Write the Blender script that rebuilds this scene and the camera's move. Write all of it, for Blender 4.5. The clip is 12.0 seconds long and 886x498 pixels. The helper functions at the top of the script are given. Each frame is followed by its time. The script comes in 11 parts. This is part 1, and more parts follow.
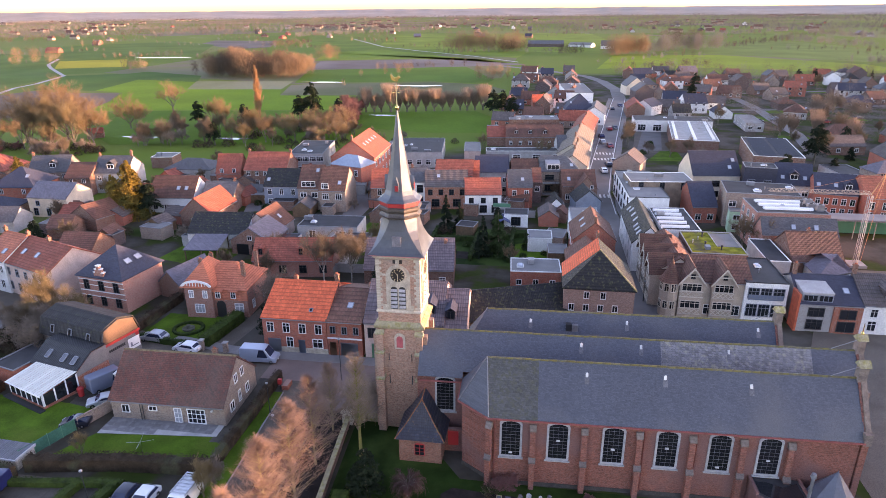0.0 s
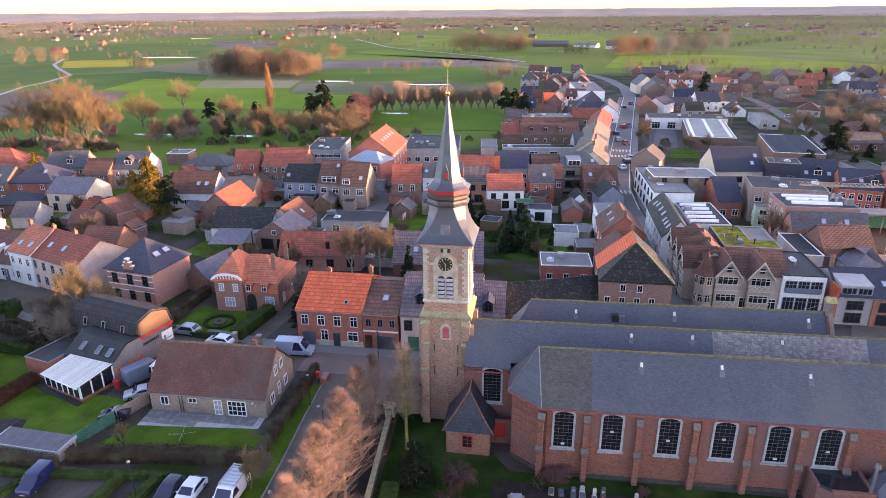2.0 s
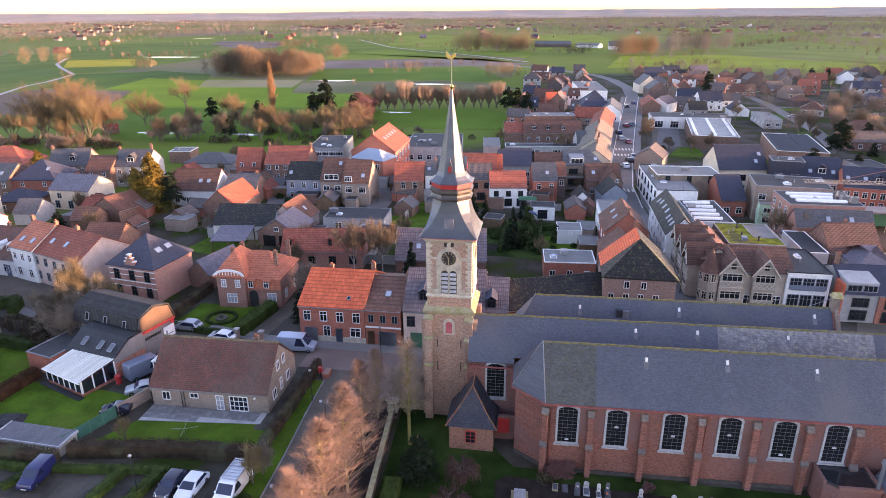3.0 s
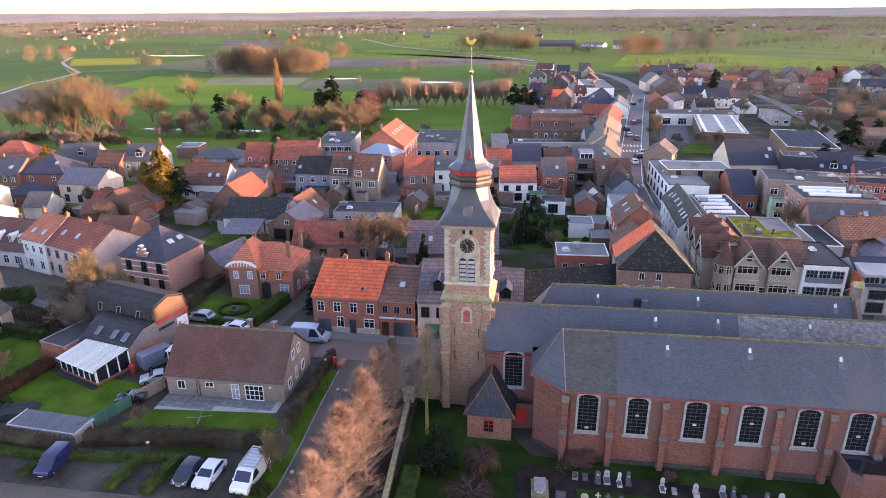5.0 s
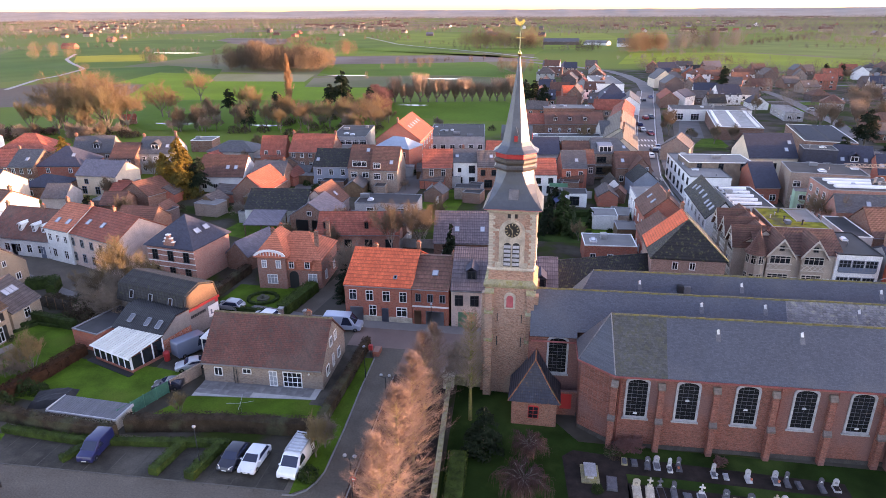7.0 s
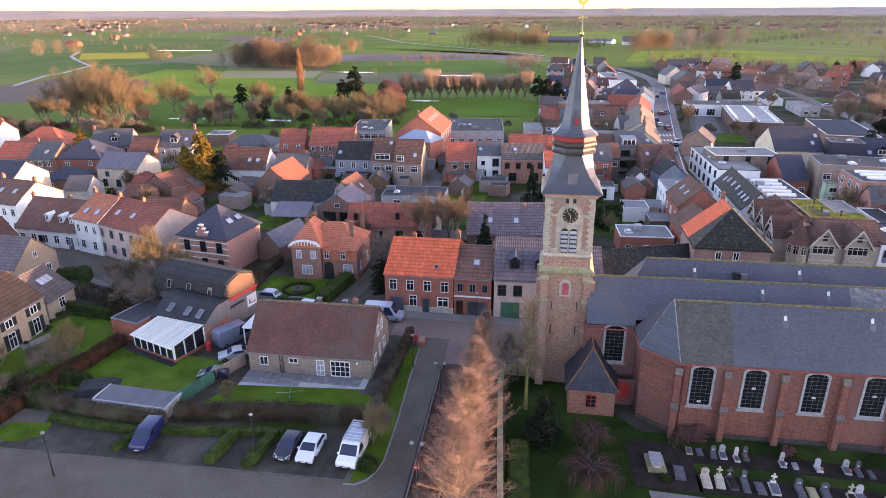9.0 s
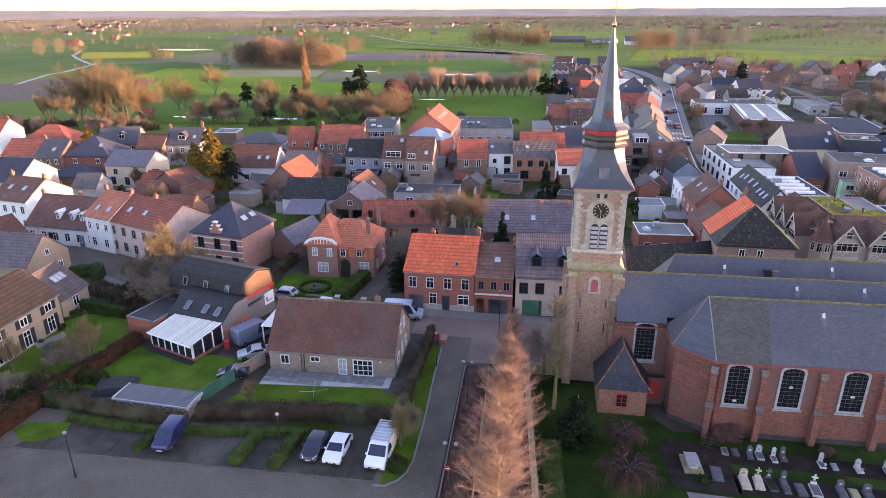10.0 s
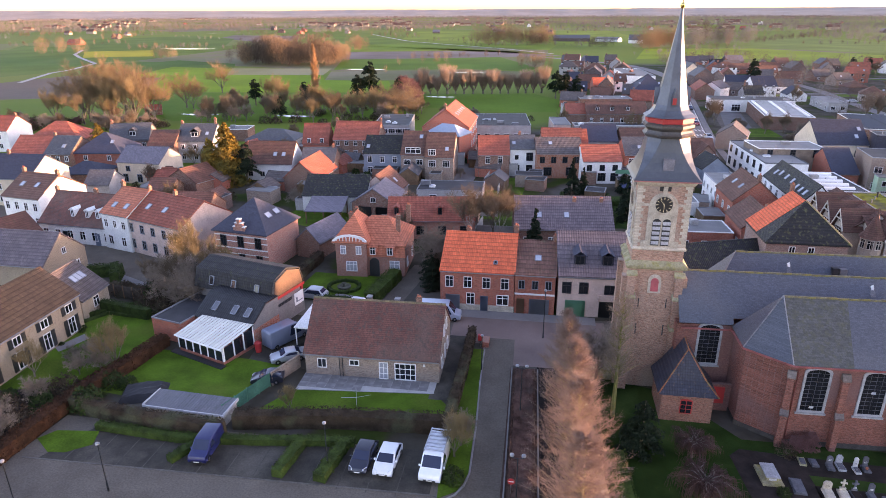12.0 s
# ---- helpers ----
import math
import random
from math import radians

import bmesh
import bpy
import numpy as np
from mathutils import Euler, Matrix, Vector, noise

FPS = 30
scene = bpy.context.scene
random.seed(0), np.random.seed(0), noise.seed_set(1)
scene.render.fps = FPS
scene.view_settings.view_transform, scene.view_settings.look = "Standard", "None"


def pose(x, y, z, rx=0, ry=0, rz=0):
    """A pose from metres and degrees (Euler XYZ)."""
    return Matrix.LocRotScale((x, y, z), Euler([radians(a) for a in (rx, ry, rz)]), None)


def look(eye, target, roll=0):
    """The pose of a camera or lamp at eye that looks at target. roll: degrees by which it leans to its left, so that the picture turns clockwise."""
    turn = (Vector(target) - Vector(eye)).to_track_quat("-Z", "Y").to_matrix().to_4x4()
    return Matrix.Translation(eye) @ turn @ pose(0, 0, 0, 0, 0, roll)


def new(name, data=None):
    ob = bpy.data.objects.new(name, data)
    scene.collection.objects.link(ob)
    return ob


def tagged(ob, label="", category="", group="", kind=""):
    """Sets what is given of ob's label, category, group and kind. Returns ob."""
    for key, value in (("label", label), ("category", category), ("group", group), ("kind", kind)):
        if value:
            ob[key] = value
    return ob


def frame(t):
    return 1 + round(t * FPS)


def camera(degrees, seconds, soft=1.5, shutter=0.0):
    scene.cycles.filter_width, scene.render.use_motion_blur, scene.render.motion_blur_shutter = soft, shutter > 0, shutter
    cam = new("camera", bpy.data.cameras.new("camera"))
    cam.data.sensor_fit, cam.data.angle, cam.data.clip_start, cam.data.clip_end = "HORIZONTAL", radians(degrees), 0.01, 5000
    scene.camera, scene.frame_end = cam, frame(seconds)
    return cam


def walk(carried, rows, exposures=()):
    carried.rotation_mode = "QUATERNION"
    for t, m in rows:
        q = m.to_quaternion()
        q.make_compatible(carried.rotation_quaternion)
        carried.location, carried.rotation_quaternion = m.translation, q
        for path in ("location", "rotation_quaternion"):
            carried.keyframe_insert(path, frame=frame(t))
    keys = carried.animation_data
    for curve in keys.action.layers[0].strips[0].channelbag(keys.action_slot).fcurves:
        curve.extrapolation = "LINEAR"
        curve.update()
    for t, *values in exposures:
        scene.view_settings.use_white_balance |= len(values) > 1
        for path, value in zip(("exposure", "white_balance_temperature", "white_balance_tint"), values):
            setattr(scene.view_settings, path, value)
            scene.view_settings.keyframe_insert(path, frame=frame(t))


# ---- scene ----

cam = camera(70.0, 12.0, soft=0.65)
PATH = [
    (0, (15.072, -62.828, 47.783), (12.151, -44.369, 40.660), -0.56),
    (0.5, (13.433, -62.861, 47.393), (10.504, -44.403, 40.273), -0.57),
    (1, (11.877, -62.998, 46.983), (8.944, -44.536, 39.872), -0.55),
    (1.5, (10.475, -63.148, 46.576), (7.544, -44.682, 39.474), -0.53),
    (2, (9.803, -63.197, 46.190), (6.866, -44.725, 39.107), -0.55),
    (2.5, (9.631, -63.157, 45.796), (6.660, -44.685, 38.728), -0.57),
    (3, (9.608, -63.101, 45.388), (6.614, -44.629, 38.327), -0.50),
    (5, (7.910, -63.434, 43.943), (4.838, -44.972, 36.891), -0.47),
    (5.5, (6.940, -63.573, 43.559), (3.864, -45.112, 36.506), -0.45),
    (6, (5.797, -63.769, 43.124), (2.721, -45.310, 36.067), -0.45),
    (6.5, (4.524, -64.001, 42.698), (1.460, -45.542, 35.635), -0.41),
    (7, (3.126, -64.159, 42.222), (0.069, -45.701, 35.154), -0.35),
    (9, (-2.886, -64.373, 40.389), (-5.928, -45.917, 33.310), -0.29),
    (9.5, (-4.412, -64.102, 39.962), (-7.447, -45.645, 32.881), -0.29),
    (10, (-5.939, -63.686, 39.498), (-8.966, -45.225, 32.425), -0.26),
    (10.5, (-7.438, -63.139, 39.049), (-10.460, -44.674, 31.984), -0.26),
    (11, (-8.899, -62.509, 38.625), (-11.920, -44.045, 31.557), -0.30),
    (11.5, (-10.320, -61.780, 38.202), (-13.336, -43.315, 31.134), -0.28),
    (12, (-11.592, -60.935, 37.789), (-14.602, -42.468, 30.724), -0.30),
]

walk(cam, [(t, look(eye, target, roll)) for t, eye, target, roll in PATH], [(0.0, 3.73, 8450, 44), (12.0, 3.73, 8450, 44)])

# ---- light: low sun from ahead on the right, clear dusk sky ----
SUN_EL, SUN_AZ = 2.4, 86.0       # degrees above the horizon; degrees clockwise from +y
world = bpy.data.worlds.new("sky")
scene.world = world
world.use_nodes = True
wn = world.node_tree.nodes
sky = wn.new("ShaderNodeTexSky")
sky.sky_type = "NISHITA"
sky.sun_disc = False
sky.sun_elevation, sky.sun_rotation = radians(SUN_EL), radians(SUN_AZ)
sky.altitude, sky.air_density, sky.dust_density, sky.ozone_density = 30, 0.62, 0.4, 1.6
world.node_tree.links.new(sky.outputs[0], wn["Background"].inputs[0])
wn["Background"].inputs[1].default_value = 0.15
sun_data = bpy.data.lights.new("sun", "SUN")
sun_data.energy, sun_data.angle, sun_data.color = 1.35, radians(0.8), (1.0, 0.73, 0.47)
sun = new("sun", sun_data)
_sd = Vector((math.sin(radians(SUN_AZ)) * math.cos(radians(SUN_EL)), math.cos(radians(SUN_AZ)) * math.cos(radians(SUN_EL)), math.sin(radians(SUN_EL))))
sun.matrix_world = look(_sd * 300, (0, 0, 0))
scene.view_settings.exposure = 0.0


# ---- materials ----
MATS = {}


def mat(name, col, rough=0.8, var=0.25, scale=1.5, fine=14.0, bump=0.25, pattern="", size=(0.22, 0.07), mortar=(0.5, 0.47, 0.43), metal=0.0, moss=None, moss_amt=0.0, spec=0.3, patch=None):
    """A node material: base colour with broad stains, fine grain, per-object shift, a laid pattern and relief."""
    if name in MATS:
        return MATS[name]
    m = bpy.data.materials.new(name)
    MATS[name] = m
    m.use_nodes = True
    nt = m.node_tree
    N, K = nt.nodes, nt.links.new
    bsdf = N["Principled BSDF"]
    tc = N.new("ShaderNodeTexCoord")
    info = N.new("ShaderNodeObjectInfo")

    def math_node(op, a, b=None, c=None):
        n = N.new("ShaderNodeMath")
        n.operation = op
        for i, v in enumerate((a, b, c)):
            if v is None:
                continue
            if isinstance(v, (int, float)):
                n.inputs[i].default_value = v
            else:
                K(v, n.inputs[i])
        return n.outputs[0]

    def mix(fac, a, b, blend="MIX"):
        n = N.new("ShaderNodeMix")
        n.data_type, n.blend_type = "RGBA", blend
        for i, v in ((0, fac), (6, a), (7, b)):
            if isinstance(v, (int, float)):
                n.inputs[i].default_value = v
            elif isinstance(v, tuple):
                n.inputs[i].default_value = (*v, 1)
            else:
                K(v, n.inputs[i])
        return n.outputs[2]

    def noise_tex(sc, detail=4.0):
        n = N.new("ShaderNodeTexNoise")
        n.inputs["Scale"].default_value, n.inputs["Detail"].default_value = sc, detail
        K(tc.outputs["Object"], n.inputs["Vector"])
        return n.outputs[0]

    broad, grain = noise_tex(scale, 6.0), noise_tex(fine, 3.0)
    base = tuple(col)
    dark, light = tuple(c * (1 - var) for c in base), tuple(min(1, c * (1 + var)) for c in base)
    ramp = math_node("MULTIPLY_ADD", broad, 2.4, -0.7)
    ramp = math_node("MINIMUM", math_node("MAXIMUM", ramp, 0.0), 1.0)
    out = mix(ramp, dark, light)
    height = grain
    sep = N.new("ShaderNodeSeparateXYZ")
    K(tc.outputs["Object"], sep.inputs[0])
    if pattern in ("brick", "slate", "block"):
        comb = N.new("ShaderNodeCombineXYZ")
        K(math_node("ADD", sep.outputs[0], sep.outputs[1]), comb.inputs[0])
        K(sep.outputs[2], comb.inputs[1])
        br = N.new("ShaderNodeTexBrick")
        br.inputs["Scale"].default_value = 1.0
        br.inputs["Brick Width"].default_value, br.inputs["Row Height"].default_value = size
        br.inputs["Mortar Size"].default_value = min(size) * (0.09 if pattern != "slate" else 0.05)
        br.inputs["Bias"].default_value = 0.0
        K(comb.outputs[0], br.inputs["Vector"])
        for key, f in (("Color1", 1 - var * (1.1 if pattern == "slate" else 1.7)), ("Color2", 1 + var * (1.0 if pattern == "slate" else 1.5))):
            br.inputs[key].default_value = (*[c * f for c in base], 1)
        br.inputs["Mortar"].default_value = (*mortar, 1)
        out = mix(0.7, out, br.outputs[0])
        height = math_node("MULTIPLY_ADD", br.outputs[1], -0.7, grain)
    elif pattern in ("tile", "rib"):
        wave_x = math_node("SINE", math_node("MULTIPLY", sep.outputs[0], 6.283 / size[0]))
        rows = math_node("FRACT", math_node("DIVIDE", sep.outputs[2], size[1]))
        height = math_node("ADD", math_node("MULTIPLY", wave_x, 0.5), math_node("MULTIPLY", rows, -1.0 if pattern == "tile" else 0.0))
        cell = N.new("ShaderNodeTexWhiteNoise")
        cell.noise_dimensions = "3D"
        snap = N.new("ShaderNodeVectorMath")
        snap.operation = "SNAP"
        K(tc.outputs["Object"], snap.inputs[0])
        snap.inputs[1].default_value = (size[0], 50.0, size[1])
        K(snap.outputs[0], cell.inputs["Vector"])
        if pattern == "tile":
            out = mix(math_node("MULTIPLY", cell.outputs[0], 0.62), out, tuple(c * 0.6 for c in base))
            out = mix(math_node("MULTIPLY", math_node("POWER", rows, 5.0), 0.8), out, tuple(c * 0.25 for c in base))
    elif pattern == "plank":
        rows = math_node("FRACT", math_node("DIVIDE", math_node("ADD", sep.outputs[0], sep.outputs[1]), size[0]))
        height = math_node("GREATER_THAN", rows, 0.1)
        out = mix(math_node("LESS_THAN", rows, 0.1), out, tuple(c * 0.5 for c in base))
    if patch:
        pn = noise_tex(scale * 0.35, 5.0)
        out = mix(math_node("MINIMUM", math_node("MAXIMUM", math_node("MULTIPLY_ADD", pn, 7.0, -3.5), 0.0), 0.85), out, patch)
    if moss:
        mn = noise_tex(2.3, 8.0)
        K2 = math_node("MINIMUM", math_node("MAXIMUM", math_node("MULTIPLY_ADD", mn, 5.0, -3.2 + moss_amt), 0.0), 0.9)
        out = mix(K2, out, moss)
    shift = math_node("MULTIPLY_ADD", info.outputs["Random"], 0.24, 0.88)
    fleck = 0.12 if var <= 0.06 else (0.35 if not pattern and fine <= 6.0 else 0.95)
    speck = math_node("MULTIPLY_ADD", grain, fleck, 1 - fleck / 2)
    hsv = N.new("ShaderNodeHueSaturation")
    K(out, hsv.inputs["Color"])
    K(math_node("MULTIPLY", shift, speck), hsv.inputs["Value"])
    K(hsv.outputs[0], bsdf.inputs["Base Color"])
    bsdf.inputs["Roughness"].default_value, bsdf.inputs["Metallic"].default_value = rough, metal
    bsdf.inputs["Specular IOR Level"].default_value = spec
    if bump:
        bn = N.new("ShaderNodeBump")
        bn.inputs["Strength"].default_value, bn.inputs["Distance"].default_value = bump, 0.04
        K(height, bn.inputs["Height"])
        K(bn.outputs[0], bsdf.inputs["Normal"])
    return m


def plain(name, col, rough=0.5, metal=0.0, coat=0.0, spec=0.5):
    """Smooth paint, glass or metal with a faint unevenness."""
    if name in MATS:
        return MATS[name]
    m = mat(name, col, rough, 0.06, 0.8, 5.0, 0.0, metal=metal, spec=spec)
    m.node_tree.nodes["Principled BSDF"].inputs["Coat Weight"].default_value = coat
    return m


GLASS = plain("window_glass", (0.015, 0.018, 0.0228), 0.08, spec=0.6)
LEAD_GLASS = plain("leaded_glass", (0.0108, 0.012, 0.0156), 0.18, spec=0.5)
CURTAIN = plain("glass_with_net_curtain", (0.32, 0.34, 0.37), 0.15, spec=0.6)
SKYGLASS = plain("roof_window_glass", (0.4, 0.44, 0.5), 0.1, spec=0.7)
WHITE = plain("white_paint", (0.74, 0.74, 0.73), 0.5)
GREYP = plain("grey_paint", (0.17, 0.19, 0.22), 0.5)
DARKP = plain("dark_paint", (0.02, 0.022, 0.025), 0.45)
REDP = plain("red_paint", (0.45, 0.03, 0.03), 0.45)
GREENP = plain("green_paint", (0.05, 0.22, 0.13), 0.45)
BROWNP = plain("brown_paint", (0.12, 0.06, 0.035), 0.5)
BLUEP = plain("blue_grey_paint", (0.12, 0.16, 0.22), 0.5)
GILT = plain("worn_pale_gilding", (0.6, 0.47, 0.3), 0.5)
GOLD = plain("gilded_metal", (0.85, 0.6, 0.22), 0.25, metal=1.0)
ZINC = mat("zinc", (0.26, 0.27, 0.29), 0.45, 0.15, 1.0, 6.0, 0.05, metal=0.6)
LEADROOF = mat("spire_lead", (0.085, 0.096, 0.115), 0.38, 0.35, 0.6, 5.0, 0.08, metal=0.15, spec=0.5, patch=(0.06, 0.07, 0.085))
SLATE = mat("church_slate", (0.063, 0.076, 0.1), 0.5, 0.22, 0.22, 9.0, 0.3, "slate", (0.26, 0.12), (0.045, 0.05, 0.062), patch=(0.09, 0.096, 0.108), spec=0.35)
SLATE_GREEN = mat("green_filmed_slate", (0.06, 0.066, 0.066), 0.6, 0.3, 0.5, 6.0, 0.35, "slate", (0.35, 0.16), (0.035, 0.037, 0.04), moss=(0.062, 0.066, 0.048), moss_amt=0.8, spec=0.3)
SLATE_OLD = mat("weathered_slate", (0.185, 0.19, 0.205), 0.7, 0.35, 1.2, 9.0, 0.6, "slate", (0.35, 0.2), (0.06, 0.06, 0.06), moss=(0.3, 0.3, 0.24), moss_amt=0.55)
SLATE_MOSS = mat("mossy_ridge", (0.11, 0.1, 0.065), 0.9, 0.4, 2.5, 12.0, 0.6, moss=(0.17, 0.145, 0.045), moss_amt=1.2)
SLATE_BLUE = mat("blue_slate", (0.034, 0.038, 0.06), 0.7, 0.2, 0.9, 6.0, 0.3, "slate", (0.4, 0.2), (0.04, 0.042, 0.055), spec=0.4)
SLATE_GREY = mat("grey_slate", (0.0935, 0.09163, 0.09724), 0.6, 0.28, 0.7, 7.0, 0.3, "slate", (0.4, 0.2), (0.06, 0.06, 0.065), moss=(0.12, 0.12, 0.07), moss_amt=0.2)
SLATE_VIOLET = mat("violet_slate", (0.136, 0.124, 0.148), 0.6, 0.25, 0.7, 7.0, 0.3, "slate", (0.35, 0.25), (0.09, 0.08, 0.095))
TILE_ORANGE = mat("orange_roof_tile", (0.94, 0.155, 0.066), 0.75, 0.22, 0.8, 6.0, 0.8, "tile", (0.24, 0.3), moss=(0.4, 0.12, 0.05), moss_amt=0.0)
TILE_RED = mat("red_roof_tile", (0.36, 0.093, 0.06), 0.75, 0.28, 0.8, 6.0, 0.8, "tile", (0.24, 0.3), moss=(0.2, 0.1, 0.06), moss_amt=0.3)
TILE_PINK = mat("salmon_roof_tile", (0.56, 0.165, 0.095), 0.75, 0.2, 0.8, 6.0, 0.6, "tile", (0.2, 0.25))
TILE_BROWN = mat("brown_roof_tile", (0.1698, 0.07696, 0.05642), 0.75, 0.3, 0.6, 6.0, 0.7, "tile", (0.22, 0.28), moss=(0.12, 0.09, 0.05), moss_amt=0.3)
TILE_OLD = mat("weathered_flat_tile", (0.19, 0.072, 0.055), 0.8, 0.3, 0.45, 7.0, 0.6, "tile", (0.18, 0.16), moss=(0.085, 0.06, 0.052), moss_amt=0.7, patch=(0.15, 0.085, 0.068))
TILE_TAN = mat("tan_roof_tile", (0.133, 0.0746, 0.0442), 0.8, 0.25, 0.7, 6.0, 0.8, "tile", (0.3, 0.35))
TILE_PALE = mat("pale_weathered_tile", (0.2, 0.165, 0.135), 0.8, 0.25, 0.7, 6.0, 0.8, "tile", (0.3, 0.35))
TILE_GREY = mat("grey_brown_roof_tile", (0.1272, 0.102, 0.09696), 0.7, 0.25, 0.7, 6.0, 0.8, "tile", (0.3, 0.34), moss=(0.12, 0.11, 0.07), moss_amt=0.2)
TILE_VIOLET = mat("violet_roof_tile", (0.1564, 0.1219, 0.1323), 0.65, 0.22, 0.7, 6.0, 0.9, "tile", (0.32, 0.36))
TILE_DARK = mat("dark_roof_tile", (0.021, 0.021, 0.0217), 0.6, 0.3, 0.7, 6.0, 0.8, "tile", (0.28, 0.34), moss=(0.08, 0.085, 0.035), moss_amt=0.5)
CHAPEL_TILE = mat("blue_glazed_tile", (0.025, 0.03, 0.046), 0.5, 0.3, 1.2, 8.0, 0.9, "tile", (0.24, 0.26), moss=(0.14, 0.08, 0.05), moss_amt=0.15, spec=0.5)
BRICK_RED = mat("red_brick", (0.414, 0.115, 0.07475), 0.85, 0.25, 0.5, 10.0, 0.3, "brick", (0.22, 0.07), (0.3, 0.22, 0.18))
BRICK_CHURCH = mat("old_church_brick", (0.235, 0.082, 0.06), 0.88, 0.3, 0.35, 8.0, 0.35, "brick", (0.24, 0.075), (0.25, 0.165, 0.145), patch=(0.21, 0.112, 0.104))
BRICK_TOWER = mat("tower_brick", (0.3333, 0.1814, 0.1324), 0.9, 0.28, 0.6, 8.0, 0.4, "brick", (0.24, 0.075), (0.4, 0.34, 0.28), patch=(0.3, 0.24, 0.2))
BRICK_PINK = mat("pink_brick", (0.39, 0.165, 0.125), 0.85, 0.2, 0.5, 10.0, 0.3, "brick", (0.22, 0.07), (0.42, 0.35, 0.3))
BRICK_TAN = mat("tan_brick", (0.3, 0.21, 0.165), 0.85, 0.25, 0.5, 10.0, 0.3, "brick", (0.22, 0.07), (0.4, 0.37, 0.33))
BRICK_BROWN = mat("brown_brick", (0.2025, 0.0972, 0.06885), 0.85, 0.28, 0.5, 10.0, 0.3, "brick", (0.22, 0.07), (0.33, 0.28, 0.24))
BRICK_DARK = mat("dark_brick", (0.11, 0.075, 0.07), 0.85, 0.28, 0.5, 10.0, 0.3, "brick", (0.22, 0.07), (0.2, 0.18, 0.17))
BRICK_CREAM = mat("cream_brick", (0.317, 0.242, 0.173), 0.85, 0.15, 0.5, 10.0, 0.2, "brick", (0.22, 0.07), (0.5, 0.42, 0.33))
RENDER_WHITE = mat("white_render", (0.7245, 0.7245, 0.7038), 0.85, 0.08, 0.7, 9.0, 0.1)
RENDER_CREAM = mat("cream_render", (0.62, 0.52, 0.4), 0.85, 0.1, 0.7, 9.0, 0.1)
RENDER_GREY = mat("grey_render", (0.36, 0.35, 0.34), 0.85, 0.14, 0.7, 9.0, 0.1)
RENDER_BLUE = mat("blue_grey_render", (0.2, 0.24, 0.29), 0.8, 0.12, 0.7, 9.0, 0.1)
RENDER_PINK = mat("weathered_pink_render", (0.52, 0.38, 0.33), 0.88, 0.15, 0.7, 9.0, 0.15)
RENDER_MINT = mat("mint_render", (0.42, 0.62, 0.42), 0.85, 0.08, 0.7, 9.0, 0.1)
STONE = mat("pale_stone", (0.44, 0.3872, 0.3168), 0.85, 0.22, 1.5, 9.0, 0.25, moss=(0.3, 0.26, 0.18), moss_amt=0.1)
STONE_GREY = mat("blue_stone", (0.306, 0.315, 0.332), 0.7, 0.2, 1.5, 9.0, 0.2)
STONE_MOSS = mat("mossy_stone", (0.3, 0.27, 0.17), 0.9, 0.3, 2.0, 9.0, 0.4, moss=(0.24, 0.22, 0.07), moss_amt=0.7)
GRANITE_DARK = mat("dark_granite", (0.1, 0.105, 0.12), 0.25, 0.2, 3.0, 20.0, 0.05, spec=0.6)
GRANITE_LIGHT = mat("light_granite", (0.42, 0.42, 0.43), 0.4, 0.2, 3.0, 20.0, 0.1)
MARBLE = mat("white_marble", (0.51, 0.51, 0.503), 0.4, 0.12, 2.0, 12.0, 0.05)
ASPHALT = mat("asphalt", (0.114, 0.0936, 0.0744), 0.9, 0.22, 0.3, 6.5, 0.06, patch=(0.125, 0.105, 0.085))
ASPHALT_DARK = mat("dark_asphalt", (0.042, 0.036, 0.028), 0.8, 0.4, 0.6, 6.5, 0.1, patch=(0.09, 0.077, 0.062))
SETTS = mat("brown_paving", (0.204, 0.1428, 0.1274), 0.9, 0.2, 0.2, 6.0, 0.3)
PAVING = mat("concrete_paving", (0.1793, 0.1697, 0.1661), 0.9, 0.2, 0.3, 5.0, 0.2)
PATIO = mat("blue_stone_patio", (0.19, 0.185, 0.185), 0.75, 0.3, 0.6, 4.0, 0.2)
CONCRETE = mat("concrete", (0.33, 0.32, 0.31), 0.9, 0.2, 0.5, 6.0, 0.2)
PAINTLINE = mat("road_paint", (0.6, 0.6, 0.58), 0.8, 0.2, 1.0, 6.0, 0.05)
LAWN = mat("lawn_grass", (0.05341, 0.1157, 0.01109), 0.95, 0.4, 0.3, 6.6, 0.6, patch=(0.085, 0.13, 0.018), spec=0.1)
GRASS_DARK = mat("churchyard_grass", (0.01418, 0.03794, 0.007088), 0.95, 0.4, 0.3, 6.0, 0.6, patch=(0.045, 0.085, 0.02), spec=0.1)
MOSSROOF = mat("sedum_roof", (0.19, 0.18, 0.02), 0.95, 0.5, 0.7, 5.0, 0.5, patch=(0.09, 0.075, 0.06), spec=0.1)
SOIL = mat("dark_soil", (0.02695, 0.02058, 0.01862), 0.95, 0.35, 0.8, 5.0, 0.6, spec=0.1)
MULCH = mat("reddish_mulch", (0.06825, 0.03938, 0.0315), 0.95, 0.35, 0.8, 8.0, 0.6, spec=0.1)
HEDGE_G = mat("green_hedge_leaf", (0.0252, 0.04788, 0.01106), 0.85, 0.45, 1.2, 9.0, 0.5, spec=0.2)
HEDGE_L = mat("light_green_hedge_leaf", (0.036, 0.063, 0.012), 0.85, 0.45, 1.2, 9.0, 0.5, spec=0.2)
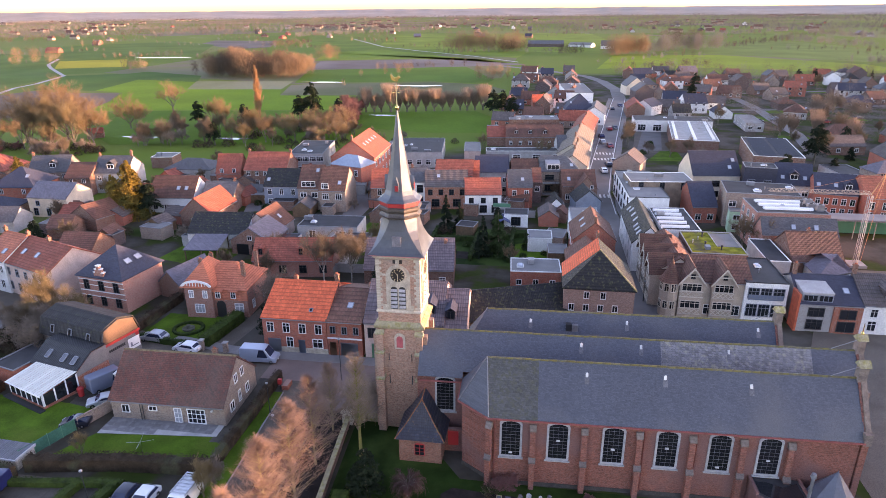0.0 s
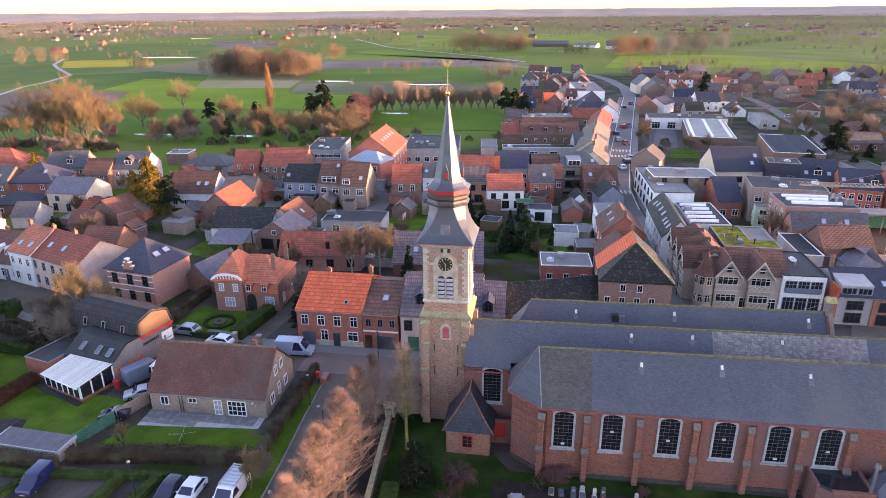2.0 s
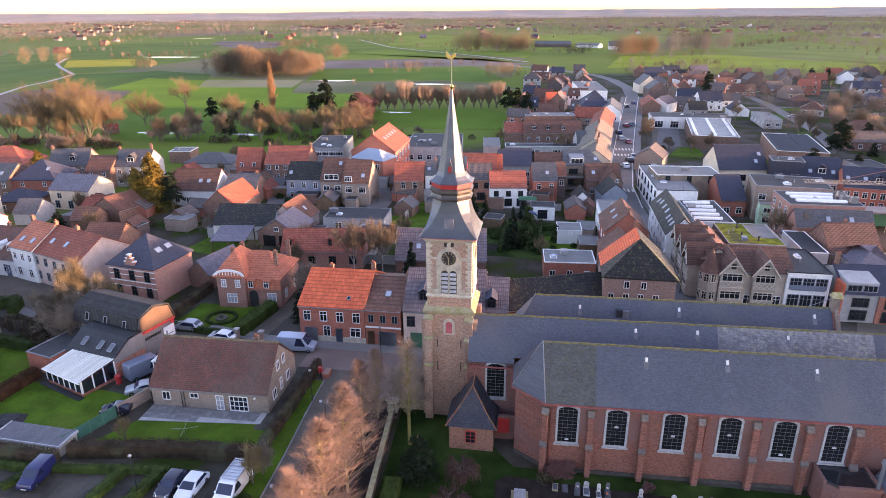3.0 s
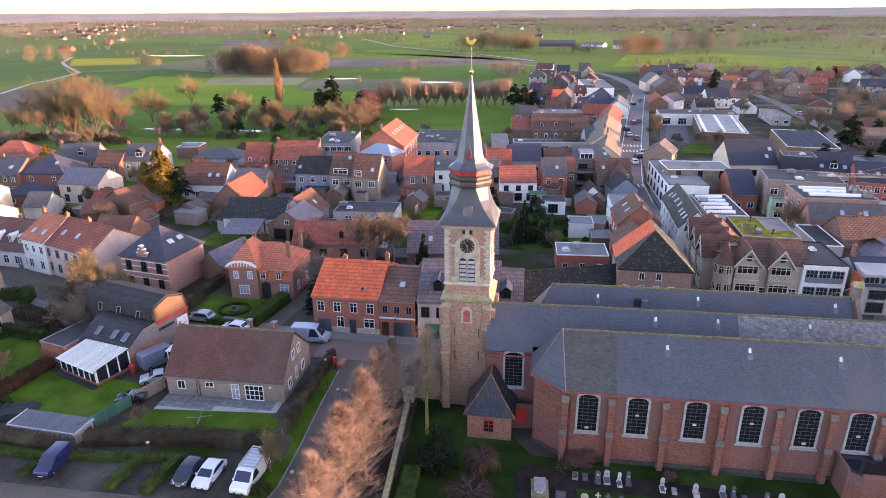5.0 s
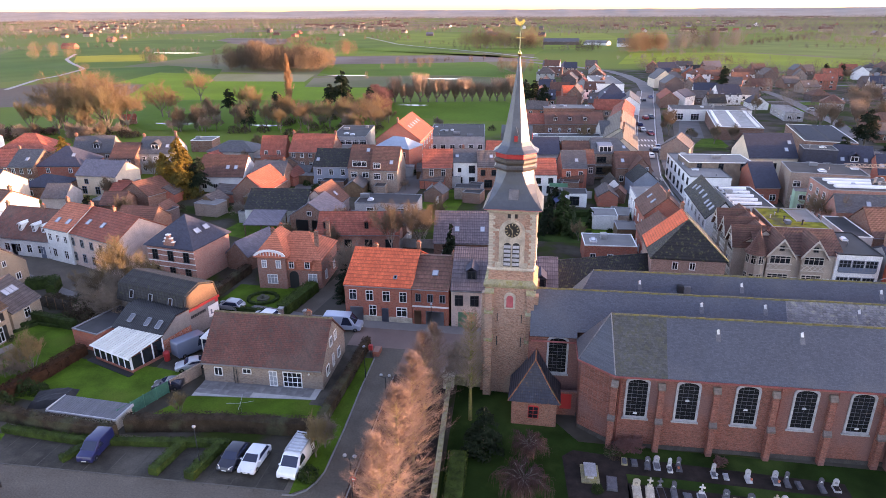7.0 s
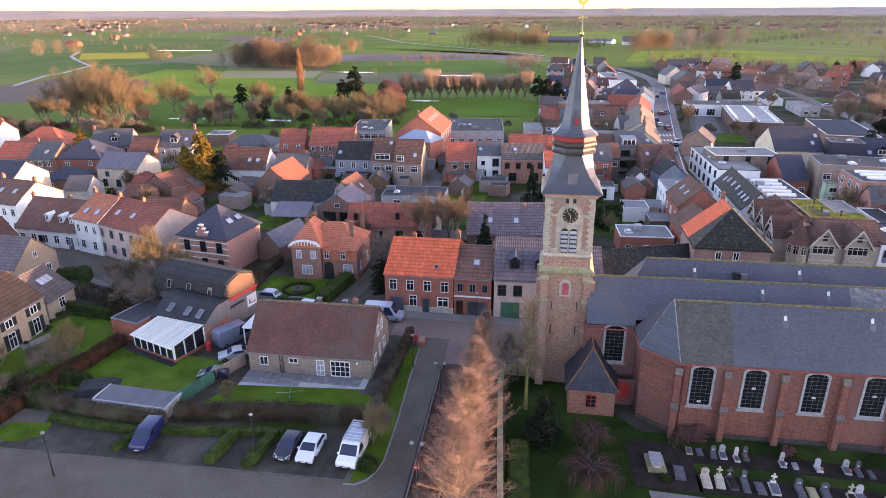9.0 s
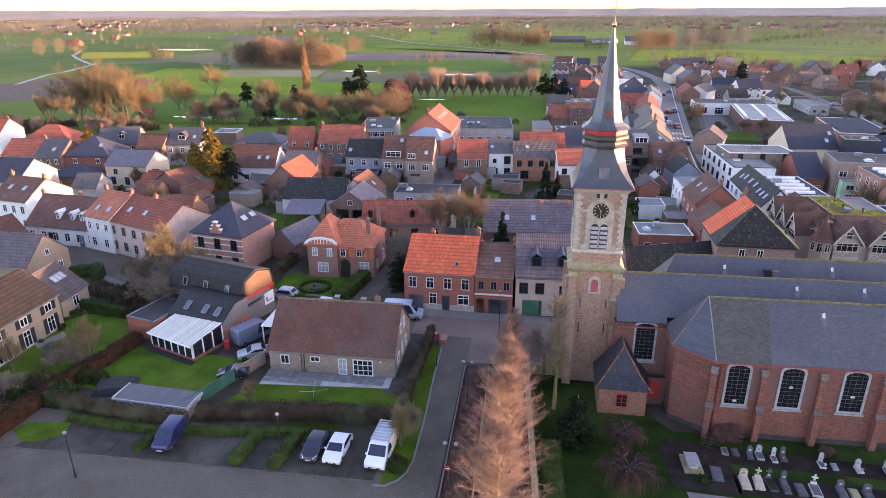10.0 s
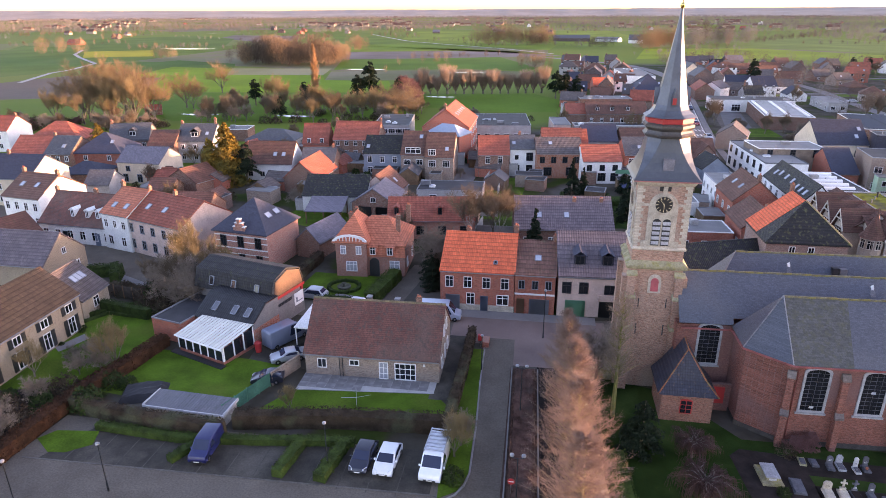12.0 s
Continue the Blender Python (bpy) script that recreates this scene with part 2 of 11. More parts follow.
HEDGE_B = mat("brown_beech_hedge_leaf", (0.0575, 0.03875, 0.025), 0.9, 0.45, 0.9, 9.0, 0.5, patch=(0.085, 0.088, 0.05), spec=0.15)
HEDGE_R = mat("rusty_hedge_leaf", (0.05902, 0.02604, 0.01389), 0.9, 0.45, 0.9, 9.0, 0.5, spec=0.15)
NEEDLE = mat("dark_conifer_needles", (0.00975, 0.0195, 0.008775), 0.85, 0.5, 0.8, 9.0, 0.3, spec=0.2)
NEEDLE_G = mat("green_conifer_needles", (0.02704, 0.05104, 0.01504), 0.85, 0.5, 0.8, 9.0, 0.3, spec=0.2)
NEEDLE_O = mat("ochre_conifer_needles", (0.17, 0.11, 0.02), 0.85, 0.5, 0.8, 9.0, 0.3, patch=(0.1, 0.1, 0.028), spec=0.2)
BARK = mat("grey_bark", (0.15, 0.13, 0.1), 0.95, 0.3, 3.0, 12.0, 0.5, moss=(0.13, 0.14, 0.05), moss_amt=0.6)
BARK_BIRCH = mat("birch_bark", (0.35, 0.315, 0.28), 0.85, 0.3, 4.0, 12.0, 0.3)
TWIG_O = mat("orange_twigs", (0.18, 0.126, 0.0765), 0.9, 0.25, 0.6, 5.0, 0.0, spec=0.1)
TWIG_L = mat("salmon_twigs", (0.26, 0.195, 0.155), 0.9, 0.25, 0.6, 5.0, 0.0, spec=0.1)
TWIG_F = mat("sandy_twigs", (0.2, 0.136, 0.08), 0.9, 0.25, 0.6, 5.0, 0.0, spec=0.1)
TWIG_B = mat("brown_twigs", (0.15, 0.112, 0.078), 0.9, 0.25, 0.6, 5.0, 0.0, spec=0.1)
TWIG_G = mat("grey_twigs", (0.2, 0.16, 0.13), 0.9, 0.25, 0.6, 5.0, 0.0, spec=0.1)
TWIG_Y = mat("ochre_twigs", (0.19, 0.142, 0.078), 0.9, 0.25, 0.6, 5.0, 0.0, spec=0.1)
TWIG_R = mat("purple_red_twigs", (0.17, 0.085, 0.08), 0.9, 0.25, 0.6, 5.0, 0.0, spec=0.1)
SOLAR = plain("solar_panel", (0.012, 0.013, 0.02), 0.4, spec=0.25)
SHEETMETAL = mat("ribbed_metal_sheet", (0.1428, 0.1487, 0.1666), 0.45, 0.12, 0.8, 6.0, 0.7, "rib", (0.3, 1.0), metal=0.15)
WHITESHEET = mat("white_polycarbonate", (0.66, 0.65, 0.58), 0.35, 0.03, 0.8, 6.0, 0.0)
TIMBER = mat("grey_timber_cladding", (0.22, 0.162, 0.125), 0.8, 0.25, 0.8, 9.0, 0.4, "plank", (0.15, 1.0))
WOOD = mat("brown_wood", (0.16, 0.096, 0.056), 0.75, 0.25, 1.0, 9.0, 0.3, "plank", (0.14, 1.0))
ROOFFELT = mat("roofing_felt", (0.03375, 0.03375, 0.0366), 0.7, 0.3, 0.4, 6.0, 0.15)
RIBGREY = mat("grey_ribbed_sheet", (0.27, 0.265, 0.26), 0.6, 0.2, 0.4, 5.0, 0.6, "rib", (0.5, 1.0))
PALEBLUE = mat("pale_blue_metal", (0.27, 0.34, 0.42), 0.5, 0.1, 0.6, 6.0, 0.4, "rib", (0.5, 1.0))
STREETGREY = mat("street_asphalt", (0.15, 0.14, 0.137), 0.9, 0.15, 0.2, 5.0, 0.15)
ROOFPALE = mat("pale_flat_roof", (0.18, 0.176, 0.173), 0.75, 0.15, 0.4, 6.0, 0.1)
GREENNET = mat("green_windbreak_net", (0.03, 0.16, 0.11), 0.7, 0.25, 1.0, 9.0, 0.2)
TYRE = plain("tyre_rubber", (0.015, 0.015, 0.016), 0.85)
CHROME = plain("alloy", (0.5, 0.51, 0.53), 0.3, metal=1.0)
HEADLAMP = plain("headlamp_glass", (0.65, 0.67, 0.7), 0.1, spec=0.8)
TAILLAMP = plain("tail_lamp_glass", (0.35, 0.02, 0.02), 0.15, spec=0.6)


# ---- mesh helpers ----
def box(bm, x0, x1, y0, y1, z0, z1):
    v = [bm.verts.new(p) for p in ((x0, y0, z0), (x1, y0, z0), (x1, y1, z0), (x0, y1, z0), (x0, y0, z1), (x1, y0, z1), (x1, y1, z1), (x0, y1, z1))]
    for f in ((0, 3, 2, 1), (4, 5, 6, 7), (0, 1, 5, 4), (1, 2, 6, 5), (2, 3, 7, 6), (3, 0, 4, 7)):
        bm.faces.new([v[i] for i in f])


def solid(bm, pts, faces):
    v = [bm.verts.new(p) for p in pts]
    for f in faces:
        bm.faces.new([v[i] for i in f])


def prism(bm, outline, axis, a, b):
    """Extrudes an outline of (u, w) from a to b along an axis: 'x' uses (y, z), 'y' uses (x, z), 'z' uses (x, y)."""
    put = {"x": lambda u, w, d: (d, u, w), "y": lambda u, w, d: (u, d, w), "z": lambda u, w, d: (u, w, d)}[axis]
    n = len(outline)
    v = [bm.verts.new(put(u, w, a)) for u, w in outline] + [bm.verts.new(put(u, w, b)) for u, w in outline]
    bm.faces.new(v[:n][::-1])
    bm.faces.new(v[n:])
    for i in range(n):
        j = (i + 1) % n
        bm.faces.new((v[i], v[j], v[n + j], v[n + i]))


def slab(bm, quad, thick):
    """A plate of even thickness under a planar polygon of 3D points."""
    p = [Vector(q) for q in quad]
    nrm = (p[1] - p[0]).cross(p[2] - p[0]).normalized()
    if nrm.z < 0:
        p.reverse()
        nrm = -nrm
    n = len(p)
    v = [bm.verts.new(q) for q in p] + [bm.verts.new(q - nrm * thick) for q in p]
    bm.faces.new(v[:n])
    bm.faces.new(v[n:][::-1])
    for i in range(n):
        j = (i + 1) % n
        bm.faces.new((v[j], v[i], v[n + i], v[n + j]))


def cyl(bm, p0, p1, r0, r1=None, seg=8):
    r1 = r0 if r1 is None else r1
    p0, p1 = Vector(p0), Vector(p1)
    q = (p1 - p0).to_track_quat("Z", "Y")
    ring = [Vector((math.cos(6.28318 * i / seg), math.sin(6.28318 * i / seg), 0)) for i in range(seg)]
    a = [bm.verts.new(p0 + q @ (c * r0)) for c in ring]
    b = [bm.verts.new(p1 + q @ (c * max(r1, 1e-4))) for c in ring]
    for i in range(seg):
        j = (i + 1) % seg
        bm.faces.new((a[i], a[j], b[j], b[i]))
    bm.faces.new(a[::-1])
    bm.faces.new(b)


def lathe(bm, profile, seg=8, turn=0.0, cx=0.0, cy=0.0):
    rings = []
    for r, z in profile:
        rings.append([bm.verts.new((cx + r * math.cos(turn + 6.28318 * i / seg), cy + r * math.sin(turn + 6.28318 * i / seg), z)) for i in range(seg)])
    for a, b in zip(rings, rings[1:]):
        for i in range(seg):
            j = (i + 1) % seg
            bm.faces.new((a[i], a[j], b[j], b[i]))
    bm.faces.new(rings[0][::-1])
    bm.faces.new(rings[-1])


def mesh_of(name, bm, material, smooth=False):
    bmesh.ops.recalc_face_normals(bm, faces=bm.faces)
    me = bpy.data.meshes.new(name)
    bm.to_mesh(me)
    bm.free()
    me.materials.append(material)
    if smooth:
        me.polygons.foreach_set("use_smooth", [True] * len(me.polygons))
    return me


def part(name, bm, material, parent, label="", smooth=False):
    """Links a bmesh as one mesh object under a thing or under a part."""
    ob = new(name, mesh_of(name, bm, material, smooth))
    ob.parent = parent
    return tagged(ob, label)


def put_mesh(name, me, parent, m=None, label=""):
    ob = new(name, me)
    ob.parent = parent
    if m is not None:
        ob.matrix_basis = m
    return tagged(ob, label)


def thing(name, x, y, z=0.0, rot=0.0, label="", category="", group="", kind=""):
    ob = new(name)
    ob.empty_display_size = 0.5
    ob.matrix_basis = pose(x, y, z, 0, 0, rot)
    return tagged(ob, label, category, group, kind)


def single(name, bm, material, label="", category="", group="", kind="", smooth=False):
    return tagged(new(name, mesh_of(name, bm, material, smooth)), label, category, group, kind)


def flat_area(name, pts, z, material, label="", category="", kind="structure", thick=0.0):
    """A level sheet of ground over a polygon of (x, y)."""
    bm = bmesh.new()
    if thick:
        prism(bm, pts, "z", z - thick, z)
    else:
        f = bm.faces.new([bm.verts.new((x, y, z)) for x, y in pts])
        if f.normal.z < 0 or (f.normal_update() or f.normal.z < 0):
            f.normal_flip()
    return single(name, bm, material, label, category, "", kind)


def strip(name, line, width, z, material, label="", category="road", kind="structure"):
    """A level band of given width along a line of (x, y)."""
    P = [Vector(p) for p in line]
    L, R = [], []
    for i, p in enumerate(P):
        d = (P[min(i + 1, len(P) - 1)] - P[max(i - 1, 0)]).normalized()
        n = Vector((-d.y, d.x)) * width / 2
        L.append(p + n)
        R.append(p - n)
    bm = bmesh.new()
    a = [bm.verts.new((*p, z)) for p in L]
    b = [bm.verts.new((*p, z)) for p in R]
    for i in range(len(P) - 1):
        bm.faces.new((b[i], b[i + 1], a[i + 1], a[i]))
    return single(name, bm, material, label, category, "", kind)


# ---- windows, doors, houses ----
CACHE = {}


def grid_frame(w, h, t, cols, rows):
    """A window frame with its bars as one piece, sill edge standing proud."""
    xs, zs = [-w / 2, -w / 2 + t], [0.0, t]
    for i in range(1, cols):
        x = -w / 2 + w * i / cols
        xs += [x - t * 0.32, x + t * 0.32]
    xs += [w / 2 - t, w / 2]
    for i in range(1, rows):
        z = h * i / rows if rows > 2 else h * 0.68
        zs += [z - t * 0.3, z + t * 0.3]
    zs += [h - t, h]
    bm = bmesh.new()
    V = [[bm.verts.new((x, 0.05, z)) for z in zs] for x in xs]
    F = [bm.faces.new((V[i][j], V[i + 1][j], V[i + 1][j + 1], V[i][j + 1])) for i in range(len(xs) - 1) for j in range(len(zs) - 1) if i % 2 == 0 or j % 2 == 0]
    ext = bmesh.ops.extrude_face_region(bm, geom=F)
    for v in ext["geom"]:
        if isinstance(v, bmesh.types.BMVert):
            v.co.y = -0.1 if v.co.z < t * 1.01 else -0.06
    return bm


def window_meshes(w, h, cols, rows, frame_m, glass_m, arch=0.0):
    key = (round(w, 2), round(h, 2), cols, rows, frame_m.name, glass_m.name, arch)
    if key not in CACHE:
        t = 0.08 if w < 1.6 else 0.1
        bm = grid_frame(w, h, t, cols, rows)
        frame_me = mesh_of("window", bm, frame_m)
        bm = bmesh.new()
        box(bm, -w / 2 + t * 0.6, w / 2 - t * 0.6, -0.02, 0.04, t * 0.6, h - t * 0.6)
        CACHE[key] = (frame_me, mesh_of("pane", bm, glass_m))
    return CACHE[key]


def window(parent, m, w, h, frame_m=None, glass_m=None, cols=2, rows=1, name="window"):
    a, b = window_meshes(w, h, cols, rows, frame_m or WHITE, glass_m or GLASS)
    ob = put_mesh(name, a, parent, m)
    put_mesh("pane", b, ob)
    return ob


def door_mesh(w, h, col):
    key = ("door", round(w, 2), round(h, 2), col.name)
    if key not in CACHE:
        bm = bmesh.new()
        zs, xs = (0, 0.14, h * 0.45, h * 0.52, h * 0.92, h), (-w / 2, -w * 0.36, w * 0.36, w / 2)
        V = [[bm.verts.new((x, -0.06 , z)) for z in zs] for x in xs]
        deep = []
        for i in range(3):
            for j in range(5):
                f = bm.faces.new((V[i][j], V[i + 1][j], V[i + 1][j + 1], V[i][j + 1]))
                if i == 1 and j in (1, 3):
                    deep.append(f)
        bmesh.ops.inset_individual(bm, faces=deep, thickness=0.04, depth=-0.03)
        box(bm, -w / 2, w / 2, -0.055, 0.05, 0.001, h - 0.001)
        bmesh.ops.remove_doubles(bm, verts=bm.verts, dist=0.006)
        CACHE[key] = mesh_of("door", bm, col)
    return CACHE[key]


def roof_window(parent, m, w=0.8, h=1.1, glass_m=None):
    key = ("velux", w, h, (glass_m or SKYGLASS).name)
    if key not in CACHE:
        bm = bmesh.new()
        for s in (-1, 1):
            box(bm, s * w / 2 - 0.05, s * w / 2 + 0.05, -h / 2, h / 2, -0.02, 0.09)
            box(bm, -w / 2 + 0.05, w / 2 - 0.05, s * h / 2 - 0.05, s * h / 2 + 0.05, -0.02, 0.09)
        fm = mesh_of("roof_window", bm, GREYP)
        bm = bmesh.new()
        box(bm, -w / 2 + 0.05, w / 2 - 0.05, -h / 2 + 0.05, h / 2 - 0.05, -0.01, 0.06)
        CACHE[key] = (fm, mesh_of("pane", bm, glass_m or SKYGLASS))
    a, b = CACHE[key]
    ob = put_mesh("roof_window", a, parent, m)
    put_mesh("pane", b, ob)


def chimney(parent, x, y, z0, z1, w=0.6, d=0.5, material=None):
    bm = bmesh.new()
    box(bm, x - w / 2, x + w / 2, y - d / 2, y + d / 2, z0, z1)
    box(bm, x - w / 2 - 0.06, x + w / 2 + 0.06, y - d / 2 - 0.06, y + d / 2 + 0.06, z1 - 0.22, z1 - 0.1)
    c = part("chimney", bm, material or BRICK_BROWN, parent)
    bm = bmesh.new()
    cyl(bm, (x - w * 0.18, y, z1), (x - w * 0.18, y, z1 + 0.28), 0.11, 0.09, 7)
    cyl(bm, (x + w * 0.2, y, z1), (x + w * 0.2, y, z1 + 0.22), 0.1, 0.09, 7)
    part("chimney_pot", bm, TILE_PINK, c)


def house(x, y, rot, L, W, eave, ridge, wall, roof, label, shape="gable", over=0.25, wins=(), doors=(), chims=(), sky=(), dormers=(), frame_m=None, glass_m=None,
          hip=None, hip2=None, category="house", group="houses of the village", name="house", back=0.0, gutter=True, cap=None, band=None, clutter=True, dormer_m=None):
    """A house on its own axes: x along the ridge, -y the front. wins: (side, sill height, count, width, height[, from, to]); sky: (along 0..1, up 0..1, side);
    chims: (along 0..1, across -1..1, rise); dormers: (along 0..1, width); back: how far the ridge is set back from the middle."""
    ob = thing(name, x, y, 0, rot, label, category, group)
    hl, hw = L / 2, W / 2
    ry = back
    bm = bmesh.new()
    if shape == "gable":
        prism(bm, [(-hw, 0), (hw, 0), (hw, eave), (ry, ridge - 0.1), (-hw, eave)], "x", -hl, hl)
    else:
        box(bm, -hl, hl, -hw, hw, 0, eave if shape != "flat" else ridge)
    part("wall", bm, wall, ob)
    bm = bmesh.new()
    sf, sb = (ridge - eave) / (hw + ry), (ridge - eave) / (hw - ry)
    t = 0.16
    if shape == "gable":
        o = 0.12
        zf, zb = eave - over * sf, eave - over * sb
        prism(bm, [(-hw - over, zf), (ry, ridge), (hw + over, zb), (hw + over, zb + t * 1.15), (ry, ridge + t * 1.25), (-hw - over, zf + t * 1.15)], "x", -hl - o, hl + o)
    elif shape in ("hip", "pyramid"):
        hp = hl if shape == "pyramid" else (hip if hip is not None else hw)
        ax, ze = hl - hp, eave
        e = over
        k = 0.16
        c = [(sx * (hl + e), sy * (hw + e), ze - z) for z in (k, 0) for sx, sy in ((-1, -1), (1, -1), (1, 1), (-1, 1))]
        skirt = ((3, 2, 1, 0), (0, 1, 5, 4), (1, 2, 6, 5), (2, 3, 7, 6), (3, 0, 4, 7))
        if shape == "pyramid":
            solid(bm, c + [(0, 0, ridge)], skirt + ((4, 5, 8), (5, 6, 8), (6, 7, 8), (7, 4, 8)))
        else:
            bx = ax if hip2 is None else hl - hip2
            solid(bm, c + [(-ax, ry, ridge), (bx, ry, ridge)], skirt + ((4, 5, 9, 8), (5, 6, 9), (6, 7, 8, 9), (7, 4, 8)))
    elif shape == "flat":
        box(bm, -hl + 0.12, hl - 0.12, -hw + 0.12, hw - 0.12, ridge - 0.05, ridge + 0.012)
        bm2 = bmesh.new()
        for a in ((-hl - 0.03, hl + 0.03, -hw - 0.03, -hw + 0.12), (-hl - 0.03, hl + 0.03, hw - 0.12, hw + 0.03), (-hl - 0.03, -hl + 0.12, -hw + 0.12, hw - 0.12), (hl - 0.12, hl + 0.03, -hw + 0.12, hw - 0.12)):
            box(bm2, *a, ridge + 0.002, ridge + 0.16)
        part("parapet", bm2, cap or ZINC, ob)
        if L > 6 and W > 5 and clutter:
            rc = random.Random(int(abs(x * 31 + y * 17)))
            for _ in range(rc.randint(2, 3 + int(L * W / 60))):
                u, v, k = rc.uniform(-hl + 1.2, hl - 1.2), rc.uniform(-hw + 1.2, hw - 1.2), rc.random()
                b3 = bmesh.new()
                if k < 0.35:
                    lathe(b3, [(0.09, ridge), (0.09, ridge + 0.5), (0.15, ridge + 0.52), (0.15, ridge + 0.62), (0.02, ridge + 0.66)], 8, 0, u, v)
                    part("vent_pipe", b3, ZINC, ob)
                elif k < 0.7:
                    a, b = rc.uniform(0.45, 0.8), rc.uniform(0.45, 0.9)
                    box(b3, u - a, u + a, v - b, v + b, ridge, ridge + 0.25)
                    curb = part("roof_light_curb", b3, WHITE, ob)
                    b3 = bmesh.new()
                    prism(b3, [(u - a + 0.08, ridge + 0.25), (u + a - 0.08, ridge + 0.25), (u + a * 0.5, ridge + 0.45), (u - a * 0.5, ridge + 0.45)], "y", v - b + 0.08, v + b - 0.08)
                    part("roof_light_dome", b3, SKYGLASS, curb)
                else:
                    a, b, c = rc.uniform(0.4, 1.1), rc.uniform(0.3, 0.7), rc.uniform(0.5, 1.0)
                    box(b3, u - a, u + a, v - b, v + b, ridge + 0.1, ridge + c)
                    box(b3, u - a * 0.8, u + a * 0.8, v - b * 0.8, v + b * 0.8, ridge, ridge + 0.1)
                    part("roof_unit", b3, rc.choice((ZINC, RENDER_GREY, GREYP)), ob)
    part("roof", bm, roof, ob)
    if shape == "gable":
        bm = bmesh.new()
        prism(bm, [(ry - 0.16, ridge + t - 0.08), (ry - 0.08, ridge + t + 0.07), (ry + 0.08, ridge + t + 0.07), (ry + 0.16, ridge + t - 0.08)], "x", -hl - 0.14, hl + 0.14)
        part("ridge_cap", bm, cap or roof, ob)
        if gutter:
            bm = bmesh.new()
            box(bm, -hl, hl, -hw - over - 0.1, -hw - over + 0.02, eave - over * sf - 0.02, eave - over * sf + 0.1)
            part("gutter", bm, ZINC, ob)
    if band:
        for z0, z1 in band[1]:
            bm = bmesh.new()
            box(bm, -hl - 0.03, hl + 0.03, -hw - 0.03, -hw + 0.05, z0, z1)
            part("string_course", bm, band[0], ob)
    face = {"f": (pose(0, -hw, 0), L), "b": (pose(0, hw, 0, 0, 0, 180), L), "l": (pose(-hl, 0, 0, 0, 0, -90), W), "r": (pose(hl, 0, 0, 0, 0, 90), W)}
    for spec in wins:
        side, sill, n, w, h = spec[:5]
        a, b = (spec[5], spec[6]) if len(spec) > 6 else (0.0, 1.0)
        m, length = face[side]
        for i in range(n):
            u = (a + (b - a) * (i + 0.5) / n - 0.5) * length
            window(ob, m @ pose(u, -0.03, sill), w, h, frame_m, glass_m, 2 if w < 1.7 else 3, 2 if h > 1.3 else 1)
    for spec in doors:
        side, at, w, h, col = spec
        m, length = face[side]
        put_mesh("door", door_mesh(w, h, col), ob, m @ pose((at - 0.5) * length, -0.03, 0.02))
    for at, across, rise in chims:
        yy = ry + across * hw
        zz = ridge - abs(across) * (ridge - eave) if shape != "flat" else ridge
        chimney(ob, (at - 0.5) * L, yy, zz - 0.4, zz + rise)
    for at, up, side in sky:
        sl = math.degrees(math.atan(sf if side == "f" else sb))
        yy = (-hw + up * (hw + ry)) if side == "f" else (hw - up * (hw - ry))
        zz = eave + up * (ridge - eave) + t + 0.07
        roof_window(ob, pose((at - 0.5) * L, yy, zz, sl if side == "f" else -sl))
    for at, w in dormers:
        xx, hh = (at - 0.5) * L, 1.35
        z0 = eave + 0.25 * (ridge - eave)
        y0 = -hw + 0.25 * (hw + ry) - 0.05
        y1 = -hw + (z0 + hh - eave) / sf
        bm = bmesh.new()
        box(bm, xx - w / 2, xx + w / 2, y0, y1, z0 - 0.3, z0 + hh)
        d = part("dormer", bm, dormer_m or roof, ob)
        bm = bmesh.new()
        rz = z0 + hh + w * 0.38
        yr = min(-hw + (rz - eave) / sf, ry + 0.2)
        for s in (-1, 1):
            slab(bm, [(xx + s * (w / 2 + 0.15), y0 - 0.18, z0 + hh - 0.05), (xx, y0 - 0.18, rz), (xx, yr, rz), (xx + s * (w / 2 + 0.15), y1, z0 + hh - 0.05)], 0.09)
        part("dormer_roof", bm, dormer_m or roof, d)
        window(d, pose(xx, y0 - 0.02, z0 + 0.05), w * 0.78, hh - 0.12, frame_m, glass_m, 2, 1)
    return ob


# ---- church tower ----
tower = thing("church_tower", 0, 2.6, 0, 0, "brick church tower with pale stone trim, clock and slate spire", "tower")


def ring8(a, c, z, cx=0.0, cy=0.0):
    b = a - c
    return [(cx + p, cy + q, z) for p, q in ((a, -b), (a, b), (b, a), (-b, a), (-a, b), (-a, -b), (-b, -a), (b, -a))]


def loft8(bm, levels):
    rings = [[bm.verts.new(p) for p in ring8(a, c, z)] for a, c, z in levels]
    for r0, r1 in zip(rings, rings[1:]):
        for i in range(8):
            j = (i + 1) % 8
            bm.faces.new((r0[i], r0[j], r1[j], r1[i]))
    bm.faces.new(rings[0][::-1])
    bm.faces.new(rings[-1])


def arch_outline(w, z0, z1, rise, n=8):
    """Opening outline with a segmental or round head."""
    pts = [(-w / 2, z0), (w / 2, z0), (w / 2, z1 - rise)]
    for i in range(1, n):
        a = math.pi * i / n
        pts.append((w / 2 * math.cos(a), z1 - rise + rise * math.sin(a)))
    return pts + [(-w / 2, z1 - rise)]


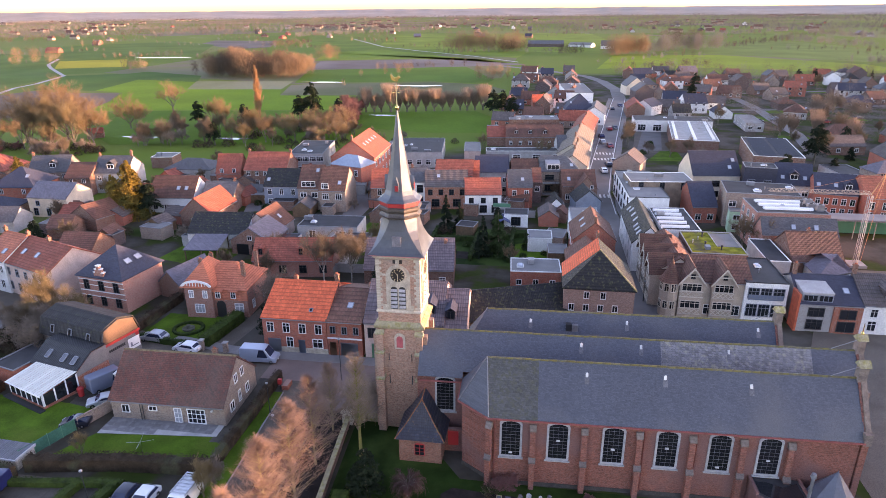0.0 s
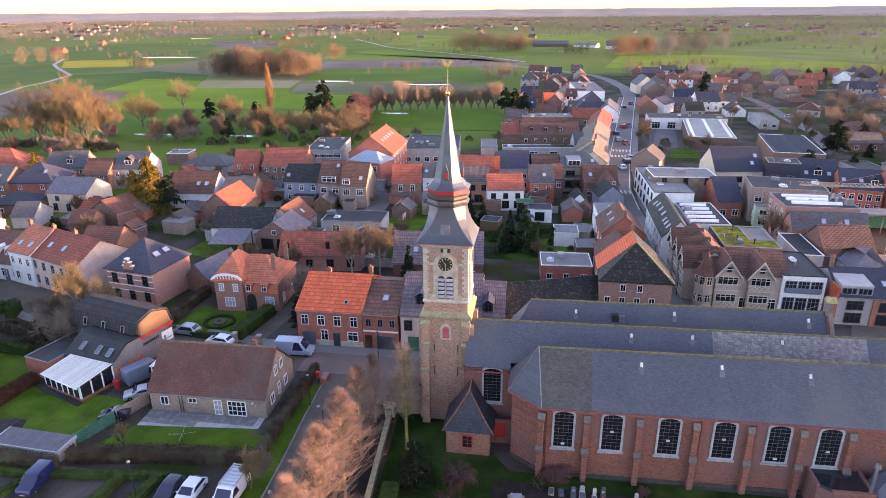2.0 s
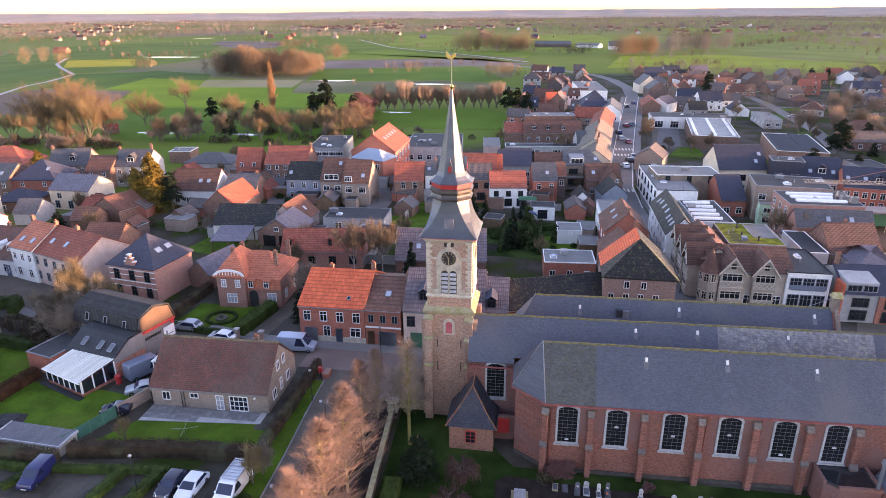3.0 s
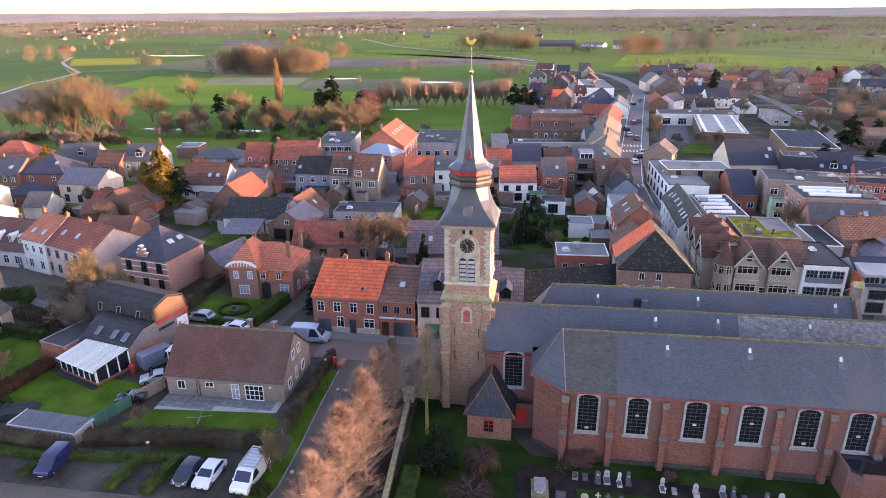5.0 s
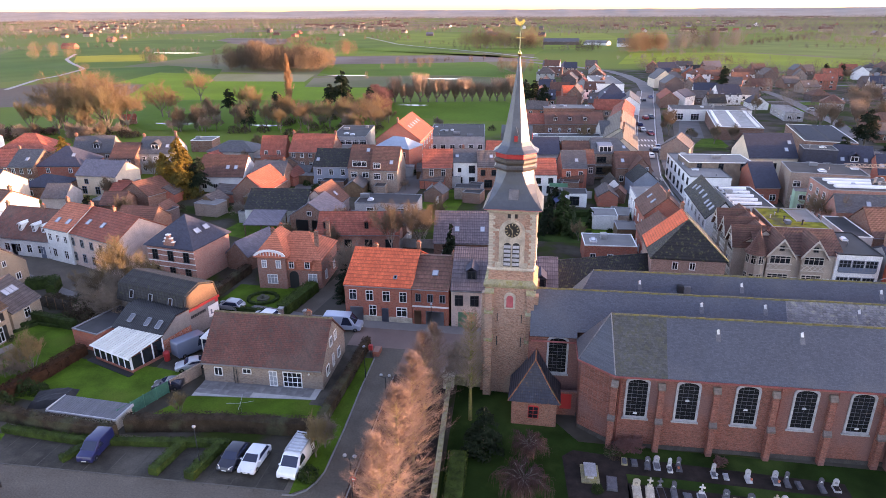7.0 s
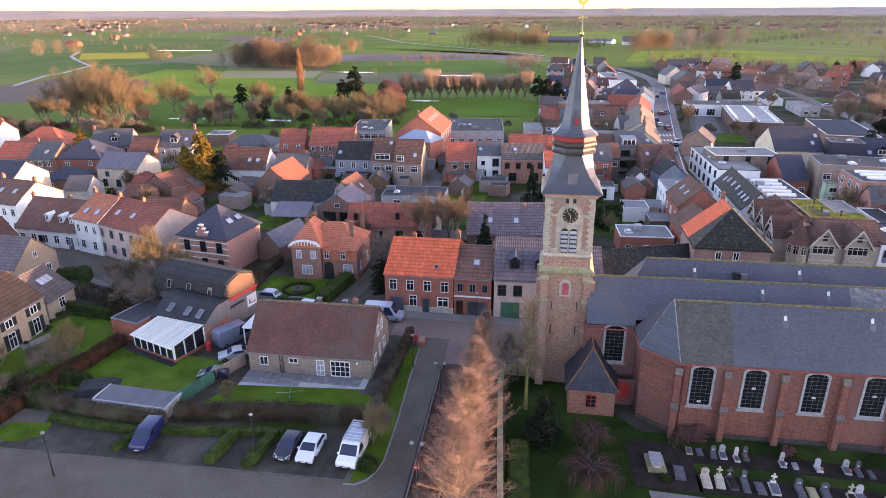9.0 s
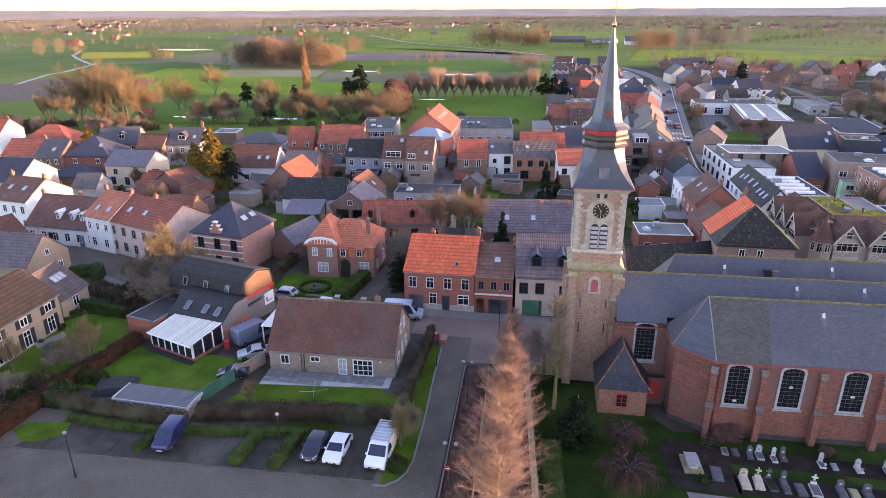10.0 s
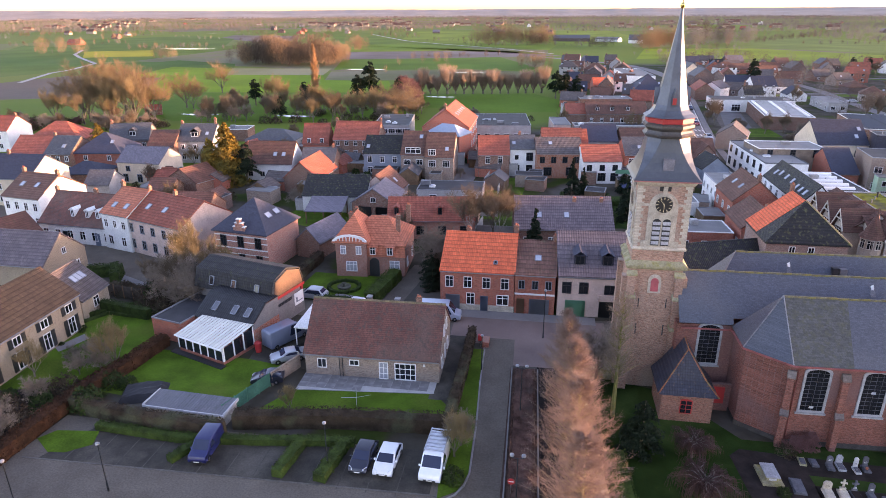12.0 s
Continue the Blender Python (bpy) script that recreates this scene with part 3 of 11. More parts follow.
bm = bmesh.new()
box(bm, -2.6, 2.6, -2.6, 2.6, 0, 13.6)
box(bm, -2.45, 2.45, -2.45, 2.45, 13.6, 22.3)
part("shaft", bm, BRICK_TOWER, tower)
for sx in (-1, 1):
    for sy in (-1, 1):
        bm = bmesh.new()
        x0, x1 = (1.85, 2.75) if sx > 0 else (-2.75, -1.85)
        y0, y1 = (-3.5, -2.6) if sy < 0 else (2.6, 3.4)
        box(bm, x0, x1, y0, y1, 0, 7.3)
        yy0, yy1 = (-3.25, -2.6) if sy < 0 else (2.6, 3.2)
        box(bm, x0 + 0.03, x1 - 0.03, yy0, yy1, 7.3, 10.6)
        yy0, yy1 = (-3.0, -2.6) if sy < 0 else (2.6, 3.0)
        box(bm, x0 + 0.06, x1 - 0.06, yy0, yy1, 10.6, 13.0)
        bx0, bx1 = (2.6, 3.15) if sx > 0 else (-3.15, -2.6)
        by0, by1 = (-2.55, -1.7) if sy < 0 else (1.7, 2.55)
        box(bm, bx0, bx1, by0, by1, 0, 12.6)
        b = part("buttress", bm, BRICK_TOWER, tower)
        for z, out in ((7.25, 0.98), (10.55, 0.73), (12.95, 0.5)):
            bm = bmesh.new()
            if sy < 0:
                prism(bm, [(-2.6 - out, z - 0.12), (-2.6, z - 0.12), (-2.6, z + 0.35), (-2.6 - out, z + 0.05)], "x", x0 - 0.06, x1 + 0.06)
            else:
                prism(bm, [(2.6 + out, z - 0.12), (2.6, z - 0.12), (2.6, z + 0.35), (2.6 + out, z + 0.05)], "x", x0 - 0.06, x1 + 0.06)
            part("weathering", bm, STONE_MOSS, b, "mossy sloping stone set-off")
bm = bmesh.new()
loft8(bm, [(2.85, 0.02, 13.55), (2.95, 0.02, 13.75), (2.95, 0.02, 13.95), (2.5, 0.02, 14.35)])
part("ledge", bm, STONE_MOSS, tower, "mossy stone ledge")
bm = bmesh.new()
loft8(bm, [(2.5, 0.02, 15.45), (2.62, 0.02, 15.55), (2.62, 0.02, 15.7), (2.47, 0.02, 15.85)])
part("string_course", bm, STONE, tower)
bm = bmesh.new()
loft8(bm, [(2.5, 0.02, 22.0), (2.7, 0.02, 22.2), (2.8, 0.02, 22.45)])
part("cornice", bm, STONE, tower)
bm = bmesh.new()
loft8(bm, [(2.95, 0.02, 22.45), (3.05, 0.02, 22.5), (3.05, 0.02, 22.62), (2.9, 0.02, 22.64)])
part("eaves_board", bm, mat("faded_red_paint", (0.5, 0.2, 0.2), 0.6), tower, "faded red eaves board")
# corner quoins: long and short stones up each corner of the belfry stage
quoin = {}
for k, ln in (("long", 0.62), ("short", 0.4)):
    bm = bmesh.new()
    box(bm, -0.06, ln, -0.06, 0.0, 0, 0.3)
    box(bm, -0.06, 0.0, 0.0, 1.02 - ln, 0, 0.3)
    quoin[k] = mesh_of("quoin", bm, STONE)
for cx, cy, r in ((-2.45, -2.45, 0), (2.45, -2.45, 90), (2.45, 2.45, 180), (-2.45, 2.45, 270)):
    for i in range(19):
        put_mesh("quoin", quoin["long" if i % 2 else "short"], tower, pose(cx, cy, 15.9 + i * 0.322, 0, 0, r))
# clock and belfry stage, the same on the four faces
for r in (0, 90, 180, 270):
    M = pose(0, 0, 0, 0, 0, r)
    bm = bmesh.new()
    outer, inner = arch_outline(2.75, 15.9, 21.35, 1.38, 14), arch_outline(2.1, 15.95, 21.0, 1.05, 14)
    prism(bm, outer, "y", -2.56, -2.44)
    for sx in (-1, 1):
        box(bm, sx * 1.5 - 0.28, sx * 1.5 + 0.28, -2.6, -2.44, 15.85, 16.45)
    box(bm, -0.2, 0.2, -2.68, -2.44, 21.2, 22.0)
    for sx in (-1, 1):
        box(bm, sx * 0.95 - 0.06, sx * 0.95 + 0.06, -2.62, -2.56, 15.95, 19.0)
    put_mesh("belfry_surround", mesh_of("belfry_surround", bm, STONE), tower, M, "pale stone surround of clock and louvres")
    for sx in (-1, 1):
        bm = bmesh.new()
        prism(bm, [(u + sx * 0.47, w) for u, w in arch_outline(0.78, 16.0, 18.75, 0.35)], "y", -2.575, -2.5)
        lv = put_mesh("louvre_opening", mesh_of("louvre_opening", bm, DARKP), tower, M)
        for k in range(5):
            bm = bmesh.new()
            z = 16.15 + k * 0.5
            solid(bm, [(sx * 0.47 - 0.36, -2.7, z), (sx * 0.47 + 0.36, -2.7, z), (sx * 0.47 + 0.36, -2.56, z + 0.3), (sx * 0.47 - 0.36, -2.56, z + 0.3),
                       (sx * 0.47 - 0.36, -2.7, z + 0.04), (sx * 0.47 + 0.36, -2.7, z + 0.04), (sx * 0.47 + 0.36, -2.56, z + 0.34), (sx * 0.47 - 0.36, -2.56, z + 0.34)],
                  ((0, 3, 2, 1), (4, 5, 6, 7), (0, 1, 5, 4), (1, 2, 6, 5), (2, 3, 7, 6), (3, 0, 4, 7)))
            me = mesh_of("louvre", bm, STONE_GREY)
            put_mesh("louvre", me, lv)
    bm = bmesh.new()
    cyl(bm, (0, -2.56, 20.2), (0, -2.66, 20.2), 0.98, 0.95, 24)
    put_mesh("clock_rim", mesh_of("clock_rim", bm, STONE), tower, M)
    bm = bmesh.new()
    cyl(bm, (0, -2.6, 20.2), (0, -2.68, 20.2), 0.8, 0.8, 24)
    dial = put_mesh("clock_dial", mesh_of("clock_dial", bm, plain("black_dial", (0.015, 0.014, 0.014), 0.4)), tower, M, "black dial with gilded marks")
    bm = bmesh.new()
    for k in range(12):
        a = math.radians(30 * k)
        c, s = math.sin(a), math.cos(a)
        for d0, d1, wd in ((0.53, 0.74, 0.04),):
            solid(bm, [(c * d0 - s * wd, -2.69, 20.2 + s * d0 + c * wd), (c * d0 + s * wd, -2.69, 20.2 + s * d0 - c * wd),
                       (c * d1 + s * wd, -2.69, 20.2 + s * d1 - c * wd), (c * d1 - s * wd, -2.69, 20.2 + s * d1 + c * wd)], ((0, 1, 2, 3),))
    put_mesh("hour_mark", mesh_of("hour_mark", bm, GILT), dial)
    for ang, ln, wd in ((178, 0.5, 0.045), (-38, 0.68, 0.03)):
        bm = bmesh.new()
        a = math.radians(ang)
        c, s = math.sin(a), math.cos(a)
        solid(bm, [(-c * 0.12 - s * wd, -2.71, 20.2 - s * 0.12 + c * wd), (-c * 0.12 + s * wd, -2.71, 20.2 - s * 0.12 - c * wd),
                   (c * ln + s * wd * 0.4, -2.71, 20.2 + s * ln - c * wd * 0.4), (c * ln - s * wd * 0.4, -2.71, 20.2 + s * ln + c * wd * 0.4)], ((0, 1, 2, 3),))
        put_mesh("clock_hand_bar", mesh_of("clock_hand_bar", bm, GILT), dial)
    for sx in (-0.33, 0.33):
        bm = bmesh.new()
        box(bm, sx - 0.2, sx + 0.2, -2.5, -2.44, 21.5, 21.95)
        put_mesh("small_opening", mesh_of("small_opening", bm, DARKP), tower, M)
    bm = bmesh.new()
    box(bm, -2.47, -1.4, -2.52, -2.44, 20.0, 20.25)
    box(bm, 1.4, 2.47, -2.52, -2.44, 20.0, 20.25)
    put_mesh("stone_band", mesh_of("stone_band", bm, STONE), tower, M)
# blind niche with red shutter and slits
bm = bmesh.new()
prism(bm, arch_outline(1.25, 10.95, 12.95, 0.62, 10), "y", -2.72, -2.55)
nic = part("niche_surround", bm, STONE, tower)
bm = bmesh.new()
prism(bm, arch_outline(0.74, 11.15, 12.6, 0.37, 10), "y", -2.78, -2.68)
part("shutter", bm, mat("faded_red_shutter", (0.42, 0.09, 0.1), 0.6), nic, "faded red wooden shutter")
for sx in (-1.35, 1.35):
    bm = bmesh.new()
    box(bm, sx - 0.06, sx + 0.06, -2.64, -2.58, 6.2, 7.4)
    part("slit", bm, DARKP, tower)
    bm = bmesh.new()
    box(bm, sx - 0.05, sx + 0.05, -2.64, -2.59, 9.3, 10.3)
    part("wall_anchor", bm, DARKP, tower)
# spire
bm = bmesh.new()
loft8(bm, [(3.15, 0.05, 22.62), (2.95, 0.12, 22.85), (2.66, 0.32, 23.4), (2.36, 0.6, 24.2), (2.12, 0.85, 25.1), (1.98, 1.05, 26.0), (1.95, 1.14, 26.4)])
part("flared_roof", bm, LEADROOF, tower, "slate roof flaring out to the eaves")
bm = bmesh.new()
o = 0.586
loft8(bm, [(a, a * o, z) for a, z in ((1.98, 26.4), (2.18, 26.5), (2.24, 26.7), (2.08, 26.85), (2.0, 27.05), (2.1, 27.2), (2.24, 27.35), (2.24, 27.6), (2.05, 27.75))])
part("moulding", bm, mat("dark_lead_moulding", (0.07, 0.06, 0.055), 0.45, 0.3, 2.0, 8.0, 0.1, spec=0.5), tower)
bm = bmesh.new()
loft8(bm, [(a, a * o, z) for a, z in ((2.06, 27.75), (2.1, 27.8), (2.1, 28.2), (2.3, 28.3))])
part("red_band", bm, REDP, tower)
bm = bmesh.new()
loft8(bm, [(a, a * o, z) for a, z in ((2.34, 28.3), (2.28, 28.38), (1.9, 28.6), (1.6, 28.95), (1.42, 29.4), (1.26, 30.2), (0.95, 32.0), (0.66, 33.7), (0.36, 35.7), (0.09, 37.8))])
cone = part("spire_cone", bm, LEADROOF, tower)
for r in (0, 90, 180, 270):
    bm = bmesh.new()
    prism(bm, [(-0.24, 29.35), (0.24, 29.35), (0.24, 30.1), (0, 30.95), (-0.24, 30.1)], "y", -1.62, -0.8)
    put_mesh("lucarne", mesh_of("lucarne", bm, LEADROOF), cone, pose(0, 0, 0, 0, 0, r))
    bm = bmesh.new()
    box(bm, -0.17, 0.17, -1.66, -1.61, 29.5, 30.1)
    put_mesh("lucarne_shutter", mesh_of("lucarne_shutter", bm, REDP), tower, pose(0, 0, 0, 0, 0, r))
bm = bmesh.new()
box(bm, -0.5, 0.5, -2.62, -2.1, 23.55, 24.6)
part("roof_hatch", bm, mat("lead_hatch", (0.14, 0.14, 0.16), 0.6), tower)
bm = bmesh.new()
lathe(bm, [(0.05, 37.7), (0.1, 37.85), (0.2, 38.0), (0.22, 38.12), (0.18, 38.25), (0.05, 38.35), (0.035, 41.0)], 10)
fin = part("finial", bm, GOLD, tower, smooth=True)
bm = bmesh.new()
prism(bm, [(-0.6, 41.3), (-0.5, 40.95), (-0.2, 40.75), (0.15, 40.75), (0.32, 41.0), (0.5, 41.15), (0.34, 41.25), (0.28, 41.42), (0.15, 41.2), (-0.15, 41.1), (-0.35, 41.35), (-0.5, 41.55)], "y", -0.05, 0.05)
part("weather_vane", bm, GOLD, fin, "gilded cock-shaped weather vane")
bm = bmesh.new()
box(bm, -0.45, 0.45, -0.02, 0.02, 39.6, 39.66)
part("vane_arm", bm, GOLD, fin)

# ---- church body: nave with two aisles of equal height ----
church = thing("church", 26.81, 2.0, 0, 1.6, "red brick hall church with three parallel slate roofs", "church")
CX, CY = -27.0, -1.5
NR, SR, NOR = (1.5, 13.15), (-4.6, 13.4), (7.4, 13.2)      # ridges: y, z


def church_part(name, bm, material, label="", parent=None):
    bmesh.ops.translate(bm, verts=bm.verts, vec=(CX, CY, 0))
    return part(name, bm, material, parent or church, label)


# walls
bm = bmesh.new()
prism(bm, [(7.9, -1.7), (7.9, -5.4), (11.4, -8.0), (46.8, -8.0), (46.8, -1.7)], "z", 0, 8.5)
church_part("south_aisle_wall", bm, BRICK_CHURCH)
bm = bmesh.new()
box(bm, 2.4, 49.5, -1.65, 4.4, 0, 8.6)
church_part("nave_wall", bm, BRICK_CHURCH)
bm = bmesh.new()
box(bm, 7.5, 43.3, 4.45, 10.8, 0, 8.6)
church_part("north_aisle_wall", bm, BRICK_CHURCH)
bm = bmesh.new()
prism(bm, [(7.82, -1.8), (7.82, -5.46), (11.36, -8.1), (46.85, -8.1), (46.85, -1.8)], "z", 0, 0.45)
church_part("plinth", bm, mat("dark_plinth", (0.06, 0.055, 0.05), 0.9))
# roofs
bm = bmesh.new()
e = 0.3
slab(bm, [(15.9, SR[0], SR[1]), (15.9, -8.35, 8.45), (47.0, -8.35, 8.45), (47.0, SR[0], SR[1])], 0.15)
slab(bm, [(10.5, SR[0], SR[1]), (7.55, -5.55, 8.45), (10.9, -8.35, 8.45)], 0.15)
slab(bm, [(10.5, SR[0], SR[1]), (7.55, -1.6, 8.6), (7.55, -5.55, 8.45)], 0.15)
slab(bm, [(10.5, SR[0], SR[1]), (47.0, SR[0], SR[1]), (47.0, -1.55, 9.3), (7.6, -1.55, 8.6)], 0.15)
church_part("south_aisle_roof", bm, SLATE, "blue-grey slate roof with pale streaks")
bm = bmesh.new()
slab(bm, [(10.5, SR[0], SR[1] - 0.02), (10.9, -8.35, 8.43), (15.9, -8.35, 8.43), (15.9, SR[0], SR[1] - 0.02)], 0.15)
church_part("mossy_slate_field", bm, SLATE_GREEN, "older dark slates filmed with green moss")
bm = bmesh.new()
slab(bm, [(2.5, NR[0], NR[1]), (2.5, -2.0, 8.9), (7.6, -2.0, 8.9), (7.6, NR[0], NR[1])], 0.15)
slab(bm, [(7.6, NR[0], NR[1]), (7.6, -1.5, 9.4), (29.3, -1.5, 9.4), (29.3, NR[0], NR[1])], 0.15)
slab(bm, [(45.0, NR[0], NR[1]), (45.0, -1.5, 9.4), (49.6, -1.5, 9.4), (49.6, NR[0], NR[1])], 0.15)
slab(bm, [(2.5, NR[0], NR[1]), (49.6, NR[0], NR[1]), (49.6, 4.5, 9.4), (2.5, 4.5, 9.4)], 0.15)
church_part("nave_roof", bm, SLATE)
bm = bmesh.new()
slab(bm, [(29.3, NR[0], NR[1] + 0.03), (29.3, -1.5, 9.43), (45.0, -1.5, 9.43), (45.0, NR[0], NR[1] + 0.03)], 0.15)
church_part("old_slate_field", bm, SLATE_OLD, "older pale lichen-covered slates")
bm = bmesh.new()
slab(bm, [(9.8, NOR[0], NOR[1]), (7.3, 4.4, 9.4), (43.4, 4.4, 9.4), (43.4, NOR[0], NOR[1])], 0.15)
slab(bm, [(9.8, NOR[0], NOR[1]), (7.3, 11.1, 8.5), (7.3, 4.4, 9.4)], 0.15)
slab(bm, [(9.8, NOR[0], NOR[1]), (43.4, NOR[0], NOR[1]), (43.4, 11.1, 8.5), (7.3, 11.1, 8.5)], 0.15)
church_part("north_aisle_roof", bm, SLATE)
bm = bmesh.new()
prism(bm, [(-0.13, -0.1), (-0.06, 0.05), (0.06, 0.05), (0.13, -0.1)], "x", -0.45, 0.45)
RIDGE_TILES = [mesh_of("ridge_tile", bm.copy(), m_) for m_ in (SLATE_MOSS, SLATE_MOSS, mat("lichened_ridge_tile", (0.12, 0.11, 0.07), 0.8, 0.35, 2.0, 9.0, 0.3, moss=(0.2, 0.17, 0.04), moss_amt=0.5))]
for nm, (yy, zz), x0, x1 in (("ridge_cap", NR, 2.6, 49.5), ("ridge_cap", SR, 10.5, 46.9), ("ridge_cap", NOR, 9.8, 43.3)):
    n = int((x1 - x0) / 0.9)
    for i in range(n):
        put_mesh("ridge_tile", RIDGE_TILES[random.randrange(3)], church, pose(x0 + (x1 - x0) * (i + 0.5) / n + CX, yy + CY, zz + random.uniform(-0.03, 0.03), 0, random.uniform(-1, 1), random.uniform(-1, 1)))
# lead hips of the polygonal end
for p0, p1 in (((10.5, SR[0], SR[1] + 0.05), (7.5, -5.55, 8.5)), ((10.5, SR[0], SR[1] + 0.05), (10.9, -8.38, 8.5)), ((9.8, NOR[0], NOR[1] + 0.05), (7.3, 4.5, 9.4))):
    bm = bmesh.new()
    cyl(bm, p0, p1, 0.055, 0.055, 6)
    church_part("lead_hip", bm, mat("dull_lead_roll", (0.17, 0.175, 0.19), 0.55))
# red eaves boards and gutters
for pts in (((10.9, -8.42), (47.0, -8.42)), ((7.5, -5.6), (10.9, -8.42)), ((7.5, -1.7), (7.5, -5.6)), ((2.7, -2.05), (7.5, -2.05))):
    (ax, ay), (bx, by) = pts
    d = Vector((bx - ax, by - ay, 0)).normalized()
    nn = Vector((d.y, -d.x, 0)) * 0.1
    if nn.y > 0:
        nn = -nn
    bm = bmesh.new()
    z0, z1 = 8.3, 8.46
    P = [Vector((ax, ay, 0)), Vector((bx, by, 0))]
    solid(bm, [P[0] + Vector((0, 0, z0)), P[1] + Vector((0, 0, z0)), P[1] + nn + Vector((0, 0, z0)), P[0] + nn + Vector((0, 0, z0)),
               P[0] + Vector((0, 0, z1)), P[1] + Vector((0, 0, z1)), P[1] + nn + Vector((0, 0, z1)), P[0] + nn + Vector((0, 0, z1))],
          ((0, 1, 2, 3), (4, 7, 6, 5), (0, 4, 5, 1), (1, 5, 6, 2), (2, 6, 7, 3), (3, 7, 4, 0)))
    church_part("eaves_board", bm, mat("dark_red_gutter", (0.3, 0.085, 0.08), 0.6), "dull red eaves gutter")
# windows of the south aisle and buttresses
bm = bmesh.new()
outer, inner = arch_outline(2.34, 3.3, 7.95, 0.48, 8), arch_outline(1.9, 3.52, 7.74, 0.42, 8)
vo, vi = [bm.verts.new((u, -0.1, w)) for u, w in outer], [bm.verts.new((u, -0.1, w)) for u, w in inner]
vo2, vi2 = [bm.verts.new((u, 0.1, w)) for u, w in outer], [bm.verts.new((u, 0.1, w)) for u, w in inner]
for i in range(len(outer)):
    j = (i + 1) % len(outer)
    bm.faces.new((vo[i], vo[j], vi[j], vi[i]))
    bm.faces.new((vo[j], vo[i], vo2[i], vo2[j]))
    bm.faces.new((vi[i], vi[j], vi2[j], vi2[i]))
box(bm, -1.3, 1.3, -0.18, 0.05, 3.12, 3.27)
SUR = mesh_of("window_surround", bm, STONE_GREY)
bm = bmesh.new()
prism(bm, inner, "y", -0.04, 0.02)
GLS = mesh_of("leaded_pane", bm, LEAD_GLASS)
bm = bmesh.new()
for i in range(1, 10):
    box(bm, -0.92, 0.92, -0.06, -0.045, 3.55 + i * 0.42, 3.575 + i * 0.42)
for x in (-0.5, 0.0, 0.5):
    box(bm, x - 0.008, x + 0.008, -0.058, -0.046, 3.54, 7.55)
BARS = mesh_of("glazing_grid", bm, plain("iron_bar", (0.11, 0.115, 0.125), 0.5))
bm = bmesh.new()
box(bm, -0.2, 0.2, -0.075, -0.05, 0, 0.1)
box(bm, -0.17, 0.17, -0.075, -0.05, 0.1, 0.22)
VENT = mesh_of("vent_pane", bm, mat("dull_white_paint", (0.42, 0.43, 0.45), 0.6, 0.1))
spots = [(x, -8.0, 0, 1.0) for x in (13.25, 18.1, 23.65, 28.95, 34.05, 38.75)] + [(5.6, -1.65, 0, 1.0)]
for i, (wx, wy, rr, s) in enumerate(spots):
    w = put_mesh("church_window", SUR, church, pose(wx + CX, wy + CY, 0.25 if wy < -5 else 0.9, 0, 0, rr))
    put_mesh("leaded_pane", GLS, w)
    put_mesh("glazing_grid", BARS, w)
    if wy < -5:
        put_mesh("vent_pane", VENT, w, pose(0, 0, (3.75, 5.6, 5.0, 5.6, 3.75, 5.0)[i]))
bm = bmesh.new()
prism(bm, [(0, 0), (-0.75, 0), (-0.75, 3.5), (-0.5, 3.9), (-0.46, 7.2), (0, 7.7)], "x", -0.28, 0.28)
BUT = mesh_of("buttress", bm, BRICK_CHURCH)
bm = bmesh.new()
prism(bm, [(0.02, 7.75), (0.02, 7.2), (-0.52, 7.14), (-0.52, 7.28), (-0.2, 7.75)], "x", -0.35, 0.35)
CAPM = mesh_of("buttress_cap", bm, mat("stained_stone", (0.17, 0.14, 0.125), 0.9, 0.3, 1.5, 9.0, 0.3))
bm = bmesh.new()
prism(bm, [(-0.46, 3.98), (-0.8, 3.56), (-0.8, 3.36), (-0.46, 3.36)], "x", -0.37, 0.37)
SETM = mesh_of("set_off", bm, mat("dark_weathered_stone", (0.12, 0.1, 0.095), 0.9, 0.3, 1.5, 9.0, 0.3))
for i in range(7):
    b = put_mesh("buttress", BUT, church, pose((11.05, 15.5, 20.7, 26.15, 31.3, 36.15, 40.6)[i] + CX, -8.0 + CY, 0, 0, 0, -18 if i == 0 else 0))
    put_mesh("buttress_cap", CAPM, b)
    put_mesh("set_off", SETM, b)
for x in (11.55, 26.65, 31.75):
    bm = bmesh.new()
    cyl(bm, (x, -8.12, 0.4), (x, -8.12, 8.2), 0.06, 0.06, 6)
    church_part("downpipe", bm, mat("rusty_red_pipe", (0.2, 0.06, 0.05), 0.6))
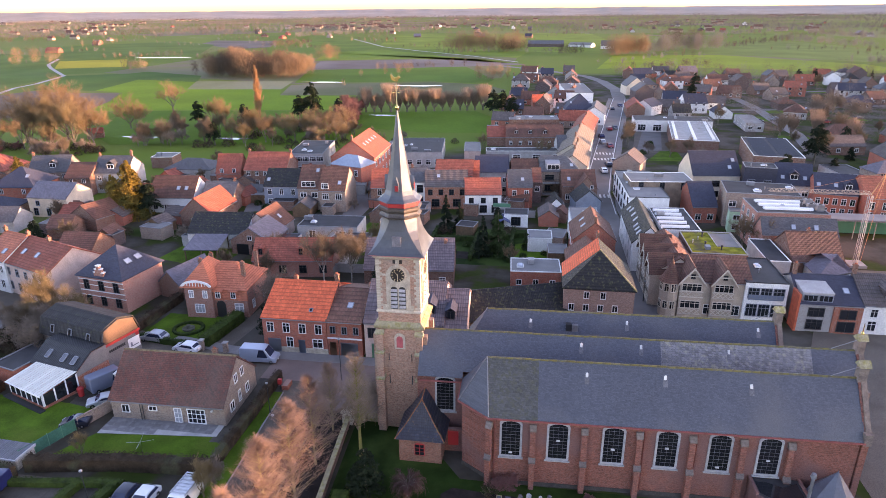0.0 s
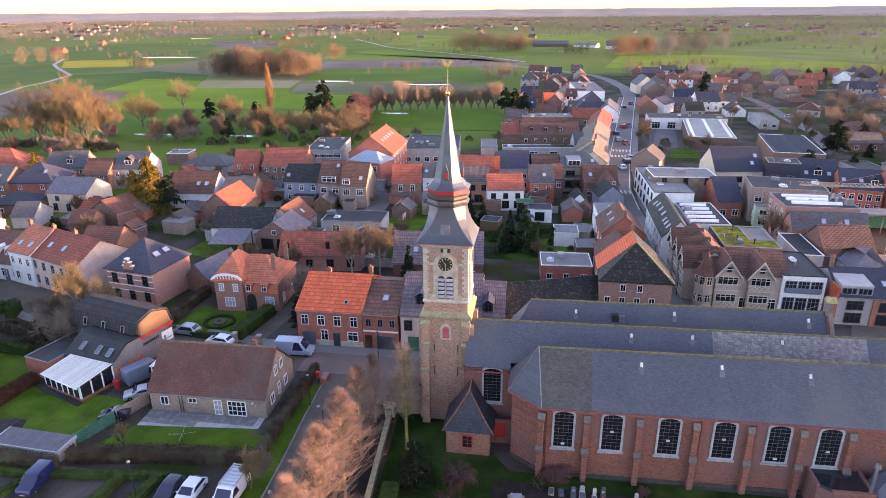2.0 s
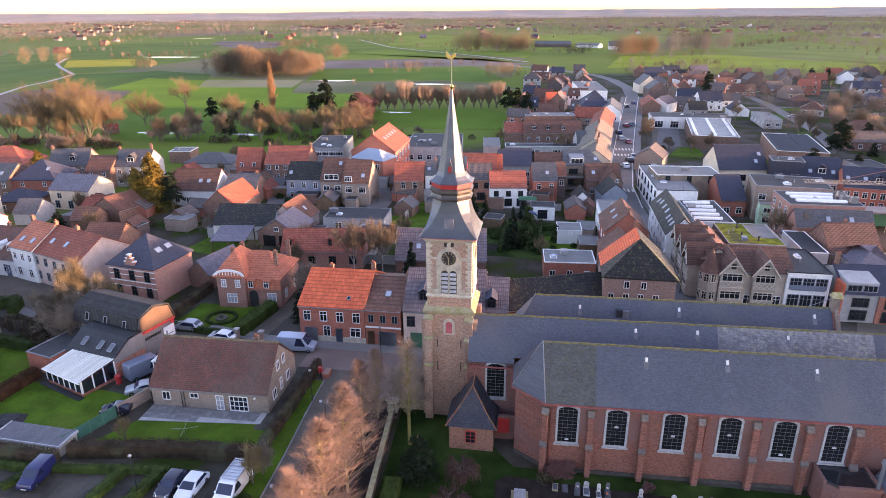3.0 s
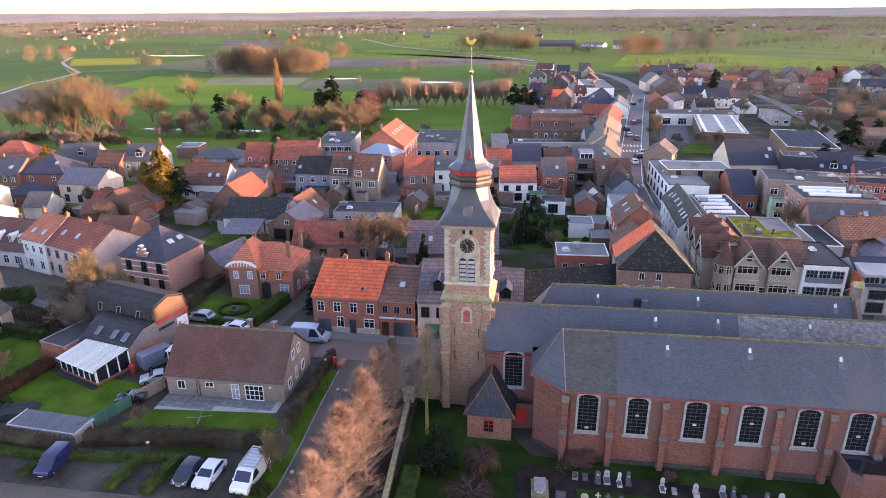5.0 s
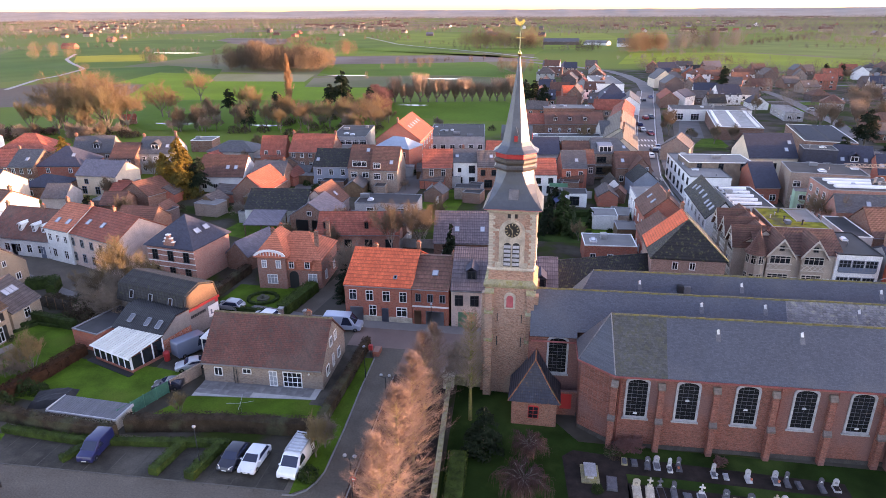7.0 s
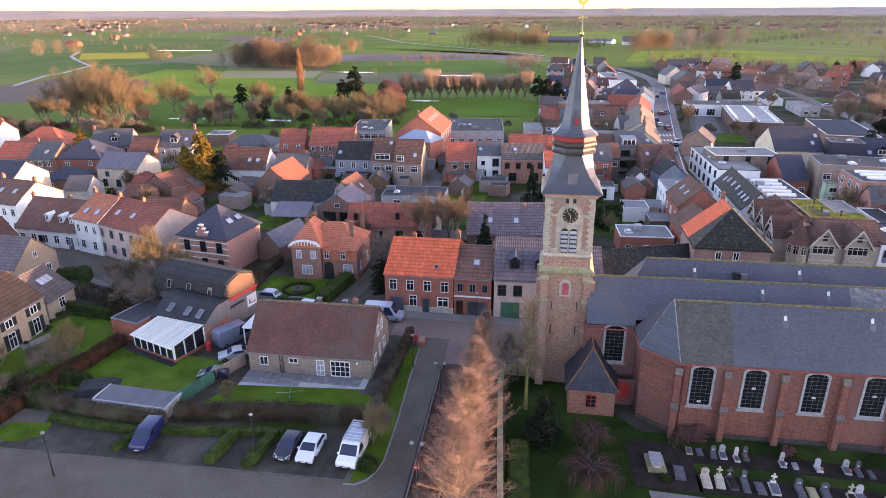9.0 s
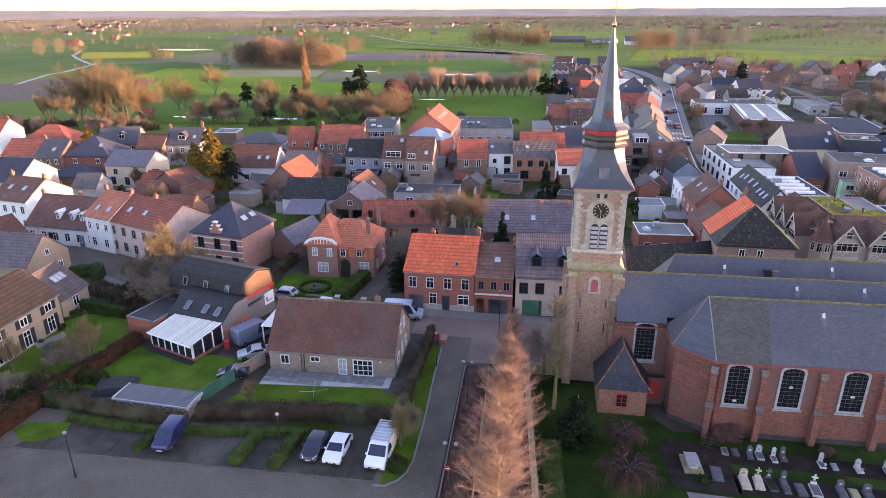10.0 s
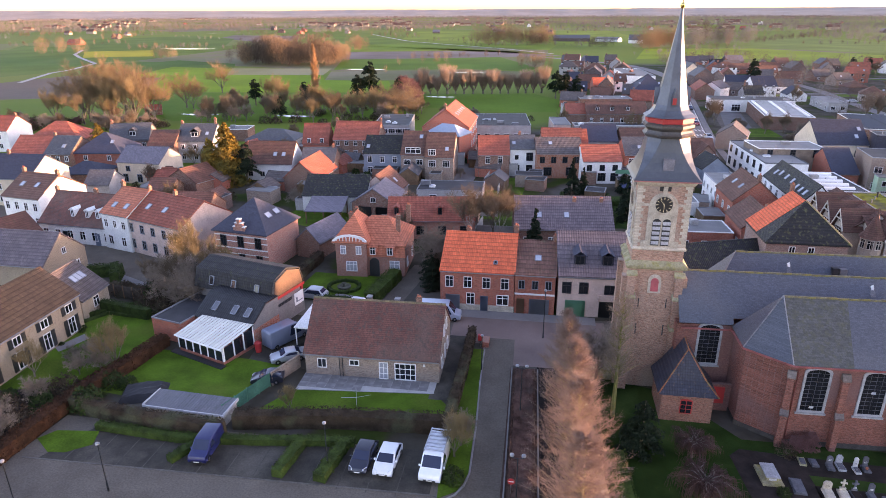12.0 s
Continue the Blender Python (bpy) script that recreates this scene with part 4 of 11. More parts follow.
# small white tin roof vents, each on a lead apron with a pale run-off streak below
for slope, spots_ in ((52.8, ((20.8, -5.43, 12.3), (28.6, -5.33, 12.44), (36.9, -5.54, 12.15))), (51.3, ((20.7, 0.79, 12.26), (27.2, 0.87, 12.37), (36.5, 0.85, 12.34))), (51.7, ((15.1, 6.53, 12.1), (26.5, 6.68, 12.29), (41.4, 6.65, 12.25)))):
    for x, yy, zz in spots_:
        bm = bmesh.new()
        solid(bm, [(x - 0.14, yy - 0.12, zz - 0.16), (x + 0.14, yy - 0.12, zz - 0.16), (x + 0.14, yy + 0.16, zz + 0.2), (x - 0.14, yy + 0.16, zz + 0.2), (x - 0.02, yy - 0.06, zz + 0.42), (x + 0.02, yy - 0.06, zz + 0.42)],
              ((0, 3, 2, 1), (0, 1, 5, 4), (1, 2, 5), (2, 3, 4, 5), (3, 0, 4)))
        v = church_part("roof_vent", bm, WHITE)
        c_, s_ = math.cos(radians(slope)), math.sin(radians(slope))
        bm = bmesh.new()
        slab(bm, [(x - 0.22, yy - 0.9 * c_, zz - 0.9 * s_ + 0.03), (x + 0.22, yy - 0.9 * c_, zz - 0.9 * s_ + 0.03), (x + 0.25, yy + 0.25 * c_, zz + 0.25 * s_ + 0.03), (x - 0.25, yy + 0.25 * c_, zz + 0.25 * s_ + 0.03)], 0.02)
        church_part("lead_apron", bm, mat("dull_lead_sheet", (0.12, 0.125, 0.14), 0.5, 0.2, 2.0, 8.0, 0.05), parent=None)
bm = bmesh.new()
box(bm, 19.3, 19.95, 5.9, 6.5, 11.2, 12.2)
church_part("roof_hatch", bm, DARKP)
bm = bmesh.new()
box(bm, 20.05, 20.75, 5.9, 6.35, 11.2, 12.12)
church_part("roof_hatch_lid", bm, ZINC)
# stepped east gables with stone parapets
for (yy, zz), xe, hw, ze in ((SR, 46.9, 3.55, 8.6), (NR, 49.5, 3.1, 9.2), (NOR, 43.3, 3.3, 9.0)):
    bm = bmesh.new()
    prism(bm, [(yy - hw, 0.0), (yy + hw, 0.0), (yy + hw, ze), (yy, zz + 0.3), (yy - hw, ze)], "x", xe, xe + 0.6)
    church_part("east_gable", bm, BRICK_CHURCH)
    bm = bmesh.new()
    slab(bm, [(xe + 0.2, yy - hw - 0.15, ze + 0.05), (xe + 0.7, yy - hw - 0.15, ze + 0.05), (xe + 0.7, yy, zz + 0.45), (xe + 0.2, yy, zz + 0.45)], 0.2)
    slab(bm, [(xe + 0.2, yy + hw + 0.15, ze + 0.05), (xe + 0.7, yy + hw + 0.15, ze + 0.05), (xe + 0.7, yy, zz + 0.45), (xe + 0.2, yy, zz + 0.45)], 0.2)
    church_part("gable_coping", bm, mat("stained_brick_coping", (0.17, 0.13, 0.11), 0.9, 0.3, 1.5, 9.0, 0.3), "weathered stone coping of the gable")
    bm = bmesh.new()
    box(bm, xe - 0.1, xe + 0.7, yy - 0.42, yy + 0.42, zz - 0.4, zz + 1.35)
    church_part("gable_pier", bm, mat("stained_stone", (0.17, 0.14, 0.125), 0.9))
    bm = bmesh.new()
    box(bm, xe - 0.05, xe + 0.65, yy - hw - 0.25, yy - hw + 0.35, ze - 0.5, ze + 0.75)
    church_part("kneeler_stone", bm, mat("stained_stone", (0.17, 0.14, 0.125), 0.9))
    bm = bmesh.new()
    cyl(bm, (xe + 0.1, yy, zz + 1.25), (xe - 2.5, yy - 0.1, zz + 0.1), 0.03, 0.03, 6)
    church_part("stay_rod", bm, ZINC, "thin pale stay rod to the ridge")
    bm = bmesh.new()
    prism(bm, [(yy - 0.6, zz + 1.35), (yy + 0.6, zz + 1.35), (yy, zz + 1.95)], "x", xe - 0.25, xe + 0.85)
    church_part("pier_cap", bm, STONE_MOSS, "mossy saddle-shaped stone cap")
    if xe > 49:
        bm = bmesh.new()
        lathe(bm, [(0.12, zz + 1.9), (0.2, zz + 2.05), (0.06, zz + 2.2), (0.03, zz + 3.2)], 8, 0, xe + 0.3, yy)
        church_part("gable_finial", bm, GOLD)
# low flat-roofed porch and eight-sided sacristy turret
bm = bmesh.new()
prism(bm, [(37.2, -8.0), (37.2, -10.6), (38.3, -11.4), (42.0, -11.4), (42.0, -8.0)], "z", 0, 3.2)
church_part("porch_wall", bm, BRICK_CHURCH)
bm = bmesh.new()
prism(bm, [(37.35, -8.1), (37.35, -10.5), (38.35, -11.25), (41.9, -11.25), (41.9, -8.1)], "z", 3.2, 3.26)
church_part("porch_roof", bm, ROOFFELT)
bm = bmesh.new()
prism(bm, [(37.6, -8.2), (37.6, -10.3), (38.5, -11.0), (41.6, -11.0), (41.6, -8.6), (40.0, -9.3)], "z", 3.262, 3.275)
church_part("roof_puddle", bm, plain("roof_water", (0.02, 0.022, 0.026), 0.04, spec=0.6), "rainwater standing on the felt")
for a in ((37.15, 37.4, -10.6, -8.0), (38.2, 42.05, -11.5, -11.2), (41.85, 42.1, -11.2, -8.0)):
    bm = bmesh.new()
    box(bm, *a, 3.2, 3.5)
    church_part("porch_coping", bm, BRICK_CHURCH)
bm = bmesh.new()
lathe(bm, [(2.0, 0), (2.0, 3.1)], 8, 0.39, 44.2, -10.2)
church_part("turret_wall", bm, BRICK_CHURCH)
bm = bmesh.new()
lathe(bm, [(2.35, 3.1), (2.3, 3.2), (0.06, 6.3), (0.03, 6.5)], 8, 0.39, 44.2, -10.2)
church_part("turret_roof", bm, mat("blue_lead", (0.09, 0.103, 0.135), 0.45, 0.2, 0.8, 6.0, 0.1, spec=0.5), "blue-grey eight-sided lead roof")
bm = bmesh.new()
cyl(bm, (41.6, -11.2, 3.2), (41.6, -11.2, 6.4), 0.16, 0.16, 8)
cyl(bm, (41.6, -11.2, 6.3), (41.6, -11.2, 6.7), 0.3, 0.22, 8)
church_part("flue", bm, ZINC)
# link wall between baptistery and aisle with red door
bm = bmesh.new()
box(bm, 5.7, 7.9, -3.4, -3.0, 0, 3.0)
church_part("link_wall", bm, BRICK_CHURCH)
bm = bmesh.new()
box(bm, 6.1, 7.3, -3.5, -3.38, 0.9, 2.75)
church_part("side_door", bm, REDP, "bright red door")

# ---- baptistery ----
bap = thing("baptistery", 3.2, -3.4, 0, 0, "small brick baptistery with steep blue-tiled hipped roof", "chapel")
bm = bmesh.new()
box(bm, -2.35, 2.45, -2.5, 2.3, 0, 3.15)
part("wall", bm, mat("baptistery_brick", (0.29, 0.125, 0.088), 0.88, 0.25, 0.4, 9.0, 0.35, "brick", (0.24, 0.075), (0.34, 0.27, 0.22)), bap)
bm = bmesh.new()
E0 = [(-2.75, -2.75, 3.0), (2.85, -2.75, 3.0), (2.85, 2.4, 3.0), (-2.75, 2.4, 3.0)]
MID = [(-1.75, -1.75, 4.2), (1.75, -1.75, 4.2), (1.75, 2.4, 4.2), (-1.75, 2.4, 4.2)]
TOP = [(-0.05, -0.55, 6.95), (0.05, -0.55, 6.95), (0.05, 2.0, 7.15), (-0.05, 2.0, 7.15)]
solid(bm, E0 + MID + TOP, ((3, 2, 1, 0), (0, 1, 5, 4), (1, 2, 6, 5), (2, 3, 7, 6), (3, 0, 4, 7), (4, 5, 9, 8), (5, 6, 10, 9), (6, 7, 11, 10), (7, 4, 8, 11), (8, 9, 10, 11)))
rf = part("roof", bm, CHAPEL_TILE, bap)
for a, b in (((-2.75, -2.75, 3.05), (-1.75, -1.75, 4.25)), ((-1.75, -1.75, 4.25), (0, -0.55, 7.0)), ((2.85, -2.75, 3.05), (1.75, -1.75, 4.25)), ((1.75, -1.75, 4.25), (0, -0.55, 7.0)), ((0, -0.55, 7.0), (0, 2.0, 7.2))):
    bm = bmesh.new()
    n = 9
    for i in range(n):
        p, q = Vector(a).lerp(Vector(b), i / n), Vector(a).lerp(Vector(b), (i + 0.93) / n)
        cyl(bm, p, q, 0.08, 0.065, 6)
    part("hip_tiles", bm, mat("mossy_orange_hip_tile", (0.3, 0.115, 0.06), 0.85, 0.35, 2.0, 9.0, 0.4, moss=(0.2, 0.17, 0.07), moss_amt=0.6), bap)
bm = bmesh.new()
prism(bm, arch_outline(1.15, 0.95, 2.55, 0.15, 6), "y", -2.56, -2.5)
w = part("window", bm, REDP, bap, "red-framed window")
for i in range(2):
    for j in range(3):
        bm = bmesh.new()
        x0, z0 = -0.5 + i * 0.52, 1.03 + j * 0.47
        box(bm, x0, x0 + 0.46, -2.58, -2.55, z0, z0 + 0.4)
        part("pane", bm, GLASS, w)


# ---- ground: one sheet to the horizon ----
def ground_material():
    m = bpy.data.materials.new("fields_and_gardens")
    m.use_nodes = True
    nt = m.node_tree
    N, K = nt.nodes, nt.links.new
    tc = N.new("ShaderNodeTexCoord")

    def tex(kind, sc, **kw):
        n = N.new(kind)
        n.inputs["Scale"].default_value = sc
        K(tc.outputs["Object"], n.inputs["Vector"])
        return n

    def ramp(fac, stops):
        r = N.new("ShaderNodeValToRGB")
        els = r.color_ramp.elements
        while len(els) < len(stops):
            els.new(0.5)
        for el, (p, c) in zip(els, stops):
            el.position, el.color = p, (*c, 1)
        K(fac, r.inputs[0])
        return r.outputs[0]

    def mix(f, a, b, blend="MIX"):
        n = N.new("ShaderNodeMix")
        n.data_type, n.blend_type = "RGBA", blend
        for i, v in ((0, f), (6, a), (7, b)):
            if isinstance(v, (int, float)):
                n.inputs[i].default_value = v
            else:
                K(v, n.inputs[i])
        return n.outputs[2]

    vor = tex("ShaderNodeTexVoronoi", 0.0042)
    sep = N.new("ShaderNodeSeparateColor")
    K(vor.outputs["Color"], sep.inputs[0])
    fields = ramp(sep.outputs[0], [(0.0, (0.07, 0.125, 0.016)), (0.35, (0.1, 0.16, 0.022)), (0.6, (0.12, 0.155, 0.035)), (0.8, (0.135, 0.15, 0.06)), (0.94, (0.15, 0.125, 0.09))])
    n1, n2 = tex("ShaderNodeTexNoise", 0.03), tex("ShaderNodeTexNoise", 0.6)
    n1.inputs["Detail"].default_value = 6
    grass = mix(ramp(n1.outputs[0], [(0.35, (0, 0, 0)), (0.7, (0.55, 0.55, 0.55))]), fields, ramp(n2.outputs[0], [(0.3, (0.105, 0.15, 0.02)), (0.7, (0.14, 0.17, 0.045))]))
    n3, n4 = tex("ShaderNodeTexNoise", 0.09), tex("ShaderNodeTexNoise", 1.4)
    n3.inputs["Detail"].default_value = 5
    yard = ramp(n3.outputs[0], [(0.32, (0.036, 0.074, 0.013)), (0.43, (0.065, 0.095, 0.022)), (0.49, (0.095, 0.08, 0.06)), (0.62, (0.16, 0.145, 0.13))])
    yard = mix(0.5, yard, ramp(n4.outputs[0], [(0.3, (0.025, 0.03, 0.012)), (0.7, (0.08, 0.085, 0.05))]), "OVERLAY")
    xyz = N.new("ShaderNodeSeparateXYZ")
    K(tc.outputs["Object"], xyz.inputs[0])

    def edge(sock, lo, hi):
        r = N.new("ShaderNodeMapRange")
        K(sock, r.inputs[0])
        r.inputs[1].default_value, r.inputs[2].default_value = lo, hi
        return r.outputs[0]

    # the built-up area: up to about 150 m ahead on the left, further along the street on the right
    slope = N.new("ShaderNodeMath")
    slope.operation = "MULTIPLY_ADD"
    K(xyz.outputs[0], slope.inputs[0])
    slope.inputs[1].default_value = -1.1
    K(xyz.outputs[1], slope.inputs[2])
    village = edge(slope.outputs[0], 165, 185)
    def two(op, a, b_):
        n = N.new("ShaderNodeMath")
        n.operation = op
        for i, v in enumerate((a, b_)):
            if isinstance(v, (int, float)):
                n.inputs[i].default_value = v
            else:
                K(v, n.inputs[i])
        return n.outputs[0]

    open_land = two("MAXIMUM", two("SUBTRACT", 1.0, edge(xyz.outputs[0], -5, 14)), edge(xyz.outputs[1], 425, 450))
    out = mix(two("MINIMUM", village, open_land), yard, grass)
    b = N["Principled BSDF"]
    K(out, b.inputs["Base Color"])
    b.inputs["Roughness"].default_value = 0.95
    b.inputs["Specular IOR Level"].default_value = 0.1
    bn = N.new("ShaderNodeBump")
    bn.inputs["Strength"].default_value, bn.inputs["Distance"].default_value = 0.5, 0.1
    K(n4.outputs[0], bn.inputs["Height"])
    K(bn.outputs[0], b.inputs["Normal"])
    return m


bm = bmesh.new()
bmesh.ops.create_circle(bm, cap_ends=True, segments=64, radius=4700)
single("ground", bm, ground_material(), "flat green fields and village gardens reaching the horizon", "ground", "", "structure")
# low wooded rise along the horizon, pinkish haze put into its colour
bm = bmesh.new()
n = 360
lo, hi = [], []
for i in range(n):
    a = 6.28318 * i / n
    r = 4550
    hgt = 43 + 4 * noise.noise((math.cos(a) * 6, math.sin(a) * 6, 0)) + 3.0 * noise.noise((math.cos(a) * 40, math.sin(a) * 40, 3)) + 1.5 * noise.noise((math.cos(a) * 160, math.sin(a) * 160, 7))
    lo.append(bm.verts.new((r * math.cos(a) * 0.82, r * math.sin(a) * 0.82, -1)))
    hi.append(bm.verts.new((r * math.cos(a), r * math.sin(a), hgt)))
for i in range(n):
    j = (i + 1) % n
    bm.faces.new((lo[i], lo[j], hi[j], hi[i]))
single("backdrop", bm, mat("far_woods_haze_colour", (0.37, 0.31, 0.265), 1.0, 0.12, 0.004, 0.03, 0.0, spec=0.0), "wooded rise on the horizon with pinkish haze painted in its colour", "backdrop", "", "structure")


# ---- plants ----
def mesh_np(name, verts, faces, material):
    me = bpy.data.meshes.new(name)
    me.from_pydata(verts, [], faces)
    me.materials.append(material)
    me.update()
    return me


def sticks(segs, sides=3):
    """Tapered thin prisms along (p0, p1, r0, r1)."""
    V, F = [], []
    for p0, p1, r0, r1 in segs:
        d = p1 - p0
        u = d.orthogonal().normalized()
        w = d.cross(u).normalized()
        b = len(V)
        for p, r in ((p0, r0), (p1, r1)):
            for k in range(sides):
                a = 6.28318 * k / sides
                V.append(p + u * (r * math.cos(a)) + w * (r * math.sin(a)))
        for k in range(sides):
            j = (k + 1) % sides
            F.append((b + k, b + j, b + sides + j, b + sides + k))
    return V, F


def ribbons(segs):
    """Thin flat twigs along (p0, p1, r0, r1), each turned its own way."""
    V, F = [], []
    for i, (p0, p1, r0, r1) in enumerate(segs):
        d = p1 - p0
        u = d.orthogonal().normalized()
        w = d.cross(u).normalized()
        k = u * math.cos(i * 2.4) + w * math.sin(i * 2.4)
        b = len(V)
        V += [p0 - k * r0 * 1.3, p0 + k * r0 * 1.3, p1 + k * r1 * 1.3, p1 - k * r1 * 1.3]
        F.append((b, b + 1, b + 2, b + 3))
    return V, F


def grow(rng, p, d, ln, r, depth, out, up, spread, taper):
    """One limb and what branches from it."""
    segs = 3
    for i in range(segs):
        q = p + d * (ln / segs)
        r1 = r * (1 - 0.22)
        out.append((p.copy(), q.copy(), r, r1, depth))
        if depth > 0 and (i > 0 or depth < 3):
            for _ in range(2 if depth > 1 else 3):
                ax = Vector((rng.gauss(0, 1), rng.gauss(0, 1), rng.gauss(0, 0.6))).normalized()
                nd = (d * (1 - spread * 0.5) + ax * spread + Vector((0, 0, up))).normalized()
                grow(rng, q, nd, ln * rng.uniform(0.5, 0.72) * taper, r1 * 0.55, depth - 1, out, up, spread, taper)
        p, r = q, r1
        d = (d + Vector((rng.gauss(0, 0.12), rng.gauss(0, 0.12), 0.04))).normalized()


def bare_tree_meshes(key, seed, height, trunk_r, crown, bark, twig, up=0.12, spread=0.75, depth=4, trunk_share=0.3, thin=0.02, fuzz=2):
    """Trunk and twig meshes of a leafless tree, cached by key."""
    if key not in CACHE:
        rng = random.Random(seed)
        out = []
        th = height * trunk_share
        out.append((Vector((0, 0, 0)), Vector((rng.gauss(0, 0.05), rng.gauss(0, 0.05), th)), trunk_r, trunk_r * 0.8, 9))
        base = out[0][1]
        n = 5
        for i in range(n):
            a = 6.28318 * (i + rng.random() * 0.6) / n
            d = Vector((math.cos(a) * crown, math.sin(a) * crown, rng.uniform(0.8, 1.3))).normalized()
            grow(rng, base - Vector((0, 0, rng.uniform(0, th * 0.3))), d, height * rng.uniform(0.3, 0.4), trunk_r * 0.45, depth - 1, out, up, spread, 1.0)
        grow(rng, base, Vector((0, 0, 1)), height * 0.42, trunk_r * 0.6, depth - 1, out, up, spread, 1.0)
        thick = [(a, b, r0, r1) for a, b, r0, r1, dp in out if dp >= 2]
        fine = [(a, b, max(r0, thin), max(r1 * 0.6, thin * 0.6)) for a, b, r0, r1, dp in out if dp < 2]
        for a, b, r0, r1, dp in out:
            if dp == 0:
                d = (b - a).normalized()
                for _ in range(fuzz):
                    p = a.lerp(b, rng.uniform(0.2, 1.0))
                    q = p + (d * 0.8 + Vector((rng.gauss(0, 0.5), rng.gauss(0, 0.5), rng.gauss(up, 0.4)))).normalized() * height * rng.uniform(0.03, 0.075)
                    fine.append((p, q, thin * 0.8, thin * 0.35))
        top = max(b.z for a, b, *_ in out)
        s = height / top
        V, F = sticks(thick, 5)
        V2, F2 = ribbons(fine)
        CACHE[key] = (mesh_np("trunk", [v * s for v in V], F, bark), mesh_np("crown", [v * s for v in V2], F2, twig))
    return CACHE[key]


def weeping_meshes(key, seed, bark, twig):
    """A low grafted weeping tree: short stem, pale crooked limbs and a dome of hanging twigs."""
    if key not in CACHE:
        rng = random.Random(seed)
        limbs, fine = [(Vector((0, 0, 0)), Vector((0.05, 0, 1.5)), 0.1, 0.08)], []
        for i in range(15):
            a = 6.283 * i / 15 + rng.uniform(-0.2, 0.2)
            p, r = Vector((0.05, 0, 1.45)), 0.055
            n, reach = 5, rng.uniform(1.3, 2.0)
            for k in range(n):
                f = (k + 1) / n
                q = Vector((math.cos(a) * reach * f, math.sin(a) * reach * f, 1.5 + 0.75 * math.sin(f * 2.3) - 0.25 * f)) + Vector((rng.gauss(0, 0.08), rng.gauss(0, 0.08), rng.gauss(0, 0.05)))
                limbs.append((p, q, r, r * 0.78))
                for _ in range(19):
                    s = p.lerp(q, rng.random()) + Vector((rng.gauss(0, 0.12), rng.gauss(0, 0.12), 0))
                    out = Vector((math.cos(a) + rng.gauss(0, 0.5), math.sin(a) + rng.gauss(0, 0.5), 0)) * rng.uniform(0.1, 0.35)
                    m = s + out + Vector((0, 0, rng.uniform(-0.05, 0.12)))
                    e = m + out * 0.4 + Vector((0, 0, -rng.uniform(0.3, 1.2)))
                    if e.z < 0.15:
                        e.z = 0.15
                    fine += [(s, m, 0.012, 0.01), (m, e, 0.01, 0.006)]
                p, r = q, r * 0.78
        CACHE[key] = (mesh_np("trunk", *sticks(limbs, 5), bark), mesh_np("crown", *sticks(fine, 3), twig))
    return CACHE[key]


def cone_tree_meshes(key, seed, height, radius, bark, twig, n=5200, thin=0.017, power=0.5, rise=(0.35, 0.8), low=0.07, stem=0.16):
    """Narrow leafless larch-like tree: a straight stem with rising side branches and fine twigs."""
    if key not in CACHE:
        rng = random.Random(seed)
        trunk, fine = [], []
        for i in range(6):
            trunk.append((Vector((0, 0, height * i / 6)), Vector((0, 0, height * (i + 1) / 6)), stem * (1 - i / 6.5), stem * (1 - (i + 1) / 6.5)))
        for i in range(210):
            h = low + (0.97 - low) * (i / 210) + rng.uniform(-0.01, 0.01)
            a = rng.uniform(0, 6.283)
            rr = radius * (1 - h) ** power * rng.uniform(0.5, 1.0) + 0.15
            p = Vector((0, 0, h * height))
            d = Vector((math.cos(a), math.sin(a), rng.uniform(*rise))).normalized()
            q = p + d * rr
            trunk.append((p, p.lerp(q, 0.85), 0.024, 0.006))
            for _ in range(int(n / 210)):
                f = rng.uniform(0.05, 1.0) ** 0.7
                s = p.lerp(q, f)
                e = s + (d * 0.6 + Vector((rng.gauss(0, 0.7), rng.gauss(0, 0.7), rng.gauss(0.35, 0.5)))).normalized() * rng.uniform(0.25, 0.7)
                fine.append((s, e, thin, thin * 0.5))
        V, F = sticks(trunk, 4)
        V2, F2 = sticks(fine, 3)
        CACHE[key] = (mesh_np("trunk", V, F, bark), mesh_np("crown", V2, F2, twig))
    return CACHE[key]


def pollard_meshes(key, seed, head, spread, bark, twig, n=480):
    """Pollard: a short thick trunk with a knotted head and a fan of upright shoots."""
    if key not in CACHE:
        rng = random.Random(seed)
        trunk = [(Vector((0, 0, 0)), Vector((0.05, 0, head * 0.6)), 0.5, 0.42), (Vector((0.05, 0, head * 0.6)), Vector((0, 0, head)), 0.42, 0.6)]
        knobs, fine = [], []
        for i in range(9):
            a = i * 0.698 + rng.uniform(-0.3, 0.3)
            q = Vector((math.cos(a), math.sin(a), rng.uniform(0.4, 1.1))) * rng.uniform(0.8, 1.5) + Vector((0, 0, head - 0.1))
            fine.append((Vector((0, 0, head - 0.2)), q, 0.26, 0.16))
            knobs.append(q)
        for i in range(n):
            p = rng.choice(knobs)
            out = Vector((p.x, p.y, 0)) * 0.4
            d = (Vector((rng.gauss(0, 0.13), rng.gauss(0, 0.13), 1.0)) + out * 0.3).normalized()
            q = p + d * spread * rng.uniform(0.55, 1.1)
            m = p.lerp(q, 0.5) + Vector((rng.gauss(0, 0.12), rng.gauss(0, 0.12), 0))
            fine.append((p, m, 0.03, 0.03))
            fine.append((m, q, 0.034, 0.022))
        V, F = sticks(trunk, 6)
        V2, F2 = sticks(fine, 3)
        CACHE[key] = (mesh_np("trunk", V, F, bark), mesh_np("crown", V2, F2, twig))
    return CACHE[key]


